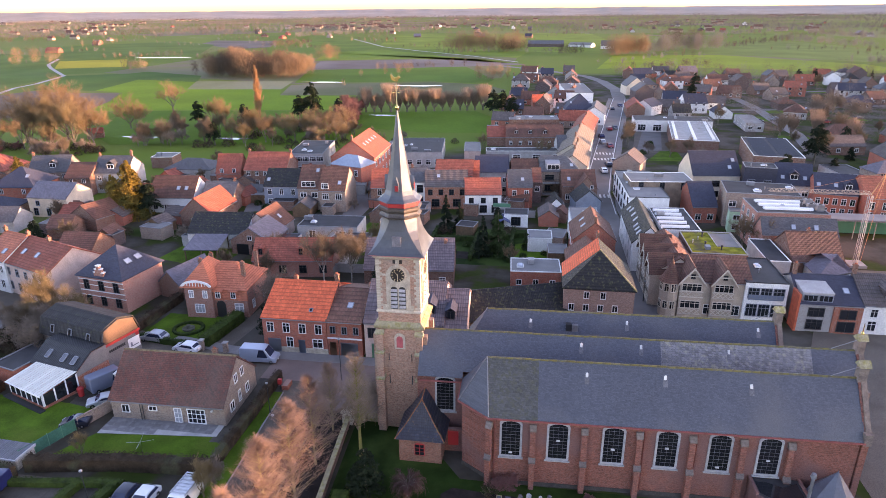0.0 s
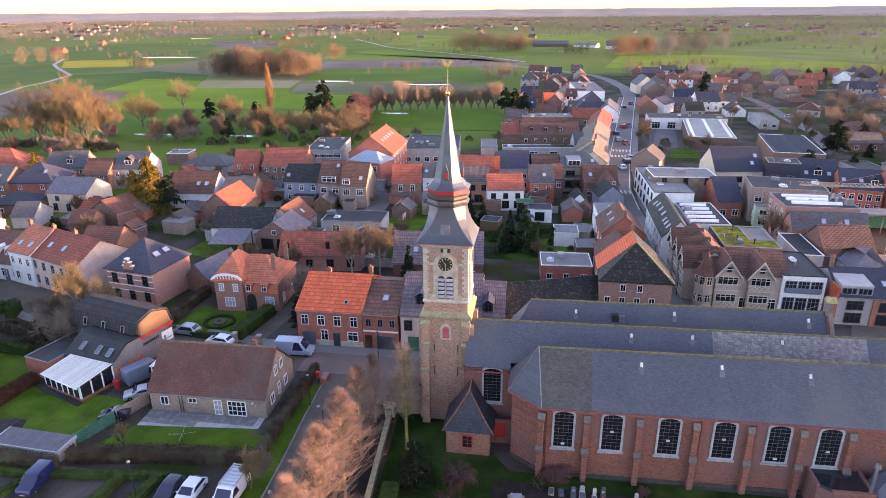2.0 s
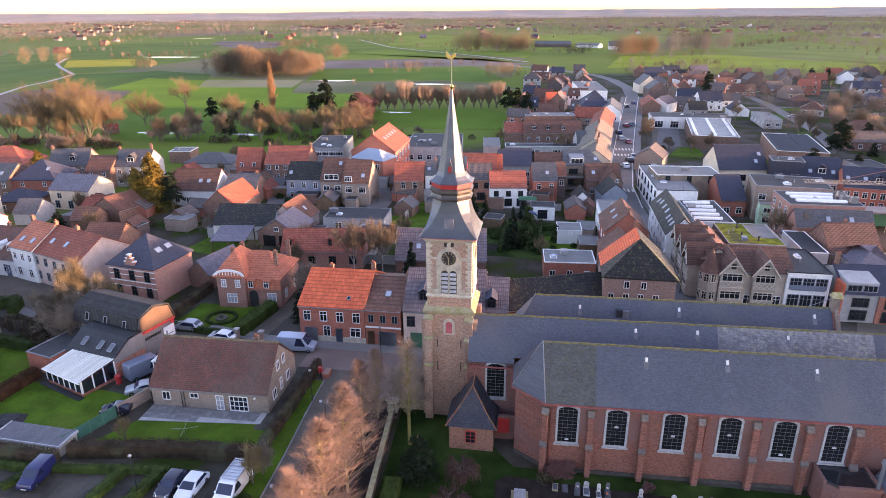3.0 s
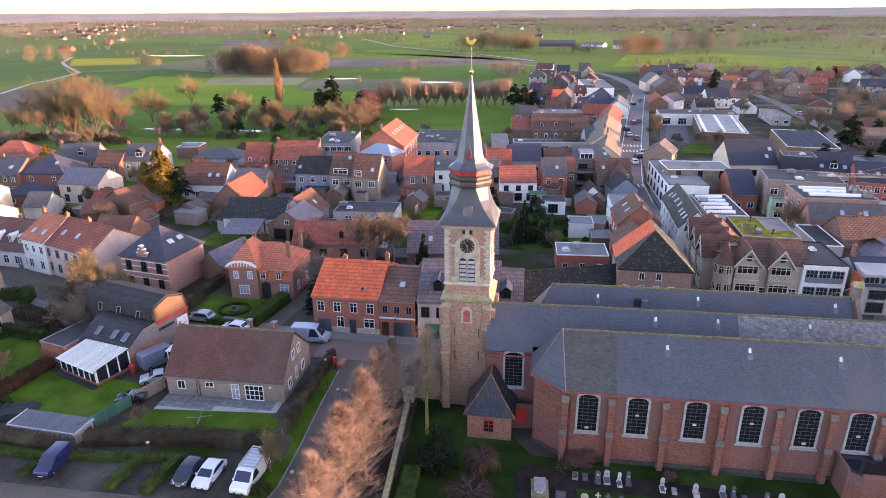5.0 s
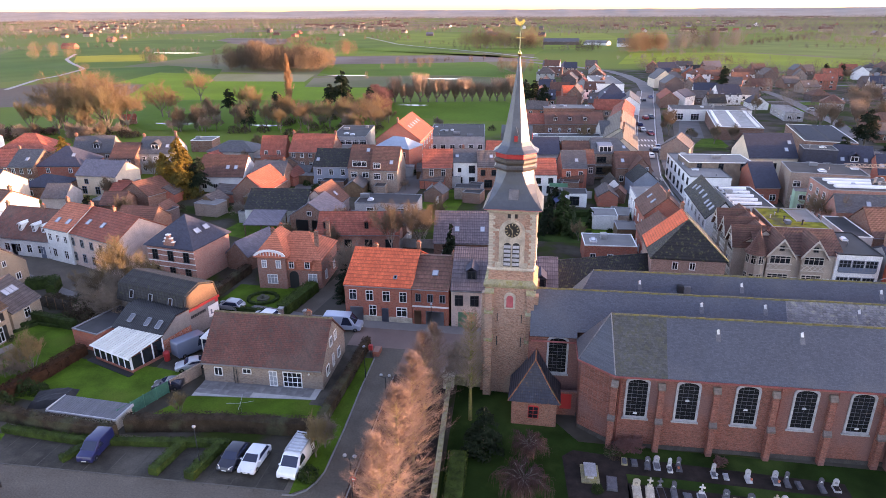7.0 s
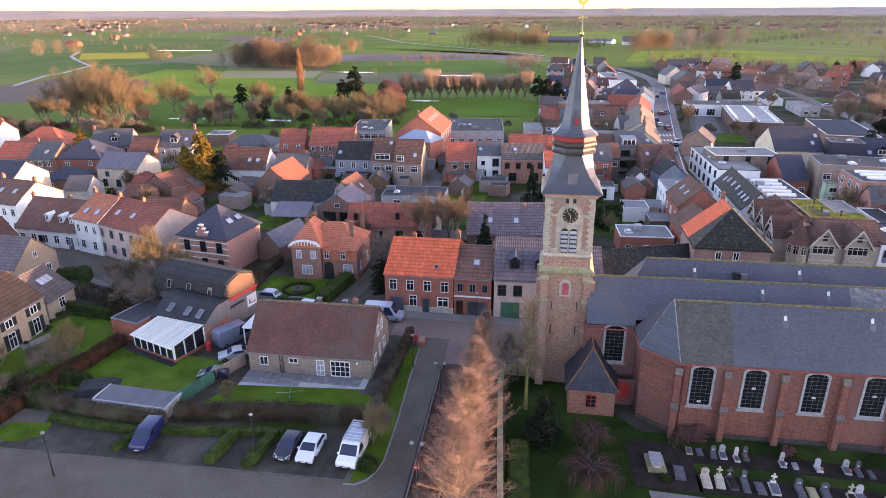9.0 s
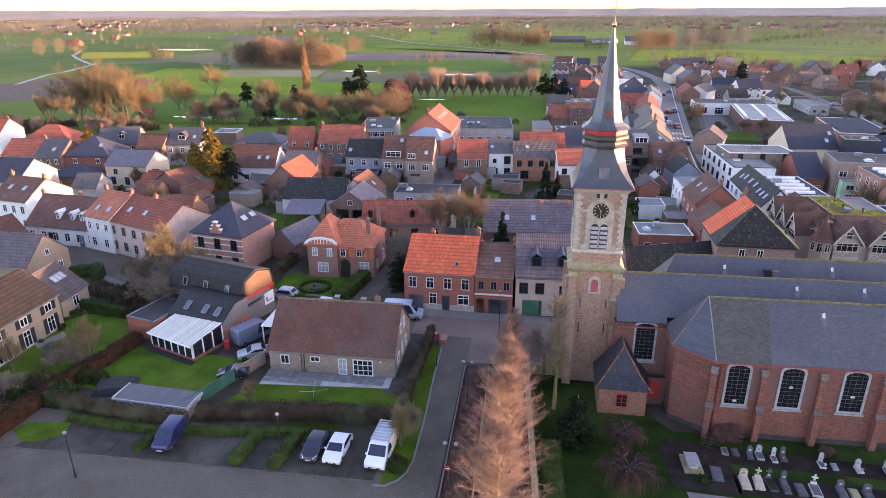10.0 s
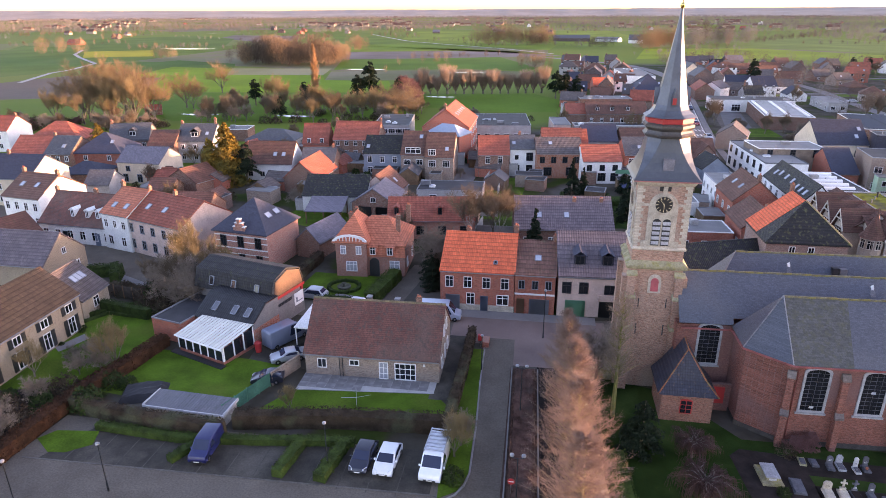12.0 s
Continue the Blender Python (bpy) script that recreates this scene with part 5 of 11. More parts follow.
def leaf_cloud(rng, n, where, size):
    """Small leaf plates at places given by where()."""
    V, F = [], []
    for _ in range(n):
        p, nrm = where()
        s = size * rng.uniform(0.6, 1.4)
        nrm = (nrm + Vector((rng.gauss(0, 0.6), rng.gauss(0, 0.6), rng.gauss(0, 0.6)))).normalized()
        u = nrm.orthogonal().normalized()
        w = nrm.cross(u)
        a = rng.uniform(0, 6.283)
        u, w = u * math.cos(a) + w * math.sin(a), w * math.cos(a) - u * math.sin(a)
        b = len(V)
        V += [p - u * s, p - w * s * 0.45, p + u * s, p + w * s * 0.45]
        F.append((b, b + 1, b + 2, b + 3))
    return V, F


def conifer_meshes(key, seed, height, radius, needles, n=2600, low=0.06, power=0.85, leaf=0.022):
    if key not in CACHE:
        rng = random.Random(seed)

        boughs = []
        for _ in range(max(60, n // 60)):
            h = 1 - rng.random() ** 0.62
            boughs.append((h, rng.uniform(0, 6.283), radius * max(0.03, 1 - h) ** power * rng.choice((0.7, 0.85, 0.95, 1.0, 1.15)) * (1 + 0.25 * noise.noise((h * 9, seed, 0)))))

        def where():
            h, a, r = rng.choice(boughs)
            f = rng.random() ** 0.55
            a += rng.gauss(0, 0.16)
            z = height * (low + (1 - low) * h) + r * (0.12 - 0.34 * f * f) + rng.gauss(0, 0.012) * height
            return Vector((r * f * math.cos(a), r * f * math.sin(a), max(0.1, z))), Vector((math.cos(a) * 0.5, math.sin(a) * 0.5, 0.9))
        V, F = leaf_cloud(rng, n, where, leaf * height + 0.04)
        CACHE[key] = (mesh_np("trunk", *sticks([(Vector((0, 0, 0)), Vector((0, 0, height * 0.97)), 0.03 * height, 0.02)], 6), BARK), mesh_np("crown", V, F, needles))
    return CACHE[key]


def bush_meshes(key, seed, height, radius, leaf, n=900, size=0.12):
    if key not in CACHE:
        rng = random.Random(seed)

        def where():
            d = Vector((rng.gauss(0, 1), rng.gauss(0, 1), abs(rng.gauss(0, 1)))).normalized()
            k = rng.uniform(0.72, 1.0) * (1 + 0.3 * noise.noise(d * 2.2 + Vector((seed, 0, 0))))
            return Vector((d.x * radius * k, d.y * radius * k, 0.1 + d.z * (height - 0.1) * k)), d
        V, F = leaf_cloud(rng, n, where, size)
        stems = [(Vector((0, 0, 0)), Vector((rng.gauss(0, 0.3) * radius, rng.gauss(0, 0.3) * radius, height * 0.7)), 0.05, 0.02) for _ in range(6)]
        CACHE[key] = (mesh_np("trunk", *sticks(stems, 4), BARK), mesh_np("crown", V, F, leaf))
    return CACHE[key]


def plant(pair, name, x, y, s=1.0, rot=None, label="", category="tree", group="", sz=None):
    ob = thing(name, x, y, 0, 0, label, category, group)
    r = (x * 37.7 + y * 91.3) % 360 if rot is None else rot
    m = pose(0, 0, 0, 0, 0, r) @ Matrix.Diagonal((s, s, sz or s, 1))
    put_mesh("trunk", pair[0], ob, m)
    put_mesh("crown", pair[1], ob, m)
    return ob


def far_wood(name, spots, seed, material, label, per, wisp, spread, category="trees"):
    """Far leafless trees as one mass: stems and a few limbs under crowns of thin upright twig wisps, more of them on a taller tree."""
    rng = random.Random(seed)
    V, F = [], []

    def blade(p, u, k):
        w = u.cross(Vector((rng.gauss(0, 1), rng.gauss(0, 1), rng.gauss(0, 1)))).normalized() * u.length * k
        o = len(V)
        V.extend((p - u, p - w * 0.8, p + u, p + w))
        F.append((o, o + 1, o + 2, o + 3))

    for x, y, hgt in spots:
        rad, mid = hgt * rng.uniform(0.7, 1.3) * spread, hgt * rng.uniform(0.48, 0.58)
        for _ in range(4):
            top = Vector((rng.gauss(0, 0.5) * rad, rng.gauss(0, 0.5) * rad, hgt * rng.uniform(0.6, 0.85)))
            blade(Vector((x, y, 0)) + top * 0.5, top * 0.5, 0.012)
        for _ in range(int(per * 1.35 * hgt * hgt / 100) + 8):
            d = Vector((rng.gauss(0, 1), rng.gauss(0, 1), rng.gauss(0, 1))).normalized() * rng.random() ** 0.4
            p = Vector((x + d.x * rad, y + d.y * rad, max(hgt * 0.08, mid + d.z * (hgt - mid))))
            blade(p, Vector((d.x * 0.7 + rng.gauss(0, 0.3), d.y * 0.7 + rng.gauss(0, 0.3), 1.0)).normalized() * wisp * rng.uniform(0.9, 1.9), rng.uniform(0.05, 0.11))
    return tagged(new(name, mesh_np(name, V, F, material)), label, category, "", "stuff")


def hedge(line, h, w, leaf, label, dens=34, size=0.1, name="hedge", category="hedge", group=""):
    """A clipped hedge along a line: an uneven body under a coat of small leaves."""
    rng = random.Random(int(abs(line[0][0] * 13 + line[0][1] * 7)) + 5)
    V, F = [], []
    for (ax, ay), (bx, by) in zip(line, line[1:]):
        a, b = Vector((ax, ay, 0)), Vector((bx, by, 0))
        ln = (b - a).length
        d = (b - a) / ln
        nn = Vector((-d.y, d.x, 0))
        n = max(2, int(ln / 0.5))
        base = len(V)
        ring = [(-1, 0.0), (-1, 0.5), (-0.92, 0.93), (0, 1.0), (0.92, 0.93), (1, 0.5), (1, 0.0)]
        for i in range(n + 1):
            p = a + d * (ln * i / n)
            for u, z in ring:
                k = 0.5 * noise.noise((p + nn * u * 2) * 0.9)
                V.append(p + nn * (u * w / 2 * (0.9 + 0.3 * k)) + Vector((0, 0, z * h * (0.94 + 0.16 * k))))
        m = len(ring)
        for i in range(n):
            for k in range(m - 1):
                q = base + i * m + k
                F.append((q, q + 1, q + m + 1, q + m))
        F.append(tuple(base + k for k in range(m)))
        F.append(tuple(base + n * m + k for k in reversed(range(m))))

        def where():
            t = rng.random()
            u, z = rng.choice(((-1, None), (1, None), (None, 1), (None, 1)))
            uu = u if u is not None else rng.uniform(-1, 1)
            zz = z if z is not None else rng.uniform(0.03, 1)
            return a + d * (ln * t) + nn * (uu * w / 2 * rng.uniform(0.94, 1.06)) + Vector((0, 0, zz * h * rng.uniform(0.95, 1.06))), nn * (u or 0) + Vector((0, 0, z or 0))
        lv, lf = leaf_cloud(rng, int(min(2600, ln * (h * 2 + w) * dens)), where, size)
        o = len(V)
        V += lv
        F += [tuple(o + i for i in f) for f in lf]
    return tagged(new(name, mesh_np(name, V, F, leaf)), label, category, group)


# ---- vehicles ----
# blue of the reflected sky is put into the glass colour
CAR_GLASS = plain("sky_blue_car_glass", (0.018, 0.026, 0.055), 0.06, spec=0.7)


def car(x, y, rot, paint, label, ln=4.1, w=1.75, h=1.48, kind="hatch", category="car", group="parked cars"):
    """A car with its nose towards local -y."""
    ob = thing("car" if kind != "van" else "van", x, y, 0.03, rot, label, category, group)
    hl, hw = ln / 2, w / 2
    if kind == "van":
        low, roof_z = 0.95, h
        prof = [(-hl + 0.05, 0.3), (-hl, 0.62), (-hl + 0.12, low - 0.02), (-hl + 0.75, low + 0.12), (-hl + 1.6, roof_z - 0.06), (-hl + 2.0, roof_z), (hl - 0.12, roof_z), (hl, roof_z - 0.2), (hl, 0.4), (hl - 0.06, 0.28)]
    elif kind == "sedan":
        low, roof_z = 0.88, h
        prof = [(-hl + 0.05, 0.28), (-hl, 0.55), (-hl + 0.1, 0.7), (-hl + 1.1, 0.92), (-hl + 1.75, roof_z - 0.05), (-hl + 2.1, roof_z), (hl - 1.3, roof_z - 0.02), (hl - 0.65, 1.0), (hl - 0.05, 0.92), (hl, 0.5), (hl - 0.05, 0.28)]
    else:
        low, roof_z = 0.92, h
        prof = [(-hl + 0.05, 0.28), (-hl, 0.5), (-hl + 0.14, 0.74), (-hl + 0.9, 0.97), (-hl + 1.75, roof_z - 0.07), (-hl + 2.15, roof_z), (hl - 0.75, roof_z - 0.07), (hl - 0.22, 1.0), (hl, 0.85), (hl, 0.45), (hl - 0.05, 0.28)]
    bm = bmesh.new()
    n = len(prof)
    cols = []
    for u, inset in ((-1.0, 0.06), (-0.93, 0.0), (0.93, 0.0), (1.0, 0.06)):
        col = []
        for py, pz in prof:
            tum = max(0.0, (pz - low)) / max(0.1, roof_z - low)
            xx = u * hw * (1 - (0.17 if kind != "van" else 0.08) * tum)
            k = 1 - inset * 0.35
            col.append(bm.verts.new((xx, py * k, 0.25 + (pz - 0.25) * (1 - inset * 0.5))))
        cols.append(col)
    for c0, c1 in zip(cols, cols[1:]):
        for i in range(n):
            j = (i + 1) % n
            bm.faces.new((c0[i], c1[i], c1[j], c0[j]))
    bm.faces.new(cols[0])
    bm.faces.new(cols[-1][::-1])
    bmesh.ops.recalc_face_normals(bm, faces=bm.faces)
    sharp = [e for e in bm.edges if len(e.link_faces) == 2 and e.calc_face_angle(0.0) > 0.3]
    bmesh.ops.bevel(bm, geom=sharp, offset=0.1, segments=3, profile=0.5, affect="EDGES", clamp_overlap=True)
    body = part("body", bm, paint, ob, smooth=True)
    # glass: windscreen, rear, sides
    k0, k1 = prof[3], prof[4]
    tum = lambda z: 1 - (0.17 if kind != "van" else 0.08) * max(0.0, z - low) / (roof_z - low)
    dy, dz = k1[0] - k0[0], k1[1] - k0[1]
    ln2 = math.hypot(dy, dz)
    off = Vector((0, -dz / ln2, dy / ln2)) * 0.02

    def pane_quad(nm, pts):
        b = bmesh.new()
        slab(b, pts, 0.015)
        part(nm, b, CAR_GLASS, body)
    a0, a1 = 0.08, 0.94
    y0, z0, y1, z1 = k0[0] + dy * a0, k0[1] + dz * a0, k0[0] + dy * a1, k0[1] + dz * a1
    pane_quad("windscreen", [Vector((-hw * 0.86 * tum(z0), y0, z0)) + off, Vector((hw * 0.86 * tum(z0), y0, z0)) + off, Vector((hw * 0.86 * tum(z1), y1, z1)) + off, Vector((-hw * 0.86 * tum(z1), y1, z1)) + off])
    ys = (k0[0] + 0.75, hl - (0.75 if kind != "van" else ln * 0.55))
    zl, zh = low + 0.08, roof_z - 0.14
    for s in (-1, 1):
        b = bmesh.new()
        solid(b, [(s * (hw * tum(zl) + 0.012), ys[0] - 0.35, zl), (s * (hw * tum(zl) + 0.012), ys[1] + 0.35, zl), (s * (hw * tum(zh) + 0.012), ys[1], zh), (s * (hw * tum(zh) + 0.012), ys[0] + 0.25, zh)], ((0, 1, 2, 3),))
        part("side_window", b, CAR_GLASS, body)
    if kind != "van":
        r0, r1 = prof[7], prof[6]
        off2 = Vector((0, 0.02, 0.012))
        p0, p1 = Vector((0, *r0)), Vector((0, *r1))
        q0, q1 = p0.lerp(p1, 0.15), p0.lerp(p1, 0.85)
        pane_quad("rear_window", [q0 + off2 + Vector((-hw * 0.75, 0, 0)), q0 + off2 + Vector((hw * 0.75, 0, 0)), q1 + off2 + Vector((hw * 0.68, 0, 0)), q1 + off2 + Vector((-hw * 0.68, 0, 0))])
    for s in (-1, 1):
        yy = -hl - 0.005
        sides = ((0, 1, 2, 3), (7, 6, 5, 4), (0, 4, 5, 1), (1, 5, 6, 2), (2, 6, 7, 3), (3, 7, 4, 0))
        b = bmesh.new()
        solid(b, [(s * hw * 0.52, yy, 0.6), (s * hw * 0.93, yy + 0.16, 0.64), (s * hw * 0.93, yy + 0.34, 0.84), (s * hw * 0.58, yy + 0.08, 0.76), (s * hw * 0.52, yy + 0.14, 0.58), (s * hw * 0.9, yy + 0.24, 0.62), (s * hw * 0.9, yy + 0.36, 0.78), (s * hw * 0.58, yy + 0.2, 0.72)], sides)
        part("headlight", b, HEADLAMP, body)
        yy = hl * 0.979
        b = bmesh.new()
        solid(b, [(s * hw * 0.62, yy + 0.012, 0.58), (s * hw * 0.9, yy - 0.02, 0.6), (s * hw * 0.9, yy - 0.03, 0.78), (s * hw * 0.66, yy + 0.012, 0.76), (s * hw * 0.62, yy - 0.12, 0.6), (s * hw * 0.9, yy - 0.2, 0.62), (s * hw * 0.9, yy - 0.2, 0.76), (s * hw * 0.66, yy - 0.12, 0.74)], sides)
        part("tail_light", b, TAILLAMP, body)
        b = bmesh.new()
        box(b, s * (hw + 0.1) - 0.08, s * (hw + 0.1) + 0.08, k0[0] + 0.3, k0[0] + 0.42, low + 0.02, low + 0.16)
        part("mirror", b, paint, body)
    b = bmesh.new()
    box(b, -hw * 0.55, hw * 0.55, -hl - 0.02, -hl + 0.1, 0.36, 0.5)
    part("grille", b, DARKP, body)
    b = bmesh.new()
    box(b, -0.26, 0.26, -hl - 0.035, -hl - 0.021, 0.4, 0.5)
    part("number_plate", b, WHITE, body)
    if "wheel" not in CACHE:
        b = bmesh.new()
        lathe(b, [(0.2, -0.1), (0.3, -0.1), (0.32, -0.06), (0.32, 0.06), (0.3, 0.1), (0.2, 0.1)], 16)
        CACHE["wheel"] = mesh_of("wheel", b, TYRE)
        b = bmesh.new()
        lathe(b, [(0.05, -0.105), (0.2, -0.095), (0.2, 0.095), (0.05, 0.105)], 10)
        CACHE["rim"] = mesh_of("rim", b, CHROME)
    for s in (-1, 1):
        for yy in (-hl + 0.78, hl - 0.75):
            wv = put_mesh("wheel", CACHE["wheel"], ob, pose(s * (hw - 0.1), yy, 0.32, 0, 90, 0))
            put_mesh("rim", CACHE["rim"], wv)
    return ob


def far_car(x, y, rot, paint, label="car standing on the street", w=1.8):
    car(x, y, rot, paint, label, 4.2, w, 1.48, "hatch", "car", "cars in the streets")


def lamp_post(x, y, h, label, double=False):
    ob = thing("street_lamp", x, y, 0, 0, label, "street lamp", "street lamps")
    bm = bmesh.new()
    cyl(bm, (0, 0, 0), (0, 0, 0.9), 0.1, 0.08, 8)
    cyl(bm, (0, 0, 0.9), (0, 0, h), 0.055, 0.045, 8)
    part("pole", bm, DARKP, ob)
    for sx in ((-0.45, 0.45) if double else (0,)):
        bm = bmesh.new()
        if double:
            cyl(bm, (0, 0, h - 0.1), (sx, 0, h), 0.025, 0.025, 6)
        cyl(bm, (sx, 0, h), (sx, 0, h + 0.12), 0.07, 0.12, 8)
        part("bracket", bm, DARKP, ob)
        bm = bmesh.new()
        lathe(bm, [(0.08, h + 0.1), (0.16, h + 0.15), (0.185, h + 0.24), (0.15, h + 0.31), (0.08, h + 0.35), (0.02, h + 0.36)], 12, 0, sx, 0)
        part("globe", bm, plain("pale_lamp_globe", (0.25, 0.265, 0.285), 0.3), ob, "pale frosted globe", True)
    return ob


# ---- streets and yards near the church ----
strip("street", [(-150, 58), (-113.8, 41.8), (-105.7, 38.2), (-83.6, 27.1), (-67.4, 20.6), (-54.2, 16.4), (-41.7, 14.0), (-29.8, 11.2), (-18, 10.2), (-6, 10.6), (0, 11.5)], 7.2, 0.02, ASPHALT, "grey asphalt village street", "road")
strip("pavement", [(-40, 16.8), (-30, 14.9), (-22, 14.3), (-4, 14.3)], 2.2, 0.06, PAVING, "pale concrete pavement in front of the brick houses", "pavement")
strip("pavement_row", [(-150, 53.4), (-113.8, 37.2), (-84, 22.8), (-68, 15.9)], 1.6, 0.05, PAVING, "narrow concrete pavement", "pavement")
flat_area("square", [(-22, 14.0), (-22, 6.5), (-17.6, 6.5), (-17.6, 2), (-3.4, 2), (-2.9, 14.0)], 0.035, SETTS, "brown paved square beside the tower", "road")
flat_area("path", [(-17.5, 8), (-17.1, -4.5), (-17.2, -15), (-18.8, -19.7), (-18.6, -22), (-13.4, -23.5), (-13.5, -17), (-13.9, -6), (-13.9, 3.5), (-14, 8)], 0.045, ASPHALT, "asphalt path beside the churchyard", "path")
flat_area("car_park", [(-57.4, -14.2), (-58.2, -24), (-58.2, -46), (-13, -46), (-13.4, -22), (-18.7, -19.6), (-19.5, -14.2)], 0.025, ASPHALT, "asphalt car park", "car park")
flat_area("parking_bays", [(-53.2, -15.4), (-55.5, -20.5), (-19.6, -19.6), (-19.6, -14.0)], 0.03, ASPHALT_DARK, "darker asphalt parking bays", "car park")
for i in range(13):
    bm = bmesh.new()
    x = -53.0 + i * 2.55
    box(bm, x - 0.05, x + 0.05, -20.2, -15.6, 0.028, 0.034)
    single("bay_line", bm, mat("worn_bay_line", (0.072, 0.063, 0.053), 0.9, 0.3, 1.0, 8.0, 0.0), "faded pale parking bay line", "marking", "bay lines", "structure")
bm = bmesh.new()
for i in range(38):
    x = -57 + i * 1.0
    box(bm, x, x + 0.97, -20.65 + 0.024 * i, -20.5 + 0.024 * i, 0.02, 0.07)
single("gutter_stones", bm, mat("worn_gutter_stone", (0.115, 0.104, 0.092), 0.9, 0.25, 0.5, 7.0, 0.2), "flush row of concrete gutter stones", "kerb", "", "structure")
flat_area("corner_grass", [(-57.6, -18.0), (-56.6, -16.6), (-52.5, -16.1), (-51.8, -18.0), (-53.6, -19.4), (-55.2, -19.6)], 0.06, LAWN, "rough grass in the corner of the car park", "grass", "structure", 0.05)
# green island with its kerb, and verges
flat_area("verge", [(-18.9, -20.0), (-17.4, -18.9), (-16.7, -16.6), (-16.9, -10), (-17.5, 5), (-18.7, 5), (-19.2, -10), (-19.4, -14)], 0.09, LAWN, "grass verge along the path", "grass", "structure", 0.1)
bm = bmesh.new()
line = [(-19.5, -20.2), (-18.4, -20.15), (-17.5, -19.4), (-16.9, -18.2), (-16.6, -16.6), (-16.75, -10), (-17.2, -2), (-17.4, 5)]
for (ax, ay), (bx, by) in zip(line, line[1:]):
    d = Vector((bx - ax, by - ay)).normalized()
    nn = Vector((-d.y, d.x)) * 0.08
    prism(bm, [(ax - nn.x, ay - nn.y), (bx - nn.x, by - nn.y), (bx + nn.x, by + nn.y), (ax + nn.x, ay + nn.y)], "z", 0.0, 0.13)
single("kerb", bm, mat("dull_concrete", (0.2, 0.19, 0.18), 0.9, 0.25, 0.5, 6.0, 0.2), "concrete kerb of the green island", "kerb", "", "structure")
flat_area("lawn", [(-36.6, -6.4), (-21.6, -5.0), (-19.6, -7.5), (-19.6, -10.2), (-39.6, -11.4)], 0.03, LAWN, "mown garden lawn behind the bungalow", "lawn")
flat_area("garden_lawn", [(-58.5, -0.5), (-44.0, -1.2), (-39.0, -2.0), (-38.6, -3.2), (-41.0, -9.9), (-52.2, -10.4), (-61, -9.5)], 0.03, LAWN, "garden lawn beside the conservatory", "lawn")
flat_area("lawn_west", [(-80, -6), (-66, 9), (-57, 4), (-58, -9), (-75, -13)], 0.03, LAWN, "lawn of the cream house garden", "lawn")
flat_area("garden_border", [(-58.4, -9.2), (-58.8, -27), (-78, -27), (-75, -13.2)], 0.028, SOIL, "dark planted border of the cream house garden", "bed")
flat_area("yard", [(-45, 8), (-36.5, 8), (-36.5, -2.5), (-44.2, -1.2)], 0.035, ASPHALT_DARK, "dark paved yard with parked vans", "yard")
flat_area("driveway", [(-22.0, 8), (-18.9, 8), (-19.6, -6.0), (-22.2, -6.0)], 0.04, ASPHALT_DARK, "dark asphalt driveway", "driveway")
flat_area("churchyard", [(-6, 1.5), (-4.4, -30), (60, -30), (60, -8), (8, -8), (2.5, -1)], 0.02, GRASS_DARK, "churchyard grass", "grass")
flat_area("hedge_bed", [(-14.1, 1.5), (-11.2, 1.5), (-10.6, -24), (-13.7, -24)], 0.05, MULCH, "reddish bed of low shrubs along the path", "bed")
flat_area("tree_bed", [(-11.2, 2.0), (-6.6, 2.0), (-5.0, -30), (-10.6, -30)], 0.04, SOIL, "dark soil under the row of trees", "bed")
flat_area("square_north", [(-3, 14), (-3, 6.5), (7, 12), (44, 12.5), (50, 30), (31, 42), (24, 15)], 0.03, ASPHALT, "street north of the church", "road")
flat_area("square_east", [(50.5, -14), (50.5, 14), (70, 60), (110, 60), (110, -14)], 0.03, ASPHALT, "paved square east of the church", "square")
# patio of separate blue stone slabs
pat = thing("patio", -29.2, -4.4, 0, 0, "blue-grey stone patio behind the bungalow", "patio", "", "structure")
bm = bmesh.new()
prism(bm, [(-7.3, -1.95), (7.4, -0.6), (7.4, 1.75), (-7.4, 1.75)], "z", 0.0, 0.07)
part("bed", bm, CONCRETE, pat)
bm = bmesh.new()
box(bm, -0.485, 0.485, -0.485, 0.485, 0.07, 0.095)
SLABM = mesh_of("slab", bm, PATIO)
for i in range(14):
    for j in range(3):
        x, y = -6.85 + i * 1.0, 1.2 - j * 1.0
        if y > -1.75 + (x + 7.3) * 0.09 + 0.3:
            put_mesh("slab", SLABM, pat, pose(x, y, random.uniform(-0.006, 0.006), 0, 0, random.choice((0, 90, 180))))

# ---- bungalow with brown tiled roof ----
bung = house(-29.1, 1.6, 1.2, 14.9, 9.2, 2.95, 7.1, BRICK_TAN, TILE_OLD, "tan brick bungalow with mottled brown tiled roof", over=0.35, cap=mat("mossy_ridge_tile", (0.16, 0.12, 0.07), 0.9, 0.35, 2.0, 9.0, 0.4, moss=(0.2, 0.17, 0.06), moss_amt=0.5), name="bungalow", category="bungalow", group="",
             chims=((0.8, 0.12, 1.15),))
for u, z, w, h in ((-5.55, 1.0, 1.05, 1.15), (-1.9, 1.5, 1.1, 0.7)):
    window(bung, pose(u, -4.63, z), w, h, WHITE, GLASS, 2, 1)
window(bung, pose(3.75, -4.63, 0.12), 2.35, 2.05, WHITE, GLASS, 4, 3)
window(bung, pose(1.35, -4.63, 0.1), 1.0, 2.05, WHITE, CURTAIN, 2, 3, "garden_door")
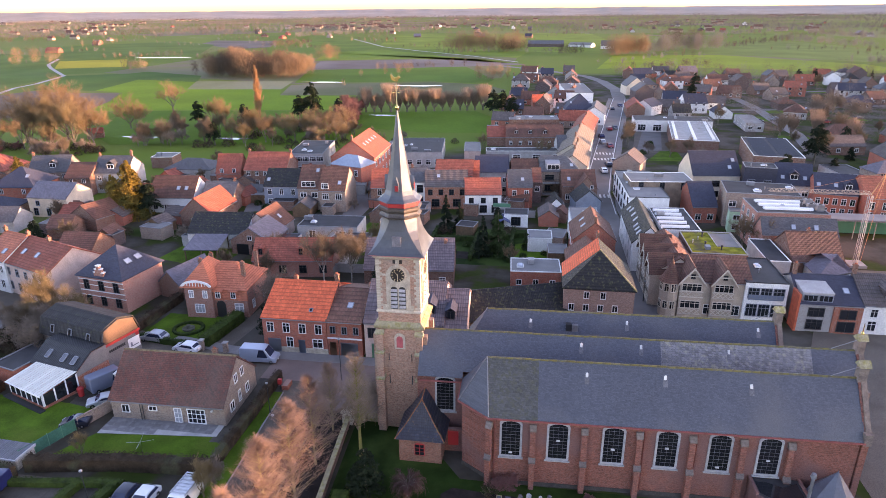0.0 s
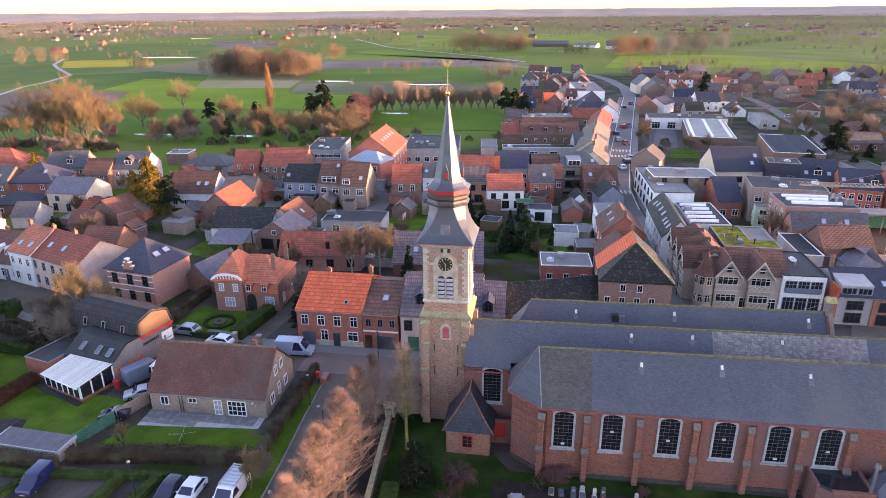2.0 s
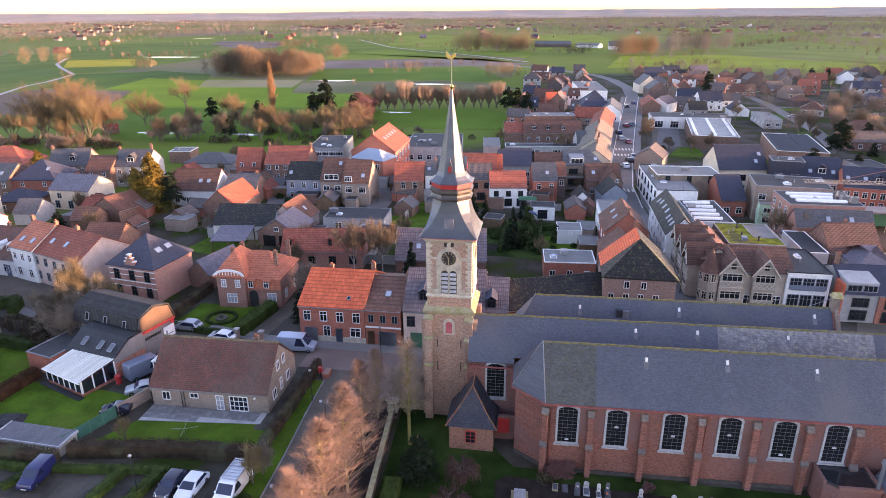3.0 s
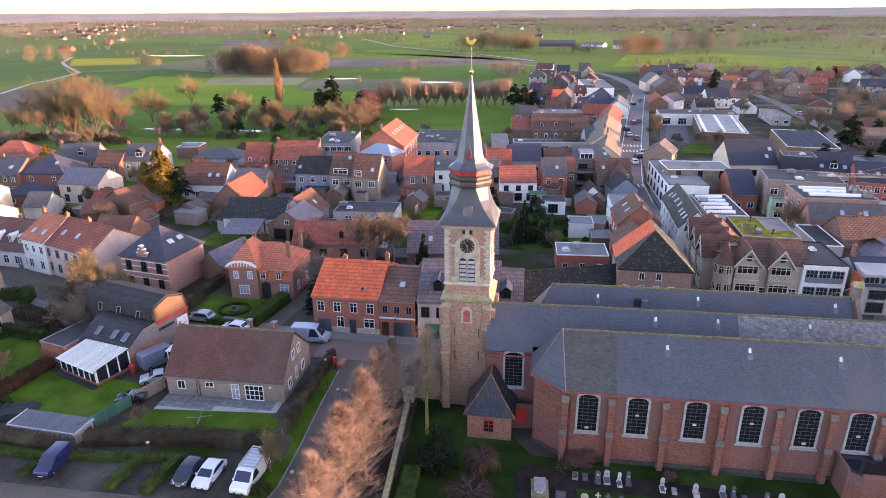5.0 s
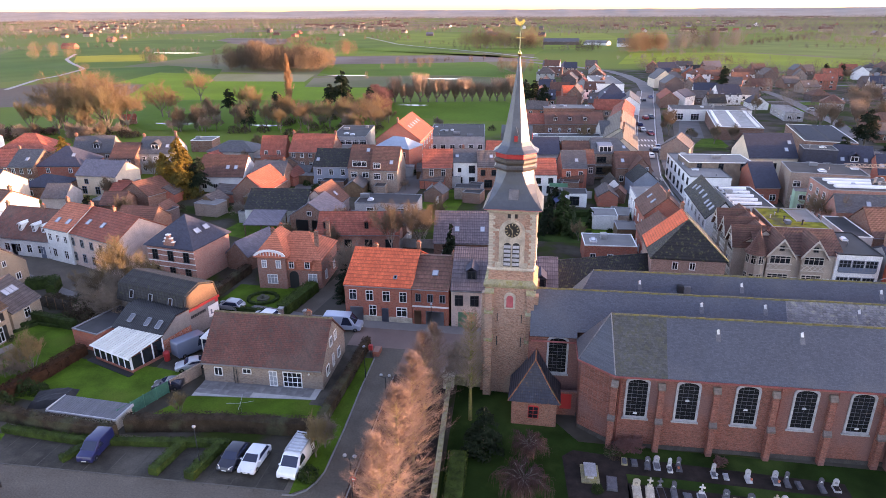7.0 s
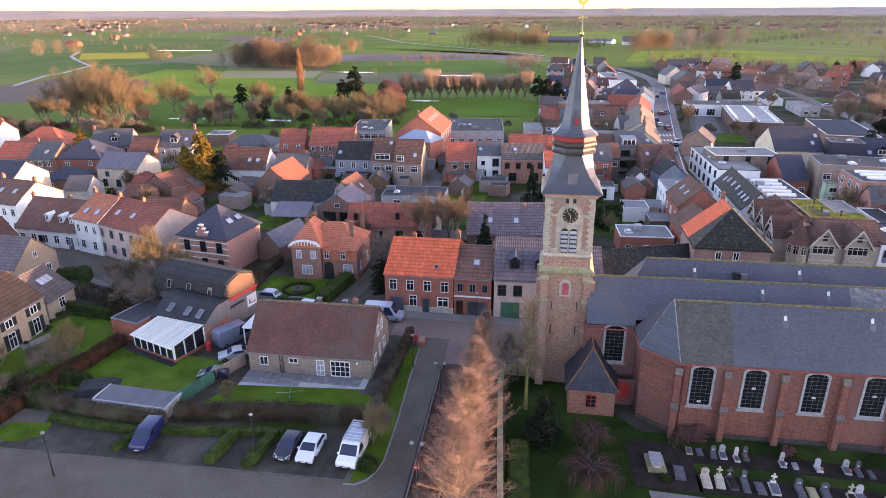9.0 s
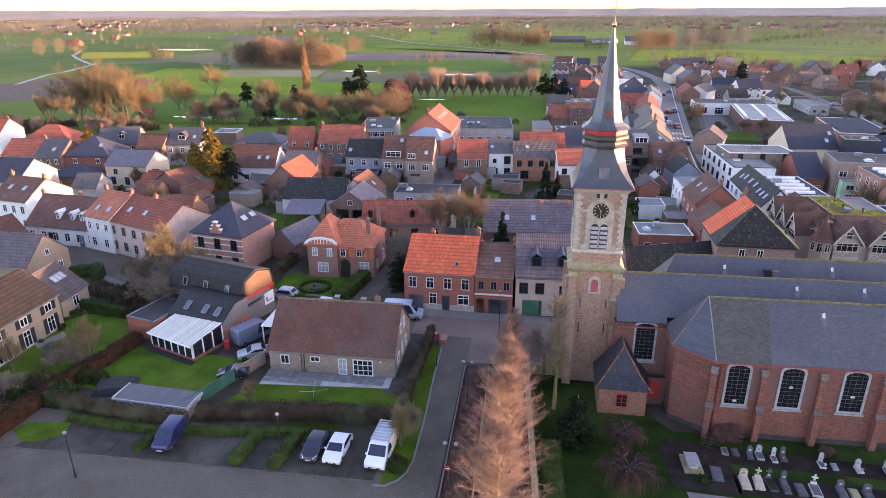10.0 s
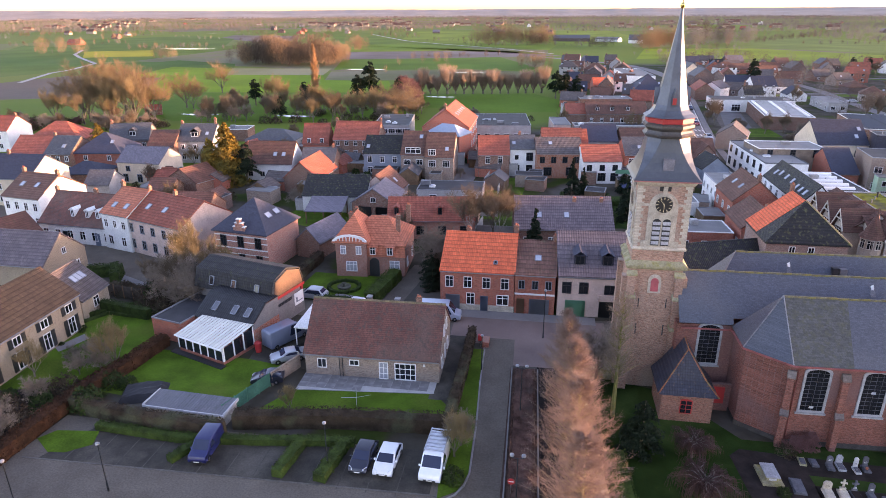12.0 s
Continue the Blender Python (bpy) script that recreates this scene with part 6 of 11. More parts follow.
for u, z, w, h in ((-2.6, 0.9, 1.1, 1.3), (-0.4, 0.9, 0.7, 1.6), (1.8, 0.9, 1.0, 1.3), (-0.9, 3.9, 0.9, 1.2), (0.9, 3.9, 0.9, 1.2)):
    window(bung, pose(7.48, u, z, 0, 0, 90), w, h, WHITE, GLASS, 2, 1)
bm = bmesh.new()
cyl(bm, (-3.2, -4.72, 0.1), (-3.2, -4.72, 2.8), 0.05, 0.05, 6)
cyl(bm, (-3.55, -4.72, 0.1), (-3.55, -4.72, 2.8), 0.05, 0.05, 6)
part("downpipe", bm, DARKP, bung)
bm = bmesh.new()
box(bm, 5.75, 5.95, -4.8, -4.6, 2.0, 2.2)
part("wall_lamp", bm, WHITE, bung)
# carport roof beside it
cp = thing("carport", -38.4, 5.5, 0, 0, "white flat carport canopy beside the bungalow", "carport")
bm = bmesh.new()
box(bm, -1.5, 1.6, -3.2, 3.2, 2.55, 2.7)
part("roof", bm, RENDER_WHITE, cp)
for sx, sy in ((-1.35, -3), (-1.35, 3), (1.45, -3), (1.45, 3)):
    bm = bmesh.new()
    box(bm, sx - 0.06, sx + 0.06, sy - 0.06, sy + 0.06, 0, 2.55)
    part("post", bm, WHITE, cp)
# garden wall and green net fence
gw = thing("garden_wall", -38.5, -3.8, 0, 0, "tan brick garden wall", "wall")
bm = bmesh.new()
prism(bm, [(0.7, 2.0), (0.9, 1.9), (-0.7, -2.2), (-0.9, -2.1)], "z", 0, 1.6)
part("wall", bm, BRICK_TAN, gw)
fen = thing("net_fence", -40.4, -9.0, 0, 0, "green windbreak net fence on posts", "fence")
pf = [Vector((-39.4, -6.2)), Vector((-41.6, -12.4))]
for i in range(5):
    p = pf[0].lerp(pf[1], i / 4) - Vector((-40.4, -9.0))
    bm = bmesh.new()
    cyl(bm, (p.x, p.y, 0), (p.x, p.y, 1.75), 0.04, 0.04, 6)
    part("post", bm, GREENP, fen)
    if i < 4:
        q = pf[0].lerp(pf[1], (i + 1) / 4) - Vector((-40.4, -9.0))
        bm = bmesh.new()
        solid(bm, [(p.x, p.y, 0.1), (q.x, q.y, 0.1), (q.x, q.y, 1.65), (p.x, p.y, 1.65), (p.x + 0.02, p.y + 0.01, 0.1), (q.x + 0.02, q.y + 0.01, 0.1), (q.x + 0.02, q.y + 0.01, 1.65), (p.x + 0.02, p.y + 0.01, 1.65)],
              ((0, 1, 2, 3), (7, 6, 5, 4), (0, 4, 5, 1), (3, 2, 6, 7)))
        part("net", bm, GREENNET, fen)

# ---- garden shed with ribbed roof ----
shed = thing("garden_shed", -45.0, -12.2, 0, -3, "low garden shed with grey ribbed sheet roof and white trim", "shed")
bm = bmesh.new()
box(bm, -4.2, 4.2, -1.25, 1.25, 0, 1.4)
part("wall", bm, mat("cream_boards", (0.5, 0.44, 0.38), 0.8, 0.1, 1.0, 8.0, 0.3, "plank", (0.15, 1.0)), shed)
n = 44
for i in range(n):
    bm = bmesh.new()
    a, b = -4.3 + 8.6 * i / n, -4.3 + 8.6 * (i + 0.55) / n
    slab(bm, [(a, -1.38, 1.5), (b, -1.38, 1.5), (b, 1.38, 1.62), (a, 1.38, 1.62)], 0.05)
    part("roof_rib", bm, SHEETMETAL, shed)
bm = bmesh.new()
slab(bm, [(-4.3, -1.38, 1.47), (4.3, -1.38, 1.47), (4.3, 1.38, 1.59), (-4.3, 1.38, 1.59)], 0.05)
part("roof", bm, SHEETMETAL, shed)
for a in ((-4.42, 4.42, -1.5, -1.39, 1.34, 1.55), (4.31, 4.42, -1.39, 1.4, 1.34, 1.66), (-4.42, -4.31, -1.39, 1.4, 1.34, 1.66)):
    bm = bmesh.new()
    box(bm, *a)
    part("fascia", bm, mat("dull_white_paint", (0.42, 0.43, 0.45), 0.6, 0.1), shed)
tar = thing("tarpaulin_stack", -52.0, -9.6, 0, 20, "low stack under a dark grey tarpaulin", "tarpaulin")
bm = bmesh.new()
n, m_ = 9, 7
grid = [[bm.verts.new((-2.3 + 4.6 * i / n, -1.7 + 3.4 * j / m_, 0.02 if i in (0, n) or j in (0, m_) else 0.85 + 0.22 * noise.noise((i * 0.7, j * 0.8, 4)) - 0.06 * abs(i - n / 2))) for j in range(m_ + 1)] for i in range(n + 1)]
for i in range(n):
    for j in range(m_):
        bm.faces.new((grid[i][j], grid[i + 1][j], grid[i + 1][j + 1], grid[i][j + 1]))
part("cover", bm, ROOFFELT, tar, smooth=False)

# ---- house with dark mansard roof, side extension and conservatory ----
mh = thing("mansard_house", -49.3, 11.0, 0, -15, "house with mossy dark mansard roof and red-trimmed side wall", "house")
bm = bmesh.new()
prism(bm, [(-3.1, 0), (3.1, 0), (3.1, 4.0), (2.5, 6.1), (0, 6.9), (-2.5, 6.1), (-3.1, 4.0)], "x", -6.2, 6.2)
part("wall", bm, mat("grey_painted_wall", (0.2, 0.185, 0.18), 0.85, 0.12, 0.8, 8.0, 0.1), mh)
bm = bmesh.new()
prism(bm, [(-3.4, 3.85), (-2.62, 6.2), (0, 7.05), (2.62, 6.2), (3.4, 3.85), (3.55, 3.9), (2.72, 6.32), (0, 7.22), (-2.72, 6.32), (-3.55, 3.9)], "x", -6.3, 6.15)
part("mansard_roof", bm, mat("mossy_black_tile", (0.032, 0.032, 0.034), 0.75, 0.3, 0.7, 6.0, 0.8, "tile", (0.28, 0.34), moss=(0.06, 0.065, 0.025), moss_amt=0.25), mh, "black tiles overgrown with moss")
bm = bmesh.new()
prism(bm, [(-3.05, 4.05), (3.05, 4.05), (2.5, 6.1), (0, 6.9), (-2.5, 6.1)], "x", 6.2, 6.26)
part("upper_gable", bm, mat("pale_orange_gable", (0.115, 0.07, 0.047), 0.85, 0.15, 0.7, 9.0, 0.15), mh, "pale orange upper gable")
bm = bmesh.new()
box(bm, 6.2, 6.38, -3.2, 3.2, 3.75, 4.08)
part("red_trim", bm, REDP, mh)
bm = bmesh.new()
box(bm, 6.21, 6.3, 1.0, 2.9, 1.4, 3.1)
sg = part("sign_board", bm, WHITE, mh, "white advertising board with grey bars")
bm = bmesh.new()
prism(bm, [(1.3, 1.8), (2.6, 1.8), (2.6, 1.95), (1.6, 1.95), (1.6, 2.5), (1.3, 2.5)], "x", 6.3, 6.32)
part("sign_bar", bm, GREYP, sg)
for i in range(9):
    bm = bmesh.new()
    box(bm, 6.21, 6.26, -2.2 + i * 0.31, -1.98 + i * 0.31, 2.6, 3.0)
    part("wall_sign_bar", bm, DARKP, mh)
bm = bmesh.new()
cyl(bm, (6.2, 2.7, 3.45), (6.32, 2.7, 3.45), 0.28, 0.28, 14)
part("round_sign", bm, REDP, mh)
for u in (-3.4, 0.2, 3.9):
    roof_window(mh, pose(u, -3.2, 5.1, 71), 0.65, 1.1, GLASS)
ext = thing("side_extension", -48.4, 5.1, 0, -15, "lower extension with dark tiled lean-to roof and skylights", "house")
bm = bmesh.new()
prism(bm, [(-2.6, 0), (2.5, 0), (2.5, 4.5), (0.3, 4.5), (-2.6, 2.6)], "x", -4.2, 4.4)
part("wall", bm, mat("orange_red_brick", (0.4, 0.11, 0.06), 0.85, 0.2, 0.5, 10.0, 0.3, "brick"), ext)
bm = bmesh.new()
prism(bm, [(-2.85, 2.55), (0.3, 4.62), (2.5, 4.62), (2.5, 4.75), (0.25, 4.78), (-2.95, 2.68)], "x", -4.3, 4.5)
part("roof", bm, mat("black_flat_tile", (0.022, 0.023, 0.026), 0.55, 0.25, 0.8, 7.0, 0.6, "tile", (0.3, 0.34)), ext)
bm = bmesh.new()
prism(bm, [(-2.6, 2.55), (0.3, 4.5), (2.5, 4.5), (2.5, 2.2), (-2.6, 2.2)], "x", 4.4, 4.46)
part("gable_cladding", bm, mat("grey_painted_wall", (0.2, 0.185, 0.18), 0.85), ext)
for u in (-2.0, 1.0, 3.0):
    roof_window(ext, pose(u, -1.35, 3.78, 33.5), 0.7, 1.2, mat("dim_roof_glass", (0.11, 0.12, 0.14), 0.2, 0.06, 0.8, 5.0, 0.0, spec=0.6))
house(-54.9, 6.0, -14, 4.6, 9.0, 2.5, 2.6, BRICK_RED, ROOFFELT, "low red brick annex with flat felt roof", "flat", cap=ZINC, name="annex", category="house", group="")
con = thing("conservatory", -49.0, 0.6, 0, -20, "white conservatory with ribbed translucent lean-to roof", "conservatory")
bm = bmesh.new()
box(bm, -3.65, 3.65, -2.4, 2.4, 0, 0.45)
part("base_wall", bm, BRICK_RED, con)
n = 16
for i in range(n):
    bm = bmesh.new()
    a, b = -3.85 + 7.7 * i / n, -3.85 + 7.7 * (i + 1) / n - 0.1
    slab(bm, [(a, -2.7, 2.2), (b, -2.7, 2.2), (b, 2.5, 3.05), (a, 2.5, 3.05)], 0.05)
    part("roof_panel", bm, WHITESHEET, con)
for i in range(7):
    bm = bmesh.new()
    x = -3.65 + 7.3 * i / 6
    box(bm, x - 0.09, x + 0.09, -2.46, -2.34, 0.45, 2.12)
    part("mullion", bm, WHITE, con)
    if i < 6:
        bm = bmesh.new()
        box(bm, x + 0.09, x + 7.3 / 6 - 0.09, -2.42, -2.38, 0.45, 2.02)
        part("pane", bm, GLASS, con)
for i in range(4):
    bm = bmesh.new()
    y = -2.3 + 4.6 * i / 3
    box(bm, 3.6, 3.72, y - 0.09, y + 0.09, 0.45, 2.15 + i * 0.24)
    part("mullion", bm, WHITE, con)
    if i < 3:
        bm = bmesh.new()
        box(bm, 3.64, 3.68, y + 0.09, y + 1.44, 0.45, 2.1 + i * 0.24)
        part("pane", bm, GLASS, con)
bm = bmesh.new()
box(bm, -3.9, 3.9, -2.8, -2.68, 2.03, 2.19)
part("gutter", bm, WHITE, con)
bm = bmesh.new()
box(bm, -4.3, 4.1, -3.3, -2.5, 0.0, 0.12)
part("plinth_step", bm, DARKP, con)

# ---- hedges ----
hedge([(-57.4, -13.2), (-49, -14.6), (-40.2, -15.0)], 1.7, 1.1, HEDGE_B, "brown winter hedge behind the car park")
hedge([(-40.0, -13.2), (-30, -11.6), (-19.6, -10.9)], 1.7, 1.5, HEDGE_B, "broad brown-green clipped hedge", 30)
hedge([(-19.2, 8.2), (-19.2, -1), (-19.4, -10.0)], 1.5, 1.0, HEDGE_B, "brown hedge along the driveway")
hedge([(-53.0, -15.6), (-44, -16.2), (-36.4, -15.4), (-30.6, -14.6), (-27.6, -14.3)], 0.75, 0.9, HEDGE_L, "low green hedge at the head of the parking bays")
hedge([(-32.4, -14.9), (-33.0, -19.6)], 0.9, 1.1, HEDGE_L, "low clipped green hedge between parking bays", group="bay hedges")
hedge([(-28.4, -14.5), (-29.2, -19.6)], 0.9, 1.2, HEDGE_L, "low clipped green hedge between parking bays", group="bay hedges")
hedge([(-41.9, -16.2), (-43.3, -19.2)], 0.7, 0.9, HEDGE_L, "short green hedge between parking bays", group="bay hedges")
hedge([(-58.6, -27), (-58.6, -21.2), (-58.3, -15.0), (-57.8, -10.2), (-56.6, -5.3), (-55.8, 0.6)], 1.5, 1.5, HEDGE_R, "rusty brown garden hedge", 46, 0.13)
hedge([(-70.5, 5.5), (-66.0, 10.2), (-57.5, 5.4)], 0.6, 0.5, HEDGE_G, "low green box edging round the lawn")
hedge([(-72, 13.8), (-65.5, 12.6), (-59.5, 9.8)], 1.6, 1.2, HEDGE_B, "dense brown hedge by the street")
hedge([(-79, 17.8), (-75, 19.6), (-73.6, 16.4)], 1.9, 1.4, HEDGE_G, "dark green clipped hedge", size=0.12)
hedge([(-46.2, 16.2), (-40.5, 15.2), (-34.6, 14.6)], 1.0, 0.8, HEDGE_G, "low scalloped green front hedge")
hedge([(-34.2, 15.2), (-32.6, 24.2)], 1.8, 2.0, HEDGE_L, "broad clipped green hedge beside the villa")
hedge([(-47.6, 16.5), (-46.5, 30)], 1.6, 1.4, HEDGE_B, "brown hedge beside the villa garden")
hedge([(-4.0, -12.2), (-3.4, -24)], 0.8, 1.9, HEDGE_L, "broad low green hedge in the churchyard")
flat_area("villa_lawn", [(-46, 17), (-34.8, 15.5), (-33.4, 24.5), (-45.5, 25)], 0.03, LAWN, "villa front lawn", "lawn")
flat_area("villa_drive", [(-33.2, 13), (-30.4, 13), (-28, 30), (-31, 30)], 0.03, ASPHALT, "grey asphalt drive beside the villa", "driveway")
ringhedge = [(-39.4 + 2.3 * math.cos(a * 0.5236), 20.0 + 2.1 * math.sin(a * 0.5236)) for a in range(13)]
hedge(ringhedge, 0.45, 0.5, HEDGE_G, "round low box hedge on the villa lawn", 60, 0.07)

# ---- churchyard wall, tomb row ----
cw = thing("churchyard_wall", -5.8, -9, 0, 0, "long low stone-capped churchyard wall", "wall")
bm = bmesh.new()
prism(bm, [(-1.15, 8.6), (-0.8, 8.6), (0.95, -14.0), (0.6, -14.0)], "z", 0, 1.15)
part("wall", bm, BRICK_BROWN, cw)
bm = bmesh.new()
prism(bm, [(-1.25, 8.7), (-0.7, 8.7), (1.05, -14.0), (0.5, -14.0)], "z", 1.15, 1.27)
part("coping", bm, STONE_MOSS, cw, "mossy pale stone coping")
bm = bmesh.new()
box(bm, -1.7, -0.5, 8.5, 9.6, 0, 1.7)
box(bm, -1.85, -0.35, 8.35, 9.75, 1.7, 1.85)
part("pier", bm, STONE, cw)
bm = bmesh.new()
box(bm, -1.0, 3.2, 9.6, 9.95, 0, 1.2)
box(bm, -1.0, 3.2, 9.5, 10.05, 1.2, 1.3)
part("return_wall", bm, STONE_MOSS, cw)
flat_area("grave_soil", [(6.3, -10.6), (7.4, -9.5), (11.5, -9.8), (32.6, -10.6), (32.6, -12.6), (12.4, -12.3), (12.6, -16.4), (6.8, -16.4)], 0.05, SOIL, "dark soil of the grave plots", "soil")
flat_area("grave_soil_row", [(12.4, -13.6), (48, -14.2), (48, -17.2), (12.3, -16.2)], 0.05, SOIL, "dark soil of the grave plots", "soil")
flat_area("churchyard_path", [(7.8, -16.7), (48, -18.2), (48, -20.4), (8.0, -18.6)], 0.05, PAVING, "pale concrete churchyard path", "path")


def grave(x, y, rot, style, stone, slab_m, w=0.85, ln=1.9):
    ob = thing("gravestone", x, y, 0.05, rot, {"arch": "gravestone with rounded top and low slab", "plain": "upright gravestone with flat slab", "cross": "gravestone bearing a cross", "flat": "low flat grave slab with kerb"}[style], "gravestone", "graves in the churchyard")
    bm = bmesh.new()
    box(bm, -w / 2, w / 2, -ln / 2, ln / 2, 0, 0.16)
    part("kerb", bm, stone, ob)
    bm = bmesh.new()
    box(bm, -w / 2 + 0.08, w / 2 - 0.08, -ln / 2 + 0.08, ln / 2 - 0.2, 0.16, 0.24)
    part("slab", bm, slab_m, ob)
    y1 = ln / 2 - 0.16
    if style == "flat":
        return
    bm = bmesh.new()
    if style == "arch":
        prism(bm, arch_outline(w * 0.72, 0.16, 1.15, w * 0.36, 8), "y", y1, y1 + 0.13)
    elif style == "plain":
        prism(bm, [(-w * 0.42, 0.16), (w * 0.42, 0.16), (w * 0.42, 0.8), (w * 0.2, 0.98), (-w * 0.2, 0.98), (-w * 0.42, 0.8)], "y", y1, y1 + 0.13)
    else:
        box(bm, -w * 0.3, w * 0.3, y1 - 0.02, y1 + 0.15, 0.16, 0.45)
        prism(bm, [(-0.07, 0.45), (0.07, 0.45), (0.07, 0.85), (0.26, 0.85), (0.26, 0.99), (0.07, 0.99), (0.07, 1.25), (-0.07, 1.25), (-0.07, 0.99), (-0.26, 0.99), (-0.26, 0.85), (-0.07, 0.85)], "y", y1, y1 + 0.1)
    head = part("headstone", bm, stone, ob)
    bm = bmesh.new()
    box(bm, -w * 0.2, w * 0.2, y1 - 0.012, y1 - 0.002, 0.5, 0.53)
    box(bm, -w * 0.16, w * 0.16, y1 - 0.012, y1 - 0.002, 0.6, 0.63)
    part("inscription_bar", bm, DARKP if stone is not GRANITE_DARK else WHITE, head)
    if rg.random() < 0.5:
        bm = bmesh.new()
        lathe(bm, [(0.09, 0.24), (0.12, 0.4), (0.1, 0.44)], 8, 0, rg.uniform(-0.2, 0.2), -ln * 0.25)
        part("flower_pot", bm, rg.choice((MARBLE, TILE_PINK, GRANITE_DARK)), ob)


rg = random.Random(11)
stones = [GRANITE_DARK, GRANITE_DARK, GRANITE_LIGHT, MARBLE, STONE_GREY, STONE, GRANITE_LIGHT, STONE_MOSS]
for row_y, x0, x1, step, ln, ww in ((-10.7, 12.4, 31.8, 1.05, 1.0, 0.55), (-14.6, 13.2, 46, 1.02, 1.65, 0.72), (-21.0, 9, 46, 1.3, 1.8, 0.8)):
    x = x0
    while x < x1:
        if rg.random() > 0.14:
            st = rg.choice(stones)
            grave(x + rg.uniform(-0.12, 0.12), row_y - 0.05 * (x - 12) + rg.uniform(-0.18, 0.18), rg.uniform(-5, 5), rg.choice(("arch", "plain", "plain", "cross", "flat", "arch")), st, rg.choice((st, GRANITE_DARK, SOIL, GRANITE_DARK)), ww * rg.uniform(0.85, 1.15), ln * rg.uniform(0.85, 1.1))
        x += step * rg.uniform(0.85, 1.25)
grave(10.9, -14.0, -3, "flat", GRANITE_DARK, GRANITE_DARK, 1.0, 1.9)
tomb = thing("chest_tomb", 8.9, -13.0, 0.05, 2, "raised grey stone chest tomb on a stepped plinth", "tomb")
for nm, w, l, z0, z1, m_ in (("plinth", 1.7, 2.5, 0, 0.2, STONE_MOSS), ("chest", 0.95, 1.7, 0.2, 0.6, STONE_MOSS), ("lid", 1.15, 1.9, 0.6, 0.7, STONE_GREY)):
    bm = bmesh.new()
    box(bm, -w / 2, w / 2, -l / 2, l / 2, z0, z1)
    part(nm, bm, m_, tomb)
bm = bmesh.new()
box(bm, -0.3, 0.3, -0.862, -0.852, 0.3, 0.5)
part("inscription_plate", bm, MARBLE, tomb)

# ---- parked vehicles ----
P_BLUE = plain("dark_blue_car_paint", (0.012, 0.018, 0.085), 0.3, coat=0.3)
P_BLACK = plain("black_blue_car_paint", (0.014, 0.016, 0.03), 0.3, coat=0.6)
P_WHITE = plain("white_car_paint", (0.75, 0.78, 0.82), 0.3, coat=0.6)
P_SILVER = plain("silver_car_paint", (0.42, 0.44, 0.47), 0.3, 0.4, coat=0.5)
P_LIGHT = plain("light_blue_car_paint", (0.4, 0.48, 0.6), 0.3, 0.2, coat=0.5)
P_VAN = plain("blue_grey_van_paint", (0.13, 0.165, 0.235), 0.35, coat=0.4)
P_RED = plain("red_car_paint", (0.3, 0.02, 0.02), 0.3, coat=0.6)
car(-40.7, -17.3, 3, P_BLUE, "dark blue panel van-like car in a parking bay", 4.0, 1.68, 1.78, "van")
car(-26.1, -16.4, -2, P_BLACK, "black-blue hatchback in a parking bay", 4.0, 1.7, 1.5)
car(-23.9, -16.4, -2, P_WHITE, "white hatchback in a parking bay", 4.0, 1.74, 1.48)
van = car(-19.7, -16.0, -3, P_WHITE, "white van with ladder roof rack", 5.0, 1.95, 1.95, "van", "van")
for i in range(7):
    bm = bmesh.new()
    y = -0.5 + i * 0.48
    box(bm, -0.85, 0.85, y, y + 0.16, 2.03, 2.09)
    part("rack_bar", bm, CHROME, van)
for sx in (-0.85, 0.85):
    bm = bmesh.new()
    box(bm, sx - 0.04, sx + 0.04, -0.6, 2.6, 1.95, 2.1)
    part("rack_rail", bm, CHROME, van)
car(-41.6, 3.6, 150, P_VAN, "blue-grey delivery van in the yard", 5.6, 2.0, 2.4, "van", "van")
car(-39.6, -0.6, -60, P_SILVER, "silver cabriolet with dark hood in the yard", 4.1, 1.72, 1.35, "sedan")
car(-40.0, -5.4, -75, P_BLACK, "small dark car parked on the lawn edge", 3.5, 1.6, 1.4, "hatch")
car(-42.8, 16.0, -94, P_SILVER, "silver crossover parked on the street", 4.3, 1.8, 1.6)
car(-36.0, 13.6, -98, P_WHITE, "white car parked on the street", 4.2, 1.75, 1.48)
car(-23.9, 12.5, 92, P_LIGHT, "pale grey delivery van at the kerb", 5.4, 2.0, 2.35, "van", "van")
car(-33.0, -39, 5, P_WHITE, "white car in the car park", 4.2, 1.75, 1.48)

# ---- lamps, letter box, posts ----
lamp_post(-29.0, -17.8, 4.6, "dark street lamp with pale globe in the car park")
lamp_post(-46.4, -23.3, 4.6, "dark street lamp with pale globe in the car park")
lamp_post(-52.4, -26.4, 4.6, "dark street lamp with pale globe in the car park")
lamp_post(-12.65, -7.3, 5.4, "dark twin-globe lamp beside the path", True)
lamp_post(-12.4, -20.9, 5.7, "dark twin-globe lamp beside the path", True)
lamp_post(-10.6, 9.0, 6.2, "tall grey street lamp by the tower")
lamp_post(33.7, 40.3, 3.6, "dark street lamp with pale globe in the lane")
lamp_post(-17.3, 0.45, 4.2, "dark street lamp beside the hedge")
lb = thing("letter_box", -18.0, 5.6, 0, 0, "red letter box on a dark post by the hedge", "letter box")
bm = bmesh.new()
box(bm, -0.05, 0.05, -0.05, 0.05, 0, 1.0)
part("post", bm, DARKP, lb)
bm = bmesh.new()
box(bm, -0.25, 0.25, -0.2, 0.2, 1.0, 1.7)
part("box", bm, REDP, lb)
tr = thing("planter_trough", -17.4, 6.4, 0, 0, "brown brick planter by the street", "planter")
bm = bmesh.new()
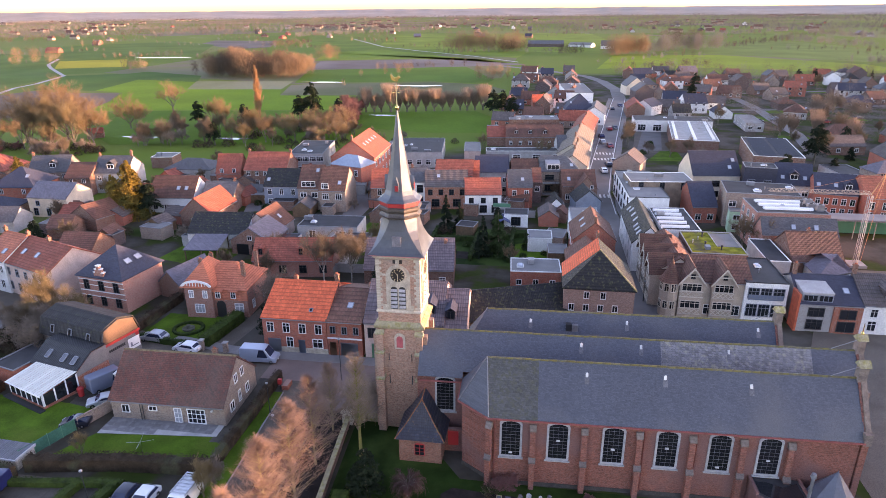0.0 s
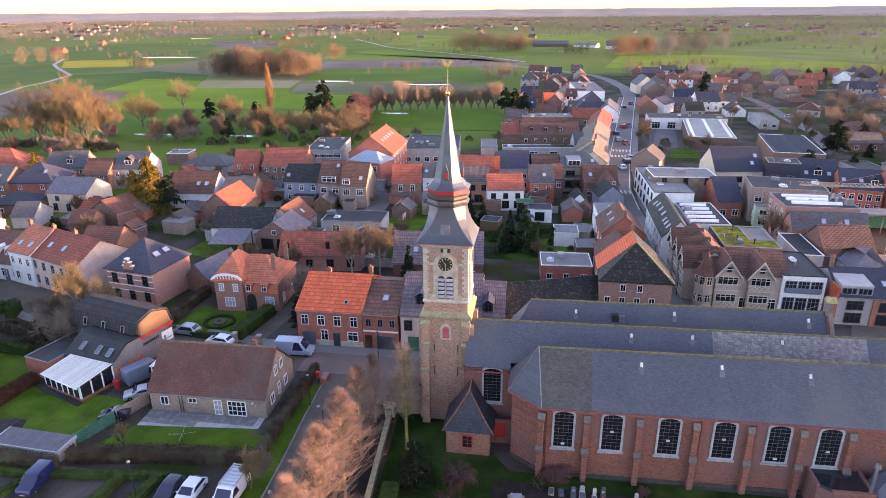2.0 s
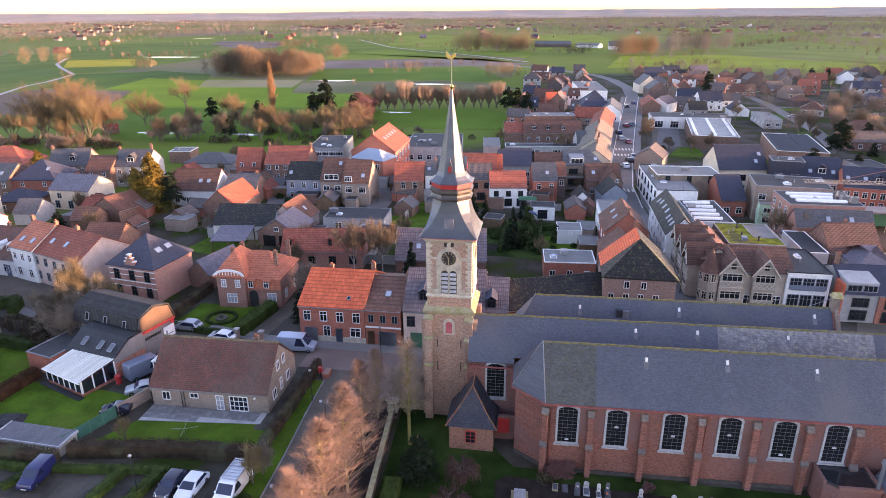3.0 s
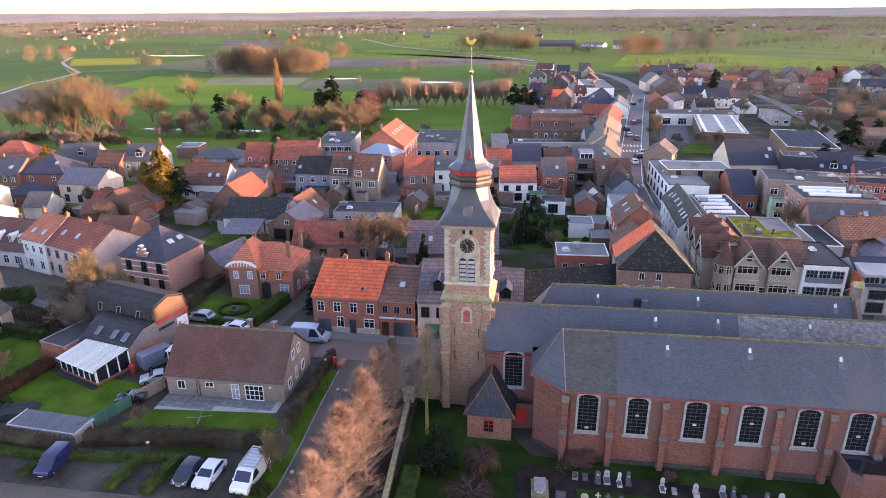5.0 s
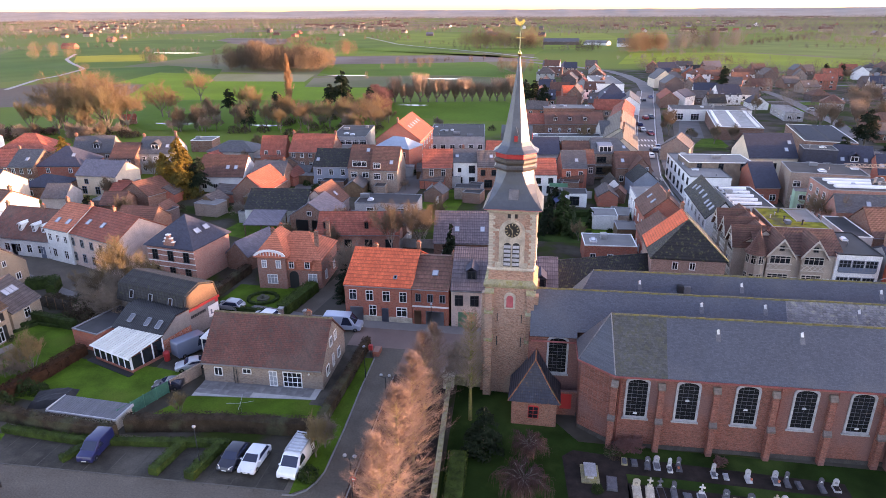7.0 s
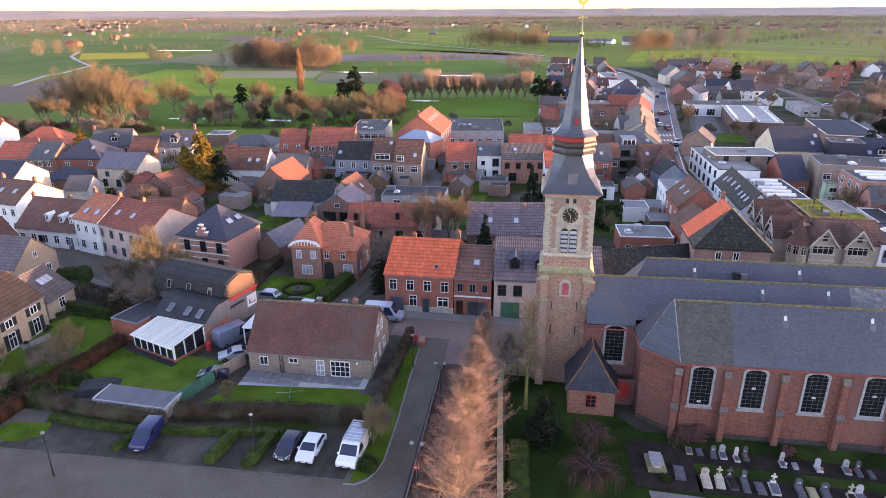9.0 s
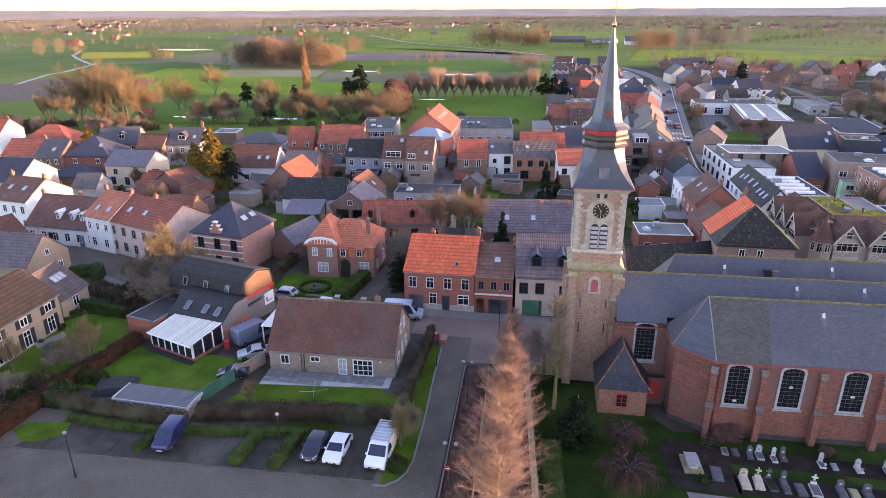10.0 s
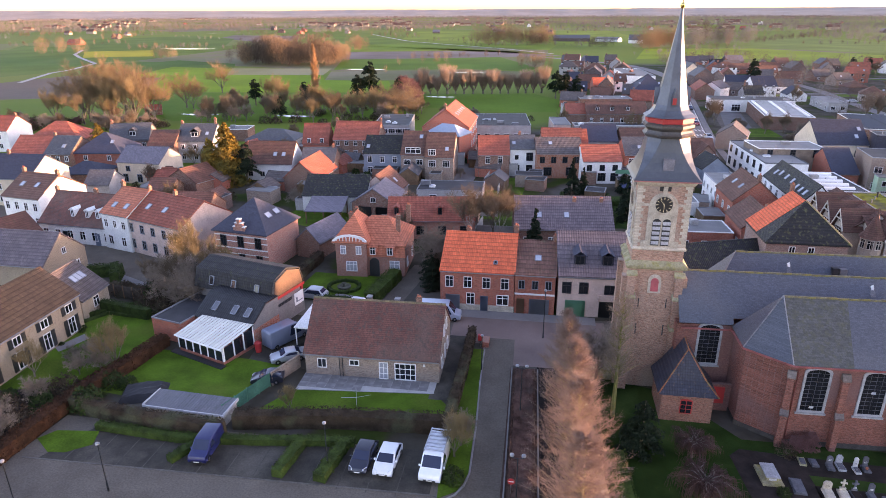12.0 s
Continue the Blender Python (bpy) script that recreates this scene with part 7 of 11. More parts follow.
box(bm, -0.4, 0.4, -0.8, 0.8, 0, 0.7)
part("trough", bm, BRICK_RED, tr)
for i in range(3):
    gp = thing("gate_pier", (-47.2, -33.9, -30.0)[i], (15.4, 14.2, 14.0)[i], 0, 0, "brick gate pier with stone cap", "pier", "gate piers")
    bm = bmesh.new()
    box(bm, -0.3, 0.3, -0.3, 0.3, 0, 1.6)
    part("shaft", bm, BRICK_TAN, gp)
    bm = bmesh.new()
    box(bm, -0.38, 0.38, -0.38, 0.38, 1.6, 1.75)
    part("cap", bm, CONCRETE, gp)
dry = thing("rotary_dryer", -29.0, -8.8, 0, 0, "rotary clothes dryer on the lawn", "clothes dryer")
bm = bmesh.new()
cyl(bm, (0, 0, 0), (0, 0, 1.5), 0.03, 0.03, 6)
part("pole", bm, CHROME, dry)
for a in range(4):
    bm = bmesh.new()
    cyl(bm, (0, 0, 1.4), (1.5 * math.cos(a * 1.5708 + 0.3), 1.5 * math.sin(a * 1.5708 + 0.3), 1.55), 0.02, 0.02, 5)
    part("arm", bm, CHROME, dry)
dm = thing("red_container", -43.8, 0.6, 0, 10, "bright red plastic container by the conservatory", "container")
bm = bmesh.new()
lathe(bm, [(0.35, 0), (0.42, 1.1), (0.44, 1.2), (0.3, 1.35)], 12)
part("tub", bm, REDP, dm)

# low twiggy shrubs filling the bed beside the path, and the sign at its end
HEDGE_T = mat("purple_brown_shrub_twigs", (0.115, 0.062, 0.05), 0.95, 0.5, 1.0, 9.0, 0.4, patch=(0.075, 0.05, 0.042), spec=0.05)
hedge([(-12.6, 0.6), (-12.3, -9), (-12.0, -23)], 0.6, 2.2, HEDGE_T, "bed of low purple-brown shrubs along the path", 60, 0.11, "shrub_bed", "shrubs")
bm = bmesh.new()
for (ax, ay), (bx, by) in (((-13.95, 1.4), (-13.4, -23.5)), ((-11.1, 1.4), (-10.5, -23.5))):
    prism(bm, [(ax - 0.07, ay), (bx - 0.07, by), (bx + 0.07, by), (ax + 0.07, ay)], "z", 0.0, 0.12)
single("bed_kerb", bm, mat("dull_concrete", (0.2, 0.19, 0.18)), "narrow concrete kerb of the shrub bed", "kerb", "", "structure")
ns = thing("no_entry_sign", -12.9, -19.0, 0, 0, "round red no-entry sign on a short post", "road sign")
bm = bmesh.new()
cyl(bm, (0, 0, 0), (0, 0, 2.0), 0.03, 0.03, 6)
part("post", bm, CHROME, ns)
bm = bmesh.new()
cyl(bm, (0, -0.03, 1.8), (0, -0.06, 1.8), 0.3, 0.3, 18)
dsk = part("disc", bm, REDP, ns)
bm = bmesh.new()
box(bm, -0.21, 0.21, -0.075, -0.062, 1.75, 1.85)
part("bar", bm, WHITE, dsk)


# ---- houses round the square ----
rh = house(-19.55, 22.0, 0.3, 9.8, 13.2, 5.6, 8.7, BRICK_RED, TILE_ORANGE, "red brick house with bright orange tiled roof", wins=(("f", 3.3, 4, 1.1, 1.6), ("f", 1.0, 1, 1.6, 1.5, 0.72, 0.98), ("f", 0.9, 1, 1.1, 1.7, 0.33, 0.5)), doors=(("f", 0.6, 1.0, 2.2, BLUEP), ("f", 0.17, 1.9, 2.2, GREYP)), chims=((0.3, 0.1, 0.9), (0.98, 0.05, 1.5)), band=(STONE, ((0.0, 0.9),)))
roof_window(rh, pose(2.3, -5.2, 6.5, 25.2), 0.45, 0.6, GLASS)
house(-11.95, 22.0, 0.3, 5.2, 13.2, 5.6, 7.9, BRICK_RED, TILE_BROWN, "narrow red brick house with grey-brown tiled roof above a garage", wins=(("f", 3.6, 3, 0.85, 1.25),), doors=(("f", 0.62, 2.6, 2.2, GREYP), ("f", 0.15, 1.0, 2.2, BROWNP)), sky=((0.55, 0.45, "f"),), chims=((0.98, 0.0, 1.0),), frame_m=GREYP, band=(WHITE, ((2.75, 3.0),)))
vh = house(-3.6, 22.6, 3.0, 11.4, 13.6, 5.7, 9.4, RENDER_PINK, TILE_VIOLET, "rendered house with violet tiled roof and gabled dormers", wins=(("f", 3.3, 2, 1.2, 1.6, 0.0, 0.38), ("f", 3.3, 1, 1.5, 1.3, 0.48, 0.68), ("f", 3.3, 1, 1.1, 1.6, 0.74, 0.95)), doors=(("f", 0.2, 2.6, 2.3, GREENP), ("f", 0.6, 3.0, 2.4, DARKP)), dormers=((0.24, 1.5), (0.55, 1.5), (0.83, 1.5)), frame_m=DARKP, dormer_m=SLATE_BLUE)
bm = bmesh.new()
box(bm, -0.6, 4.6, -7.9, -6.82, 2.75, 2.95)
box(bm, -0.6, 4.6, -7.9, -7.78, 2.95, 3.6)
part("balcony", bm, RENDER_PINK, vh, "rendered balcony over the gateway")
# flat dark panel stands in for the shade inside the gateway
bm = bmesh.new()
box(bm, 0.2, 4.4, -6.86, -6.8, 0.05, 2.6)
part("gateway", bm, DARKP, vh, "dark panel painted as the shaded gateway")
house(-8.2, 46.0, 5.7, 16.3, 11, 3.6, 7.6, BRICK_BROWN, TILE_VIOLET, "long house with violet-brown tiled roof behind the square", wins=(("f", 0.8, 4, 1.2, 1.4),), sky=((0.25, 0.4, "f"), (0.53, 0.4, "f")), chims=((0.62, -0.15, 0.7), (0.9, -0.15, 0.7)))
house(3.2, 22.2, 2, 4.6, 12.6, 5.2, 8.6, RENDER_PINK, TILE_VIOLET, "rendered house with violet tiled roof beside the tower", wins=(("f", 3.2, 2, 0.9, 1.4),), dormers=((0.5, 1.4),), frame_m=DARKP, dormer_m=SLATE_BLUE)
house(11.8, 29.0, 19.2, 17.4, 8, 3.4, 6.4, BRICK_BROWN, TILE_DARK, "long low building with dark tiled roof", wins=(("f", 0.9, 4, 0.9, 1.1),))
house(15.0, 46.0, 3, 9.0, 6.5, 3.2, 3.4, BRICK_RED, ROOFPALE, "low flat-roofed brick annex", "flat", cap=WHITE, wins=(("f", 0.9, 3, 1.0, 1.1),))
vl = house(-36.2, 29.6, 2.5, 9.0, 9.0, 5.0, 8.2, BRICK_PINK, TILE_PINK, "salmon brick villa with hipped salmon tiled roof", "hip", hip=3.2, name="villa", category="villa", group="", wins=(("f", 0.9, 1, 1.5, 1.6, 0.68, 0.98), ("r", 0.9, 2, 1.0, 1.5)), glass_m=CURTAIN, chims=((0.05, -0.4, 2.2), (0.86, -0.45, 2.2), (0.97, 0.3, 2.4), (0.03, 0.5, 2.0)))
bm = bmesh.new()
slab(bm, [(-1.2, -4.95, 3.25), (4.75, -4.95, 3.25), (4.45, -4.5, 5.1), (-1.2, -4.5, 5.1)], 0.2)
part("skirt_roof", bm, TILE_PINK, vl, "steep tiled skirt with two small dormers")
for u in (-0.2, 2.4):
    bm = bmesh.new()
    box(bm, u - 0.6, u + 0.6, -5.02, -4.4, 3.45, 4.95)
    dmr = part("dormer", bm, TILE_PINK, vl)
    window(dmr, pose(u, -5.06, 3.6), 0.85, 1.25, WHITE, GLASS, 2, 2)
    bm = bmesh.new()
    slab(bm, [(u - 0.8, -5.2, 4.85), (u + 0.8, -5.2, 4.85), (u + 0.7, -4.2, 5.25), (u - 0.7, -4.2, 5.25)], 0.1)
    part("dormer_roof", bm, TILE_PINK, dmr)
house(-39.6, 28.2, 92.5, 8.0, 4.7, 5.6, 9.1, BRICK_PINK, TILE_PINK, "projecting hipped bay of the villa with white arched bargeboard", "hip", hip=2.9, over=0.45, wins=(("l", 0.9, 1, 1.7, 1.6), ("l", 3.6, 2, 0.85, 1.35)), glass_m=CURTAIN, name="villa_bay", category="villa", group="")
bm = bmesh.new()
ang = [math.pi * i / 10 for i in range(11)]
prism(bm, [(2.7 * math.cos(a), 5.5 + 1.3 * math.sin(a)) for a in ang] + [(2.35 * math.cos(a), 5.35 + 1.1 * math.sin(a)) for a in reversed(ang)], "y", -0.25, -0.05)
bb = thing("bargeboard", -39.5, 24.1, 0, 2.5, "white arched timber bargeboard of the villa gable", "bargeboard")
part("arch", bm, WHITE, bb)
for i in range(9):
    bm = bmesh.new()
    x = -2.0 + i * 0.5
    box(bm, x - 0.05, x + 0.05, -0.2, -0.08, 5.5, 6.3 + 0.5 * math.cos(x * 0.8))
    part("strut", bm, WHITE, bb)
bm = bmesh.new()
prism(bm, arch_outline(1.5, 0.0, 2.9, 0.75, 8), "y", 0.02, 0.2)
dr = thing("villa_doorway", -36.1, 24.95, 0, 2.5, "dark arched doorway of the villa", "door")
part("doorway", bm, DARKP, dr)
pg = thing("front_lawn_urn", -39.4, 20.0, 0, 0, "small round pond with stone bowl on the villa lawn", "fountain")
bm = bmesh.new()
lathe(bm, [(0.95, 0), (1.0, 0.3), (0.8, 0.32), (0.3, 0.2), (0.15, 0.6), (0.35, 0.75), (0.3, 0.8)], 16)
part("bowl", bm, mat("mossy_dark_stone", (0.1, 0.1, 0.075), 0.9, 0.3, 2.0, 9.0, 0.3), pg)
py = house(-56.4, 29.2, -9, 9.3, 9.3, 6.1, 10.4, BRICK_PINK, SLATE_BLUE, "tall brick house with pyramid slate roof and white brick bands", "pyramid", over=0.35, wins=(("f", 3.6, 3, 1.1, 1.8), ("f", 0.8, 3, 1.1, 1.7)), band=(RENDER_WHITE, ((5.3, 5.5), (4.4, 4.55), (3.3, 3.5), (2.4, 2.55))), sky=(), frame_m=DARKP, name="pyramid_roof_house")
bm = bmesh.new()
prism(bm, [(-1.0, 6.1), (1.0, 6.1), (1.0, 6.9), (0.65, 6.9), (0.65, 7.5), (0.3, 7.5), (0.3, 8.1), (-0.3, 8.1), (-0.3, 7.5), (-0.65, 7.5), (-0.65, 6.9), (-1.0, 6.9)], "y", -4.75, -4.2)
gd = part("stepped_gable", bm, BRICK_PINK, py, "stepped brick gable dormer with white copings")
for x0, x1, z in ((-1.06, -0.6, 6.9), (0.6, 1.06, 6.9), (-0.7, -0.26, 7.5), (0.26, 0.7, 7.5), (-0.36, 0.36, 8.1)):
    bm = bmesh.new()
    box(bm, x0, x1, -4.82, -4.15, z, z + 0.14)
    part("coping", bm, WHITE, gd)
roof_window(py, pose(2.9, -1.0, 8.02, 0, 40.7, 0), 0.9, 1.2)
roof_window(py, pose(2.9, 1.3, 8.02, 0, 40.7, 0), 0.9, 1.2)
house(-47.6, 35.0, 75, 9, 4.4, 2.9, 5.0, BRICK_BROWN, SLATE_VIOLET, "low slate-roofed annex beside the tall brick house")
# the terrace along the street
house(-71.5, 31.8, -20.5, 13.5, 10.5, 6.0, 9.2, RENDER_PINK, TILE_RED, "long weathered rendered house with red tiled roof", wins=(("f", 3.7, 5, 0.95, 1.5), ("f", 0.9, 5, 1.0, 1.6)), chims=((0.02, 0, 0.9), (0.5, 0, 0.9)), sky=((0.25, 0.45, "f"), (0.55, 0.45, "f")), frame_m=GREYP)
house(-80.3, 34.4, -16.4, 6.2, 10.5, 6.3, 9.4, RENDER_WHITE, TILE_PINK, "white house with salmon tiled roof and black cornice", wins=(("f", 3.9, 3, 0.9, 1.4), ("f", 0.9, 2, 1.1, 1.6)), chims=((0.0, 0, 1.0),), sky=((0.3, 0.3, "f"), (0.75, 0.3, "f")))
house(-90.4, 36.4, -5.9, 15.3, 10.5, 3.4, 7.6, RENDER_WHITE, TILE_OLD, "low terraced houses with brown tiled roof and dormers", wins=(("f", 0.8, 6, 1.2, 1.6),), doors=(("f", 0.35, 1.0, 2.2, BLUEP), ("f", 0.78, 1.0, 2.2, BLUEP)), dormers=((0.42, 0.9), (0.62, 0.9), (0.76, 0.9), (0.92, 0.9)), dormer_m=RENDER_WHITE, chims=((0.55, 0, 0.9), (0.0, 0, 0.9)))
house(-105.4, 42.4, -9.3, 8.9, 10.5, 6.0, 9.2, RENDER_WHITE, TILE_BROWN, "white gabled house with dark red-brown roof", wins=(("f", 3.6, 4, 1.0, 1.5), ("f", 0.8, 4, 1.1, 1.6)), chims=((0.05, 0, 1.0), (0.97, 0, 1.0)), sky=((0.3, 0.5, "f"), (0.7, 0.5, "f")))
house(-125.0, 55.8, 1.8, 18.5, 12, 5.8, 9.5, RENDER_CREAM, SLATE_BLUE, "cream gabled house with slate roof", wins=(("f", 0.9, 4, 1.0, 1.5), ("f", 3.4, 4, 1.0, 1.4)), chims=((0.55, 0, 0.9),), sky=((0.2, 0.3, "f"), (0.5, 0.3, "f")))
house(-90.5, 17.6, -1, 17.0, 8.6, 3.5, 7.1, BRICK_CREAM, TILE_VIOLET, "cream brick house with brown-violet tiled roof", wins=(("r", 3.9, 1, 0.8, 1.0), ("r", 0.9, 2, 1.0, 1.2)), chims=((0.3, 0.2, 0.9),))
house(-99, 24.5, 75, 9, 7, 3.2, 6.2, BRICK_RED, TILE_BROWN, "red brick gabled outbuilding by the street")
sh = house(-72.9, -5.2, 91, 16.6, 9.0, 4.7, 7.9, BRICK_CREAM, TILE_TAN, "cream brick house with tan tiled roof and dark shutters", wins=(("f", 3.1, 4, 1.2, 1.1), ("f", 0.3, 4, 1.2, 2.1)), chims=((0.35, 0, 1.0),))
for i in range(4):
    u = (i + 0.5) / 4 * 16.6 - 8.3
    for z, hh in ((3.1, 1.1), (0.3, 2.1)):
        for s in (-1, 1):
            bm = bmesh.new()
            box(bm, u + s * 0.95 - 0.3, u + s * 0.95 + 0.3, -4.6, -4.52, z, z + hh)
            part("shutter", bm, DARKP, sh)
house(-74.0, 7.4, 94, 5.8, 8.0, 2.8, 6.0, BRICK_CREAM, TILE_GREY, "cream garage wing with dark tiled roof and glazed roof light", wins=(("f", 0.8, 1, 1.2, 1.5),), sky=((0.42, 0.55, "f"), (0.56, 0.55, "f"), (0.7, 0.55, "f")))
# second row on the left
house(-172.1, 102.8, 7.4, 14.9, 11, 6, 9.5, RENDER_WHITE, TILE_RED, "white gabled house with red tiled roof", chims=((0.98,0,0.8),), wins=(("f", 0.9, 3, 1.1, 1.5), ("f", 3.6, 3, 1.0, 1.35)), )
house(-149.6, 102.8, 7.4, 15.3, 12, 4.0, 8.5, BRICK_BROWN, TILE_RED, "house with red hipped roof", "hip", wins=(("f", 0.9, 2, 1.1, 1.5), ("f", 0.9, 2, 1.0, 1.35)), )
house(-137.2, 79.4, 3.0, 9.3, 10, 5.4, 8.8, BRICK_RED, TILE_RED, "brick terrace house with orange-red roof", wins=(("f", 0.9, 4, 1.1, 1.5), ("f", 3.6, 4, 1.0, 1.35)), chims=((1.0,0,0.9),))
house(-129.1, 79.7, 1.4, 6.9, 10, 5.4, 8.8, BRICK_BROWN, SLATE_GREY, "brick house with slate roof and roof window", wins=(("f", 0.9, 3, 1.1, 1.5), ("f", 3.6, 3, 1.0, 1.35)), sky=((0.6,0.4,"f"),))
house(-120.6, 82.3, 7.6, 11.7, 11, 5.4, 9.6, BRICK_RED, SLATE_BLUE, "brick house with blue slate hipped roof", "hip", wins=(("f", 0.9, 2, 1.1, 1.5), ("f", 3.6, 2, 1.0, 1.35)), sky=((0.75,0.5,"f"),))
house(-117.2, 69.7, 7.9, 9.7, 8, 3.0, 5.2, BRICK_BROWN, SLATE_BLUE, "low annex with blue slate hipped roof", "hip", wins=(("f", 0.9, 2, 1.2, 1.2),))
house(-123.4, 97.1, 17.7, 10.4, 10, 5.6, 9.2, BRICK_TAN, SLATE_GREY, "grey-brick house with slate roof and dormer", wins=(("f", 0.9, 4, 1.1, 1.5), ("f", 3.6, 4, 1.0, 1.35)), dormers=((0.6,2.0),), chims=((0.02,0,1.0),))
house(-111.2, 93.9, 7.6, 7.0, 10, 5.0, 8.2, BRICK_BROWN, TILE_BROWN, "brick house with brown tiled roof", wins=(("f", 0.9, 2, 1.1, 1.5), ("f", 3.6, 2, 1.0, 1.35)), )
house(-103.6, 97.6, 7.5, 9.7, 10, 5.8, 9.4, RENDER_GREY, SLATE_GREY, "grey-white house with slate roof and gabled dormer", wins=(("f", 0.9, 3, 1.1, 1.5), ("f", 3.6, 3, 1.0, 1.35)), dormers=((0.48,2.4),), chims=((0.02,0,0.8),(0.95,0,1.6)), sky=((0.8,0.4,"f"),))
house(-104.4, 74.7, -2.5, 11.1, 9, 5.0, 7.8, RENDER_CREAM, SLATE_VIOLET, "cream rendered house with grey roof", wins=(("f", 2.9, 2, 1.1, 1.3), ("f", 0.4, 3, 1.3, 1.9)), frame_m=BLUEP)
house(-107.2, 61.5, 8.0, 5.4, 7, 2.8, 5.2, RENDER_GREY, SLATE_GREY, "low garden outbuilding with slate roof")
house(-91.2, 59.1, 8.1, 5.3, 6, 2.6, 4.6, BRICK_BROWN, TILE_BROWN, "low brick outbuilding with brown roof")
house(-88.7, 66.8, 70.6, 7.4, 9, 3.0, 5.6, BRICK_BROWN, TILE_BROWN, "barn with sloping brown tiled roof")
house(-76.7, 46.3, 2.2, 7.7, 8, 2.8, 5.6, BRICK_BROWN, TILE_BROWN, "long low barn behind the terrace")
house(-76.5, 82.7, 4.2, 11.5, 10, 4.0, 8.2, RENDER_WHITE, TILE_BROWN, "white house with brown tiled roof", wins=(("f", 0.9, 4, 1.2, 1.3),), sky=((0.62,0.4,"f"),(0.8,0.4,"f")))
house(-88.9, 112.6, 1.9, 14.5, 10, 3.6, 6.0, RENDER_GREY, SLATE_GREY, "low house with dark hipped roof and white eaves", "hip", cap=WHITE, wins=(("f", 0.9, 3, 1.3, 1.3),))
house(-106.2, 125.3, 7.5, 6.9, 7.1, 3.5, 3.6, BRICK_BROWN, ROOFPALE, "low house with white flat roof", "flat", cap=WHITE)
house(-74.0, 107.2, 7.5, 7.1, 8, 4.0, 8.6, BRICK_RED, TILE_RED, "small house with orange-red mansard roof", wins=(("f", 0.9, 2, 1.1, 1.5), ("f", 3.9, 2, 1.0, 1.35)), )
house(-62.4, 108.4, 3.0, 12.2, 11, 5.2, 9.2, BRICK_BROWN, TILE_RED, "long brick house with red tiled roof", wins=(("f", 0.9, 5, 1.1, 1.5), ("f", 3.6, 5, 1.0, 1.35)), chims=((0.0,0,0.9),(1.0,0,0.9)))
house(-50.6, 91.0, 3.0, 9.2, 10, 5.4, 8.8, RENDER_BLUE, TILE_DARK, "blue-grey house with dark tiled roof", wins=(("f", 3.2, 3, 1.1, 1.6), ("f", 0.7, 3, 1.2, 1.5)), sky=((0.1,0.35,"f"),))
house(-42.6, 90.1, 2.0, 5.9, 11, 5.6, 10.2, BRICK_TAN, TILE_BROWN, "modern brown-roofed house with wide white-framed dormer", wins=(("f", 6.0, 1, 3.6, 1.4), ("f", 3.2, 2, 1.6, 1.4)), sky=((0.75,0.75,"f"),))
house(-36.1, 88.7, 2.0, 6.7, 11, 5.6, 10.2, BRICK_TAN, TILE_BROWN, "modern house with brown roof and white-framed dormers", wins=(("f", 6.0, 1, 1.8, 1.4, 0.0, 0.5), ("f", 3.2, 2, 1.7, 1.6)), sky=((0.75,0.3,"f"),))
house(-30.5, 66.5, 2, 13.5, 8.0, 3.1, 3.3, RENDER_GREY, ROOFFELT, "flat-roofed rear annex with terrace", "flat", wins=(("f", 0.5, 2, 1.6, 2.0), ("f", 1.2, 2, 0.9, 0.9, 0.55, 0.95)), cap=ZINC)
house(-64.1, 74.2, 88.1, 12.0, 8, 3.2, 6.8, BRICK_BROWN, TILE_RED, "old barn with orange-red roof")
house(-65.1, 84.0, 7.8, 8.0, 9, 4.2, 6.8, BRICK_BROWN, SLATE_GREY, "outbuilding with grey slate roof", chims=((0.9,0,0.8),))
house(-52.7, 60.2, 3.8, 12.9, 10, 3.4, 6.4, RENDER_WHITE, TILE_DARK, "long low workshop with dark tiled roof and white wall")
house(-44.6, 64.1, 85.5, 9.1, 8, 3.0, 6.6, RENDER_PINK, TILE_BROWN, "gabled outbuilding with brown roof", sky=((0.6,0.4,"f"),))
house(-43.5, 57.0, 88, 9.0, 8.6, 3.0, 5.8, BRICK_BROWN, SLATE_VIOLET, "brick garage with gable front", doors=(("l", 0.3, 2.6, 2.3, DARKP), ("l", 0.7, 2.6, 2.3, DARKP)), wins=(("l", 3.2, 1, 1.0, 1.0),))
cpt = thing("garden_carport", -52.5, 51.0, 0, 6, "wooden garden carport with grey roof", "carport")
bm = bmesh.new()
slab(bm, [(-3.6, -3.4, 2.5), (3.6, -3.4, 2.5), (3.6, 3.4, 3.6), (-3.6, 3.4, 3.6)], 0.15)
part("roof", bm, SLATE_VIOLET, cpt)
for sx, sy in ((-3.3, -3.1), (3.3, -3.1), (-3.3, 3.1), (3.3, 3.1), (0, -3.1)):
    bm = bmesh.new()
    box(bm, sx - 0.1, sx + 0.1, sy - 0.1, sy + 0.1, 0, 2.5 if sy < 0 else 3.4)
    part("post", bm, WOOD, cpt)
house(-31.1, 46.5, 8.2, 15.3, 8, 3.4, 6.4, BRICK_PINK, TILE_RED, "low salmon brick house with red tiled roof", wins=(("f", 0.8, 4, 1.4, 1.6),), dormers=((0.1,0.9),(0.6,0.9)), frame_m=DARKP)
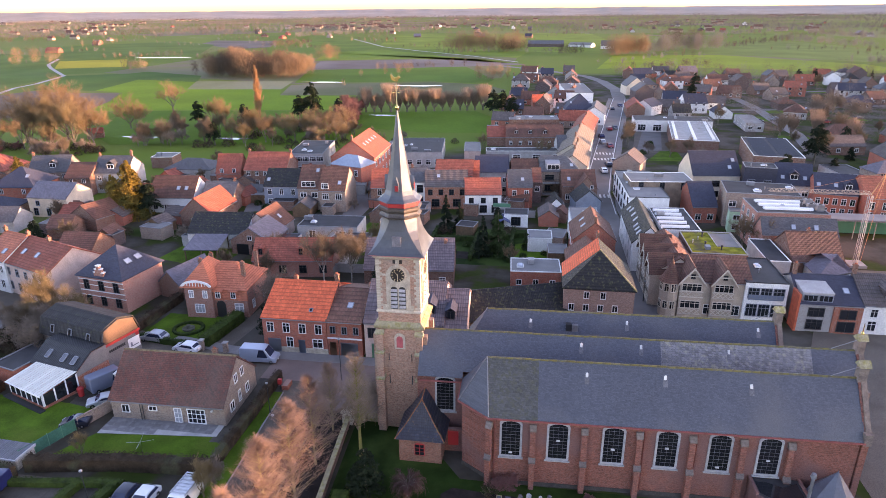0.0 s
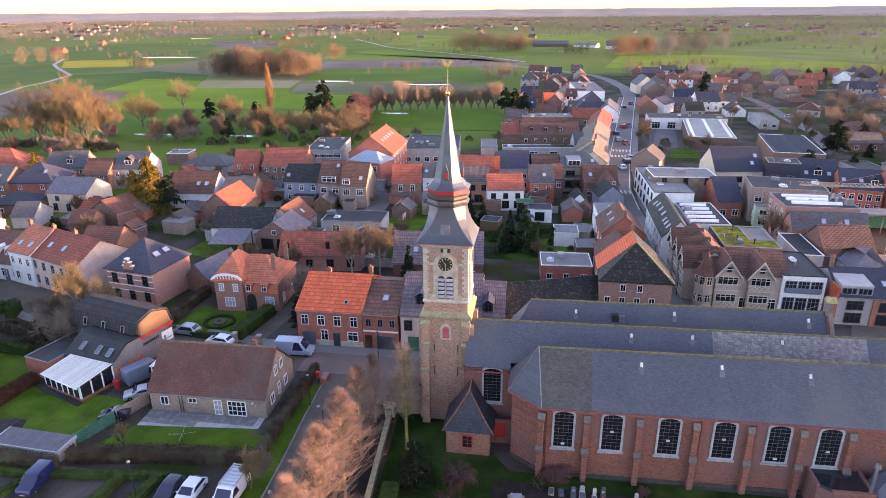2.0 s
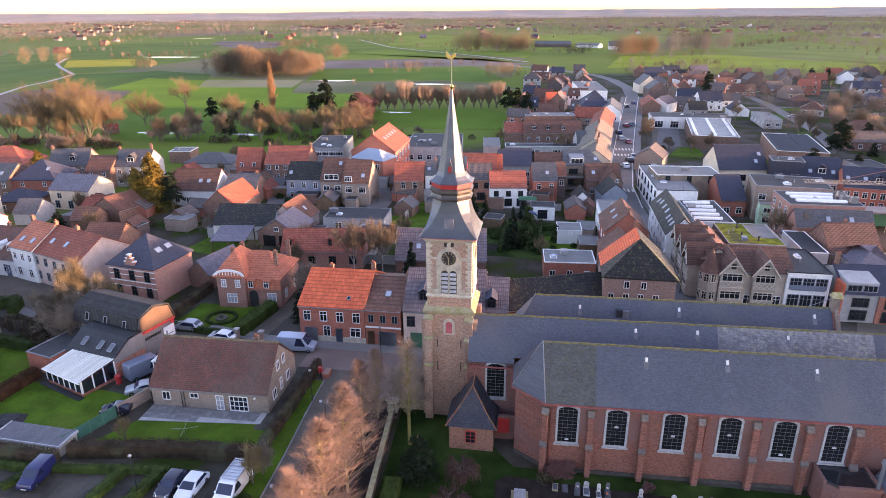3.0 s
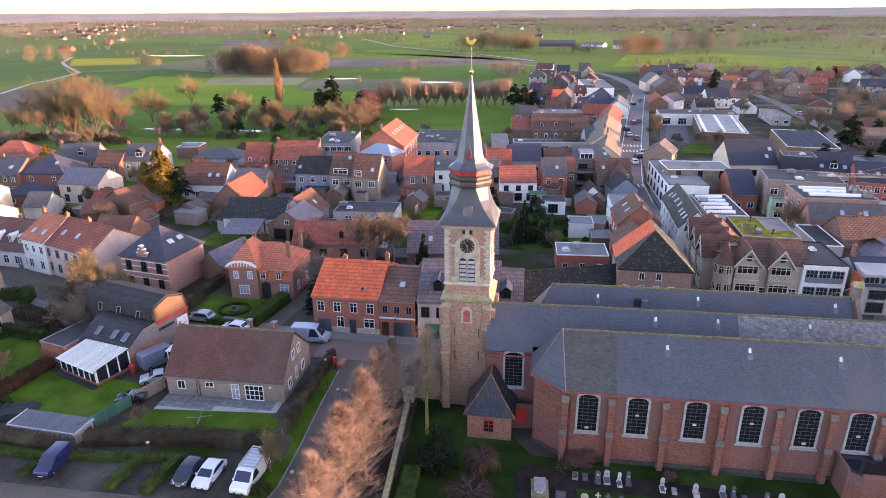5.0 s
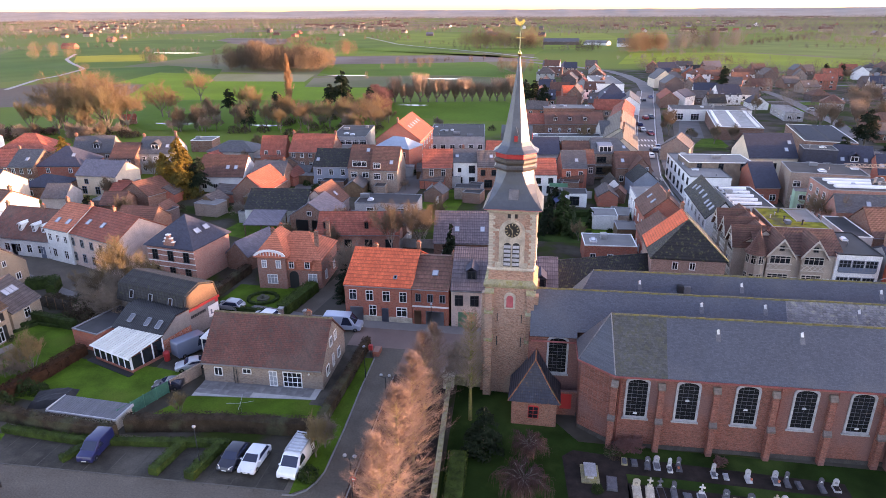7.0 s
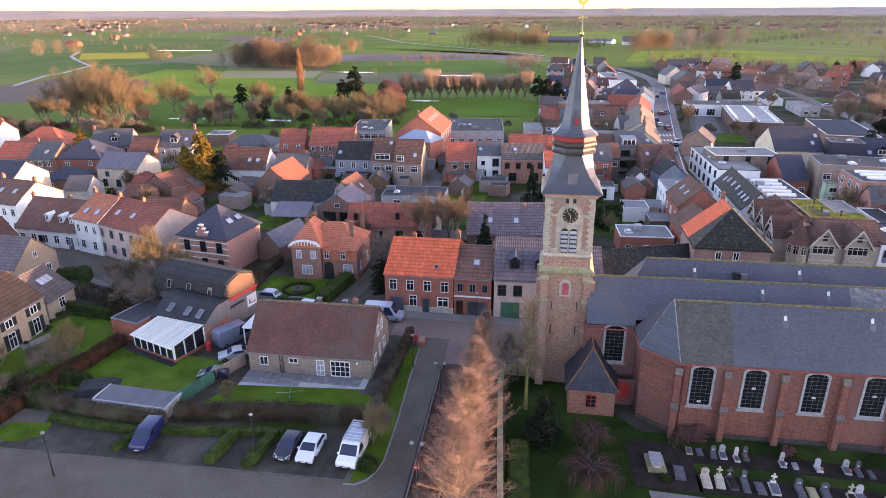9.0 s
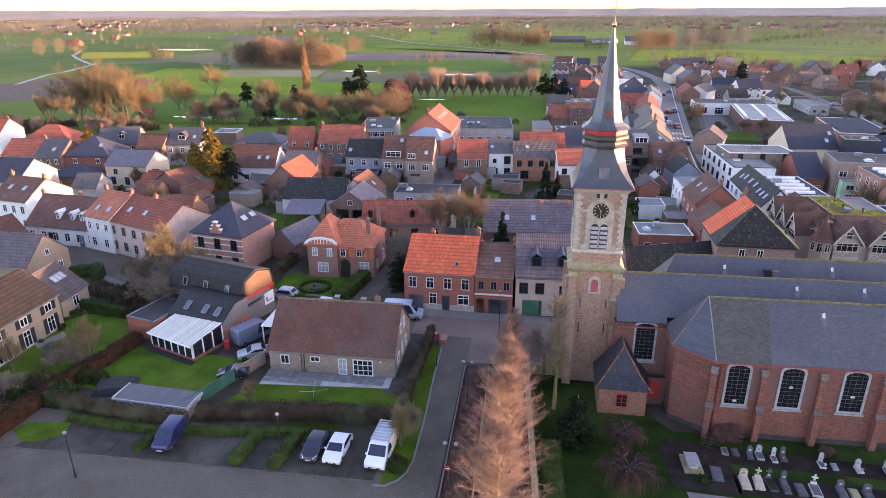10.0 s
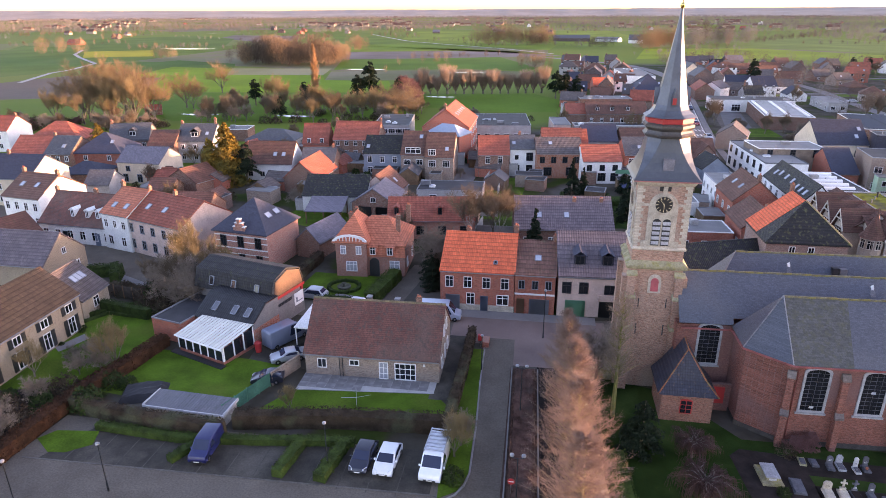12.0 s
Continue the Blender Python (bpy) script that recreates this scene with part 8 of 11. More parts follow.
# the school and the row behind the tower
house(-38.8, 121.5, 90, 20.0, 13.0, 7.6, 12.4, BRICK_RED, TILE_RED, "tall brick school wing with orange tiled roof", wins=(("f", 1.2, 5, 1.3, 1.8), ("f", 4.6, 5, 1.3, 1.8), ("l", 1.2, 3, 1.2, 1.8), ("l", 4.6, 3, 1.2, 1.8)), sky=((0.2, 0.6, "f"), (0.35, 0.6, "f"), (0.5, 0.6, "f"), (0.65, 0.6, "f"), (0.8, 0.6, "f")), chims=((0.02, 0, 1.4),), name="school", category="school")
house(-37.4, 107.2, -20, 10.5, 7.0, 7.0, 9.4, BRICK_RED, PALEBLUE, "white-trimmed school front with pale blue metal hipped roof", "hip", hip=3.4, wins=(("f", 1.0, 3, 1.2, 1.8), ("f", 4.2, 3, 1.2, 1.8)), name="schoolhouse", category="school")
house(-57.3, 129.4, 7.3, 10.5, 20.2, 6.2, 6.5, RENDER_GREY, ROOFFELT, "flat-roofed school block with solar panels", "flat", cap=ZINC, wins=(("f", 1.0, 5, 2.4, 1.6), ("f", 4.2, 5, 2.4, 1.4)))
house(-31.3, 143.3, 0.9, 10.5, 15.6, 4.4, 4.6, BRICK_BROWN, ROOFPALE, "low flat-roofed school block", "flat", cap=ZINC, wins=(("f", 0.9, 5, 1.6, 1.8),))
house(-24.1, 93.2, 7.7, 7.4, 10, 5.4, 9.0, BRICK_BROWN, TILE_RED, "red brick house with red tiled roof", wins=(("f", 3.3, 2, 1.1, 1.8, 0.1, 0.9),), doors=(("f", 0.25, 3.0, 2.2, DARKP),))
house(-17.3, 95.9, 7.7, 6.2, 10, 6.4, 8.8, RENDER_WHITE, SLATE_GREY, "white rendered house with dark window frames", wins=(("f", 3.6, 1, 1.6, 2.0, 0.5, 1.0), ("f", 3.9, 1, 0.9, 1.1, 0.05, 0.45), ("f", 0.5, 2, 1.5, 2.1)), frame_m=DARKP, chims=((0.4,0,0.9),), sky=((0.15,0.4,"f"),))
house(-8.7, 94.1, 7.7, 10.7, 10, 6.0, 8.8, mat("orange_brick", (0.4, 0.13, 0.07), 0.85, 0.2, 0.5, 10.0, 0.3, "brick"), TILE_GREY, "orange brick flats with green balcony", wins=(("f", 3.7, 4, 1.2, 1.5), ("f", 0.7, 2, 2.0, 2.0)), sky=((0.32,0.6,"f"),), frame_m=DARKP)
bal = thing("balcony", 6.4, 83.2, 0, 0, "green-panelled balcony of the brick flats", "balcony")
bm = bmesh.new()
box(bm, -2.1, 2.1, -1.2, 0.1, 3.2, 3.35)
part("deck", bm, CONCRETE, bal)
bm = bmesh.new()
box(bm, -2.1, 2.1, -1.25, -1.15, 3.35, 4.2)
part("panel", bm, GREENP, bal)
house(1.0, 90.5, 7.8, 8.8, 10, 5.2, 8.0, RENDER_WHITE, TILE_RED, "white houses with orange-brown tiled roof", wins=(("f", 3.0, 3, 1.2, 1.4), ("f", 0.6, 3, 1.8, 1.9)), frame_m=DARKP)
house(10.0, 79.5, 1, 5.5, 4.5, 2.9, 3.1, RENDER_WHITE, ROOFFELT, "white flat-roofed rear annex", "flat", wins=(("f", 0.4, 1, 2.2, 2.1),), frame_m=DARKP)
house(1.7, 108.5, 7.5, 8.8, 10, 6.4, 9.6, RENDER_GREY, SLATE_BLUE, "house with blue slate roof", wins=(("f", 0.9, 4, 1.1, 1.5), ("f", 3.6, 4, 1.0, 1.35)), )
house(-7.7, 103.7, 2.8, 10.0, 10, 6.4, 9.4, BRICK_BROWN, TILE_RED, "brick house with red tiled roof", wins=(("f", 0.9, 4, 1.1, 1.5), ("f", 3.6, 4, 1.0, 1.35)), )
house(9.8, 97.8, 6.6, 6.1, 10, 5.4, 8.6, BRICK_RED, SLATE_GREY, "red brick house with slate roof", wins=(("f", 3.1, 2, 1.1, 1.5), ("f", 0.5, 2, 1.2, 1.9)), sky=((0.6,0.4,"f"),))
house(14.0, 101.8, 6.6, 2.2, 9, 5.6, 8.2, BRICK_DARK, TILE_BROWN, "narrow dark brick house", wins=(("f", 3.1, 1, 1.2, 1.5),))
house(10.7, 108.6, 6.5, 7.2, 9, 6.0, 9.0, BRICK_BROWN, TILE_BROWN, "house with brown tiled roof", wins=(("f", 0.9, 3, 1.1, 1.5), ("f", 3.6, 3, 1.0, 1.35)), )
fl = house(19.6, 110.2, 6.3, 10.4, 11.0, 6.8, 9.9, BRICK_TAN, SLATE_GREY, "tan brick flats with slate roof and balconies", "hip", hip=0.4, hip2=3.0, wins=(("f", 4.3, 2, 2.4, 1.6), ("f", 1.3, 2, 2.4, 1.8)), sky=((0.82, 0.35, "f"),), frame_m=DARKP)
for z in (1.0, 3.9):
    bm = bmesh.new()
    box(bm, -4.4, 1.2, -6.9, -5.5, z - 0.2, z)
    bal = part("balcony", bm, CONCRETE, fl)
    bm = bmesh.new()
    for i in range(29):
        box(bm, -4.36 + i * 0.19, -4.33 + i * 0.19, -6.87, -6.84, z, z + 0.95)
    box(bm, -4.4, 1.2, -6.89, -6.82, z + 0.95, z + 1.02)
    part("railing", bm, DARKP, bal)
bm = bmesh.new()
prism(bm, [(-4.9, 6.9), (-4.9, 8.7), (-1.6, 9.1), (-1.6, 6.9)], "x", -3.6, 0.2)
dm = part("wide_dormer", bm, ZINC, fl)
window(dm, pose(-1.7, -4.93, 7.1), 3.2, 1.4, WHITE, None, 3, 1)
house(24.8, 103.0, 6.7, 8.6, 8.0, 4.5, 7.7, BRICK_BROWN, TILE_BROWN, "brown brick house with tiled roof", wins=(("f", 0.9, 3, 1.1, 1.5),), sky=((0.2,0.4,"f"),))
house(26.6, 100.3, 97, 6.0, 5.6, 4.2, 7.2, BRICK_BROWN, TILE_BROWN, "gabled brick wing with small upper windows", wins=(("l", 4.2, 2, 0.8, 0.9), ("l", 0.9, 2, 1.1, 1.4)))
house(-5.0, 104.7, 6.5, 7.3, 10, 5.6, 9.0, BRICK_BROWN, TILE_RED, "brick house with red tiled roof", wins=(("f", 0.9, 3, 1.1, 1.5), ("f", 3.6, 3, 1.0, 1.35)), )
house(2.4, 109.9, 6.4, 7.8, 10, 6.0, 9.6, BRICK_BROWN, SLATE_BLUE, "house with dark blue slate roof", wins=(("f", 0.9, 3, 1.1, 1.5), ("f", 3.6, 3, 1.0, 1.35)), )
house(-26.0, 144.0, 6.1, 17.6, 23.3, 4.7, 4.9, RENDER_GREY, ROOFFELT, "long low building with flat roof", "flat", cap=ZINC, wins=(("f", 0.9, 6, 1.6, 1.6),))
house(-7.4, 143.8, 6.2, 5.2, 14.6, 4.6, 4.8, RENDER_PINK, ROOFPALE, "flat-roofed rendered building with stepped parapet", "flat")
house(10.1, 146.8, 6.3, 26.4, 5.4, 3.4, 3.6, RENDER_GREY, ROOFFELT, "long low flat-roofed garage building", "flat", cap=WHITE, wins=(("f", 0.5, 4, 2.6, 2.0),))
house(12.1, 173.9, 5.7, 20.9, 12, 3.8, 7.2, BRICK_BROWN, TILE_BROWN, "long brick house with brown roof and white dormers", dormers=((0.18,1.6),(0.42,1.6),(0.68,1.6)), wins=(("f", 0.9, 6, 1.1, 1.5), ("f", 0.9, 6, 1.0, 1.35)), )
house(-1.8, 173.5, 5.8, 6.9, 10, 3.4, 6.4, BRICK_BROWN, TILE_RED, "brick barn with reddish roof")
house(-3.6, 181.3, 5.7, 4.4, 12.2, 4.2, 4.4, RENDER_GREY, ROOFPALE, "small building with pale metal roof", "flat")
house(11.2, 208.7, 5.5, 20.5, 10.3, 4.0, 4.2, BRICK_BROWN, ROOFPALE, "low workshop with pale roof", "flat")
house(14.2, 263.4, 4.6, 9.5, 12, 3.8, 6.8, BRICK_RED, TILE_ORANGE, "brick barn with orange roof")
house(30.8, 232.2, 5.3, 13.5, 14, 5.5, 11.5, RENDER_GREY, SLATE_BLUE, "large building with dark blue hipped roof", "hip", sky=((0.2,0.4,"f"),(0.8,0.4,"f")), wins=(("f", 1.0, 6, 1.6, 2.0),))
house(31.5, 287.1, 3.9, 13.1, 42.8, 7.2, 7.5, RENDER_WHITE, ROOFPALE, "white hall with flat roof", "flat")
house(21.5, 151.7, 6.0, 3.2, 10, 4.4, 7.6, RENDER_GREY, SLATE_GREY, "grey house with slate roof")
# along the street behind the church
hp = house(24.85, 32.65, 90, 9.6, 10.6, 7.4, 12.65, mat("brown_pink_brick", (0.31, 0.19, 0.155), 0.85, 0.22, 0.5, 10.0, 0.3, "brick", (0.22, 0.07), (0.36, 0.3, 0.27)), TILE_DARK, "brick corner house with dark hipped tiled roof", "hip", hip=3.25, hip2=0.9, wins=(("l", 5.7, 2, 0.85, 1.2, 0.2075, 0.6775), ("l", 3.6, 4, 0.9, 1.2, 0.0145, 0.8445), ("f", 3.4, 3, 1.0, 1.4), ("f", 0.8, 3, 1.0, 1.5)), chims=((0.93, 0, 0.9),))
bm = bmesh.new()
slab(bm, [(-0.65, 5.52, 7.47), (5.02, 5.52, 7.47), (3.9, 0.05, 12.66), (-1.5, 0.05, 12.66)], 0.05)
part("side_slope", bm, TILE_ORANGE, hp, "side slope laid with orange tiles")
bm = bmesh.new()
cyl(bm, (-5.05, -5.55, 7.42), (-1.55, 0, 12.67), 0.12, 0.1, 6)
part("mossy_hip", bm, STONE_MOSS, hp, "hip ridge grown with yellow moss")
house(24.2, 47.6, 91, 9.5, 7.2, 4.4, 7.2, BRICK_RED, TILE_BROWN, "lower brick house with brown tiled roof beside the street", wins=(("f", 0.9, 3, 1.0, 1.4), ("b", 0.9, 3, 1.0, 1.4)), chims=((0.1, 0, 1.1),))
house(25.8, 59.6, 92, 10.6, 8.0, 5.8, 9.3, BRICK_RED, TILE_BROWN, "red brick house with brown roof and skylights", wins=(("f", 3.0, 3, 1.0, 1.4), ("b", 3.0, 3, 1.0, 1.4)), sky=((0.3, 0.5, "b"), (0.65, 0.5, "b")), chims=((0.05, 0, 1.2),))
house(25.0, 71.0, 92, 11.0, 6.0, 5.3, 5.5, RENDER_WHITE, ROOFPALE, "white flat-roofed house beside the street", "flat", cap=ZINC, wins=(("l", 2.9, 2, 1.0, 1.3), ("b", 2.9, 4, 1.0, 1.3), ("b", 0.7, 3, 1.1, 1.5)))
house(15.6, 64.6, 2, 5.0, 5.5, 2.7, 2.9, RENDER_WHITE, ROOFPALE, "low white flat-roofed annex", "flat", cap=WHITE)
house(26.4, 91.2, 100, 7.0, 6.0, 3.8, 6.3, RENDER_BLUE, TILE_DARK, "pale blue gabled house by the street", wins=(("l", 0.9, 2, 1.0, 1.3),))
house(19.0, 88.6, 95, 6.0, 3.8, 2.8, 4.7, RENDER_WHITE, TILE_DARK, "small white cottage with dark roof in a yard", wins=(("l", 0.8, 1, 1.0, 1.2),))
house(20.4, 83.4, 80, 3.6, 3.0, 2.2, 3.4, BRICK_BROWN, TILE_BROWN, "small brick shed with brown roof in a yard", name="shed", category="shed", group="yard sheds", gutter=False)
ht = house(43.0, 41.5, 0, 12.6, 12.0, 6.3, 8.6, mat("beige_render", (0.46, 0.38, 0.31), 0.85, 0.12, 0.7, 9.0, 0.1), TILE_BROWN, "beige half-timbered building with brown roof, gables and bay windows", back=-0.5, wins=(("f", 0.6, 3, 1.4, 1.8),), name="half_timbered_house", category="house")
TIMB = mat("cream_timber", (0.5, 0.45, 0.38), 0.7, 0.1, 1.0, 9.0, 0.1)
INFILL = mat("beige_infill", (0.4, 0.33, 0.27), 0.85, 0.12, 0.7, 9.0, 0.1)


def bay_gable(parent, x, y, w, label):
    """A two-storey bay of windows with crossed timbers under a steep gable."""
    b = bmesh.new()
    prism(b, [(x - w / 2, 0.2), (x + w / 2, 0.2), (x + w / 2, 6.3), (x, 8.9), (x - w / 2, 6.3)], "y", y - 0.7, y + 2.5)
    bay = part("bay", b, INFILL, parent, label)
    b = bmesh.new()
    for s in (-1, 1):
        slab(b, [(x + s * (w / 2 + 0.45), y - 1.15, 5.9), (x, y - 1.15, 9.2), (x, y + 4.5, 9.2), (x + s * (w / 2 + 0.45), y + 4.5, 5.9)], 0.16)
    part("bay_roof", b, TILE_BROWN, parent)
    b = bmesh.new()
    for s in (-1, 1):
        prism(b, [(x + s * (w / 2 + 0.4), 5.75), (x + s * (w / 2 + 0.4), 6.1), (x, 9.1), (x, 8.7)], "y", y - 1.2, y - 1.08)
    prism(b, [(x - w * 0.3, 7.5), (x + w * 0.3, 7.5), (x + w * 0.3, 7.65), (x - w * 0.3, 7.65)], "y", y - 1.2, y - 1.08)
    part("bargeboard", b, TIMB, parent)
    for z in (0.9, 3.9):
        window(parent, pose(x, y - 0.75, z + 0.95), w * 0.86, 1.35, TIMB, GLASS, 4, 2)
        for k in range(4):
            b = bmesh.new()
            u0, u1 = x - w * 0.46 + w * 0.92 * k / 4, x - w * 0.46 + w * 0.92 * (k + 1) / 4
            for (pa, pb) in (((u0, z), (u1, z + 0.8)), ((u0, z + 0.8), (u1, z))):
                d = Vector((pb[0] - pa[0], pb[1] - pa[1])).normalized()
                nn = Vector((-d.y, d.x)) * 0.05
                prism(b, [(pa[0] - nn.x, pa[1] - nn.y), (pb[0] - nn.x, pb[1] - nn.y), (pb[0] + nn.x, pb[1] + nn.y), (pa[0] + nn.x, pa[1] + nn.y)], "y", y - 0.8, y - 0.7)
            part("crossed_timber", b, TIMB, parent)
        b = bmesh.new()
        box(b, x - w / 2 - 0.05, x + w / 2 + 0.05, y - 0.85, y - 0.7, z + 0.82, z + 0.94)
        box(b, x - w / 2 - 0.05, x + w / 2 + 0.05, y - 0.85, y - 0.7, z - 0.15, z - 0.03)
        part("rail", b, TIMB, parent)
    window(parent, pose(x, y - 0.73, 7.0), 0.7, 0.8, DARKP, GLASS, 2, 1)


bay_gable(ht, -3.0, -6.0, 3.6, "gabled bay with crossed timbers")
bay_gable(ht, 1.9, -6.0, 3.4, "gabled bay with crossed timbers")
bm = bmesh.new()
lathe(bm, [(1.5, 0.2), (1.5, 6.3)], 10, 0, -6.2, -5.6)
part("corner_turret", bm, INFILL, ht, "round corner turret")
bm = bmesh.new()
lathe(bm, [(1.85, 6.2), (1.3, 6.9), (0.7, 8.2), (0.08, 9.8), (0.03, 10.6)], 12, 0, -6.2, -5.6)
part("turret_roof", bm, TILE_BROWN, ht)
for z in (1.6, 4.6):
    for k in range(4):
        a = radians(-160 + k * 42)
        window(ht, pose(-6.2 + 1.45 * math.cos(a), -5.6 + 1.45 * math.sin(a), z, 0, 0, math.degrees(a) + 90), 0.85, 1.4, TIMB, GLASS, 2, 2)
wing = house(38.5, 46.5, -89, 15.0, 7.6, 6.2, 8.7, mat("beige_render", (0.46, 0.38, 0.31), 0.85), TILE_BROWN, "street wing of the half-timbered building with gabled bays", wins=(("f", 0.8, 5, 1.3, 1.6),), name="half_timbered_wing", category="house")
bay_gable(wing, 6.0, -3.8, 3.2, "gabled bay with crossed timbers")
bay_gable(wing, 1.4, -3.8, 3.2, "gabled bay with crossed timbers")
bay_gable(wing, -3.4, -3.8, 3.2, "gabled bay with crossed timbers")
mw = house(51.4, 40.6, 0, 6.4, 11.0, 6.5, 6.7, RENDER_WHITE, ROOFFELT, "white modern house with large glazing and flat dark roof", "flat", cap=ROOFFELT, wins=(("f", 4.0, 3, 1.75, 1.9, 0.06, 0.94), ("f", 0.9, 3, 1.75, 2.2, 0.06, 0.94)), frame_m=GREYP)
bm = bmesh.new()
box(bm, -2.6, 2.6, -5.6, -5.52, 3.8, 4.7)
part("dark_panel", bm, BLUEP, mw)
rp = thing("party_wall", 55.45, 33.9, 0, 0, "red rendered party wall beside the white house", "wall")
bm = bmesh.new()
box(bm, -0.14, 0.2, -1.3, 1.4, 0, 6.2)
part("shaft", bm, mat("orange_red_render", (0.5, 0.1, 0.05), 0.8), rp)
gh = house(60.2, 38.2, 0, 9.0, 11.0, 4.7, 7.3, RENDER_GREY, SLATE_BLUE, "grey house with slate roof, wide dormer and red brick bay", wins=(("f", 2.6, 1, 2.4, 1.5, 0.05, 0.5), ("f", 0.4, 1, 2.4, 1.7, 0.05, 0.5)), sky=((0.8, 0.45, "f"),), chims=((0.05, 0, 2.0),), frame_m=DARKP)
bm = bmesh.new()
box(bm, 0.4, 4.5, -5.75, -5.5, 0, 4.5)
bay = part("brick_bay", bm, mat("orange_red_brick", (0.4, 0.11, 0.06), 0.85, 0.2, 0.5, 10.0, 0.3, "brick"), gh)
window(bay, pose(2.45, -5.78, 2.5), 2.4, 1.6, DARKP, None, 2, 1)
window(bay, pose(2.45, -5.78, 0.3), 2.6, 1.8, DARKP, None, 2, 1)
bm = bmesh.new()
prism(bm, [(-5.2, 4.7), (-5.2, 6.3), (-5.35, 6.35), (-5.3, 6.5), (-1.2, 6.9), (-1.2, 4.7)], "x", -4.3, 0.2)
dm = part("wide_dormer", bm, RENDER_GREY, gh, "wide flat-topped grey dormer")
window(dm, pose(-3.1, -5.23, 5.0), 2.1, 1.1, GREYP, None, 3, 1)
window(dm, pose(-0.9, -5.23, 5.0), 2.0, 1.1, GREYP, None, 3, 1)
house(69.8, 38.4, 0, 10.0, 11.0, 4.9, 7.8, RENDER_WHITE, TILE_GREY, "white house with grey-brown roof and dormer", wins=(("f", 2.9, 3, 1.1, 1.4), ("f", 0.6, 3, 1.3, 1.7)), dormers=((0.4, 1.6),), chims=((0.02, 0, 1.6),))
house(83.0, 41.0, 0, 13.0, 11.0, 6.0, 9.0, BRICK_BROWN, TILE_BROWN, "brick house with brown roof on the square", wins=(("f", 3.2, 4, 1.1, 1.5), ("f", 0.6, 4, 1.3, 1.7)), chims=((0.9, 0, 1.6),))
house(36.0, 64.2, 90, 20.6, 5.8, 5.85, 8.9, RENDER_WHITE, TILE_DARK, "white street house with mossy black roof and many skylights", wins=(("b", 3.6, 6, 1.2, 1.5), ("b", 0.8, 6, 1.2, 1.6)), sky=((0.1, 0.4, "b"), (0.2, 0.4, "b"), (0.3, 0.4, "b"), (0.45, 0.5, "b"), (0.6, 0.5, "b"), (0.75, 0.5, "b"), (0.85, 0.4, "b"), (0.5, 0.4, "f")))
house(46.9, 52.4, 0, 9.4, 11.8, 6.8, 7.0, BRICK_BROWN, MOSSROOF, "flat roof grown with yellow-green sedum", "flat", cap=CONCRETE)
house(58.5, 57.0, 0, 4.0, 12.0, 4.2, 4.4, RENDER_GREY, ROOFFELT, "flat felt roof behind the houses", "flat", cap=WHITE)
house(42.7, 67.0, 2, 7.4, 15.0, 6.5, 6.7, RENDER_WHITE, ROOFFELT, "white flat-roofed extension with roof lights", "flat", cap=WHITE)
for i in range(5):
    bm = bmesh.new()
    prism(bm, [(-0.55, 0), (0.55, 0), (0.45, 0.3), (0.0, 0.5), (-0.45, 0.3)], "x", -2.7, 2.7)
    rl = thing("roof_light", 42.0, 61.6 + i * 2.7, 6.72, 3, "long white roof light", "roof light", "roof lights")
    part("curb", bm, WHITE, rl)
house(44.4, 98.6, 4.4, 15.2, 9.6, 7.3, 7.5, TIMBER, ROOFPALE, "timber-clad block with flat roof", "flat", cap=WHITE, wins=(("f", 5.6, 3, 1.2, 1.8),), frame_m=DARKP)
house(40.0, 97.0, 92, 26.0, 9.0, 6.0, 6.2, RENDER_WHITE, ROOFPALE, "white modern flat-roofed street block", "flat", wins=(("b", 3.9, 6, 1.4, 1.7), ("b", 0.8, 6, 1.6, 1.9)), frame_m=DARKP, cap=DARKP)
house(52.7, 91.7, 6.8, 5.6, 12, 4.0, 8.4, BRICK_RED, SLATE_BLUE, "brick house with deep blue slate roof", wins=(("f", 0.8, 2, 1.4, 1.5),))
house(59.7, 112.0, 6.3, 12.1, 12, 6.6, 11.6, RENDER_CREAM, SLATE_BLUE, "modern cream flats with blue slate roof", wins=(("f", 3.6, 3, 2.0, 1.6), ("f", 0.8, 3, 2.0, 1.6)), sky=((0.8,0.3,"f"),(0.9,0.6,"f")), frame_m=DARKP)
house(70.5, 106.4, -8.3, 7.5, 5.9, 7.6, 9.4, SLATE_BLUE, ROOFFELT, "dark slate-clad modern flats", "flat", wins=(("f", 5.0, 2, 1.8, 1.4), ("f", 1.4, 2, 1.8, 1.4)), frame_m=GREYP)
house(78.9, 107.6, -10.8, 8.4, 11, 5.6, 9.8, RENDER_GREY, SLATE_BLUE, "slate-roofed flats with dormer windows", sky=((0.2,0.3,"f"),(0.8,0.3,"f")), dormers=((0.5,2.2),), wins=(("f", 2.8, 3, 1.4, 1.4),))
house(85.8, 99.8, -11.1, 9.1, 11, 5.6, 9.2, BRICK_RED, SLATE_BLUE, "brick terrace with blue slate roof", sky=((0.1,0.4,"f"),(0.5,0.4,"f")), dormers=((0.78,1.8),), wins=(("f", 3.0, 5, 1.1, 1.6), ("f", 0.6, 5, 1.1, 1.6)))
house(95.7, 96.9, 1.3, 11.7, 11, 5.8, 9.6, BRICK_RED, TILE_RED, "brick house with red and slate roof", wins=(("f", 3.0, 4, 1.2, 1.8), ("f", 0.6, 4, 1.2, 1.8)))
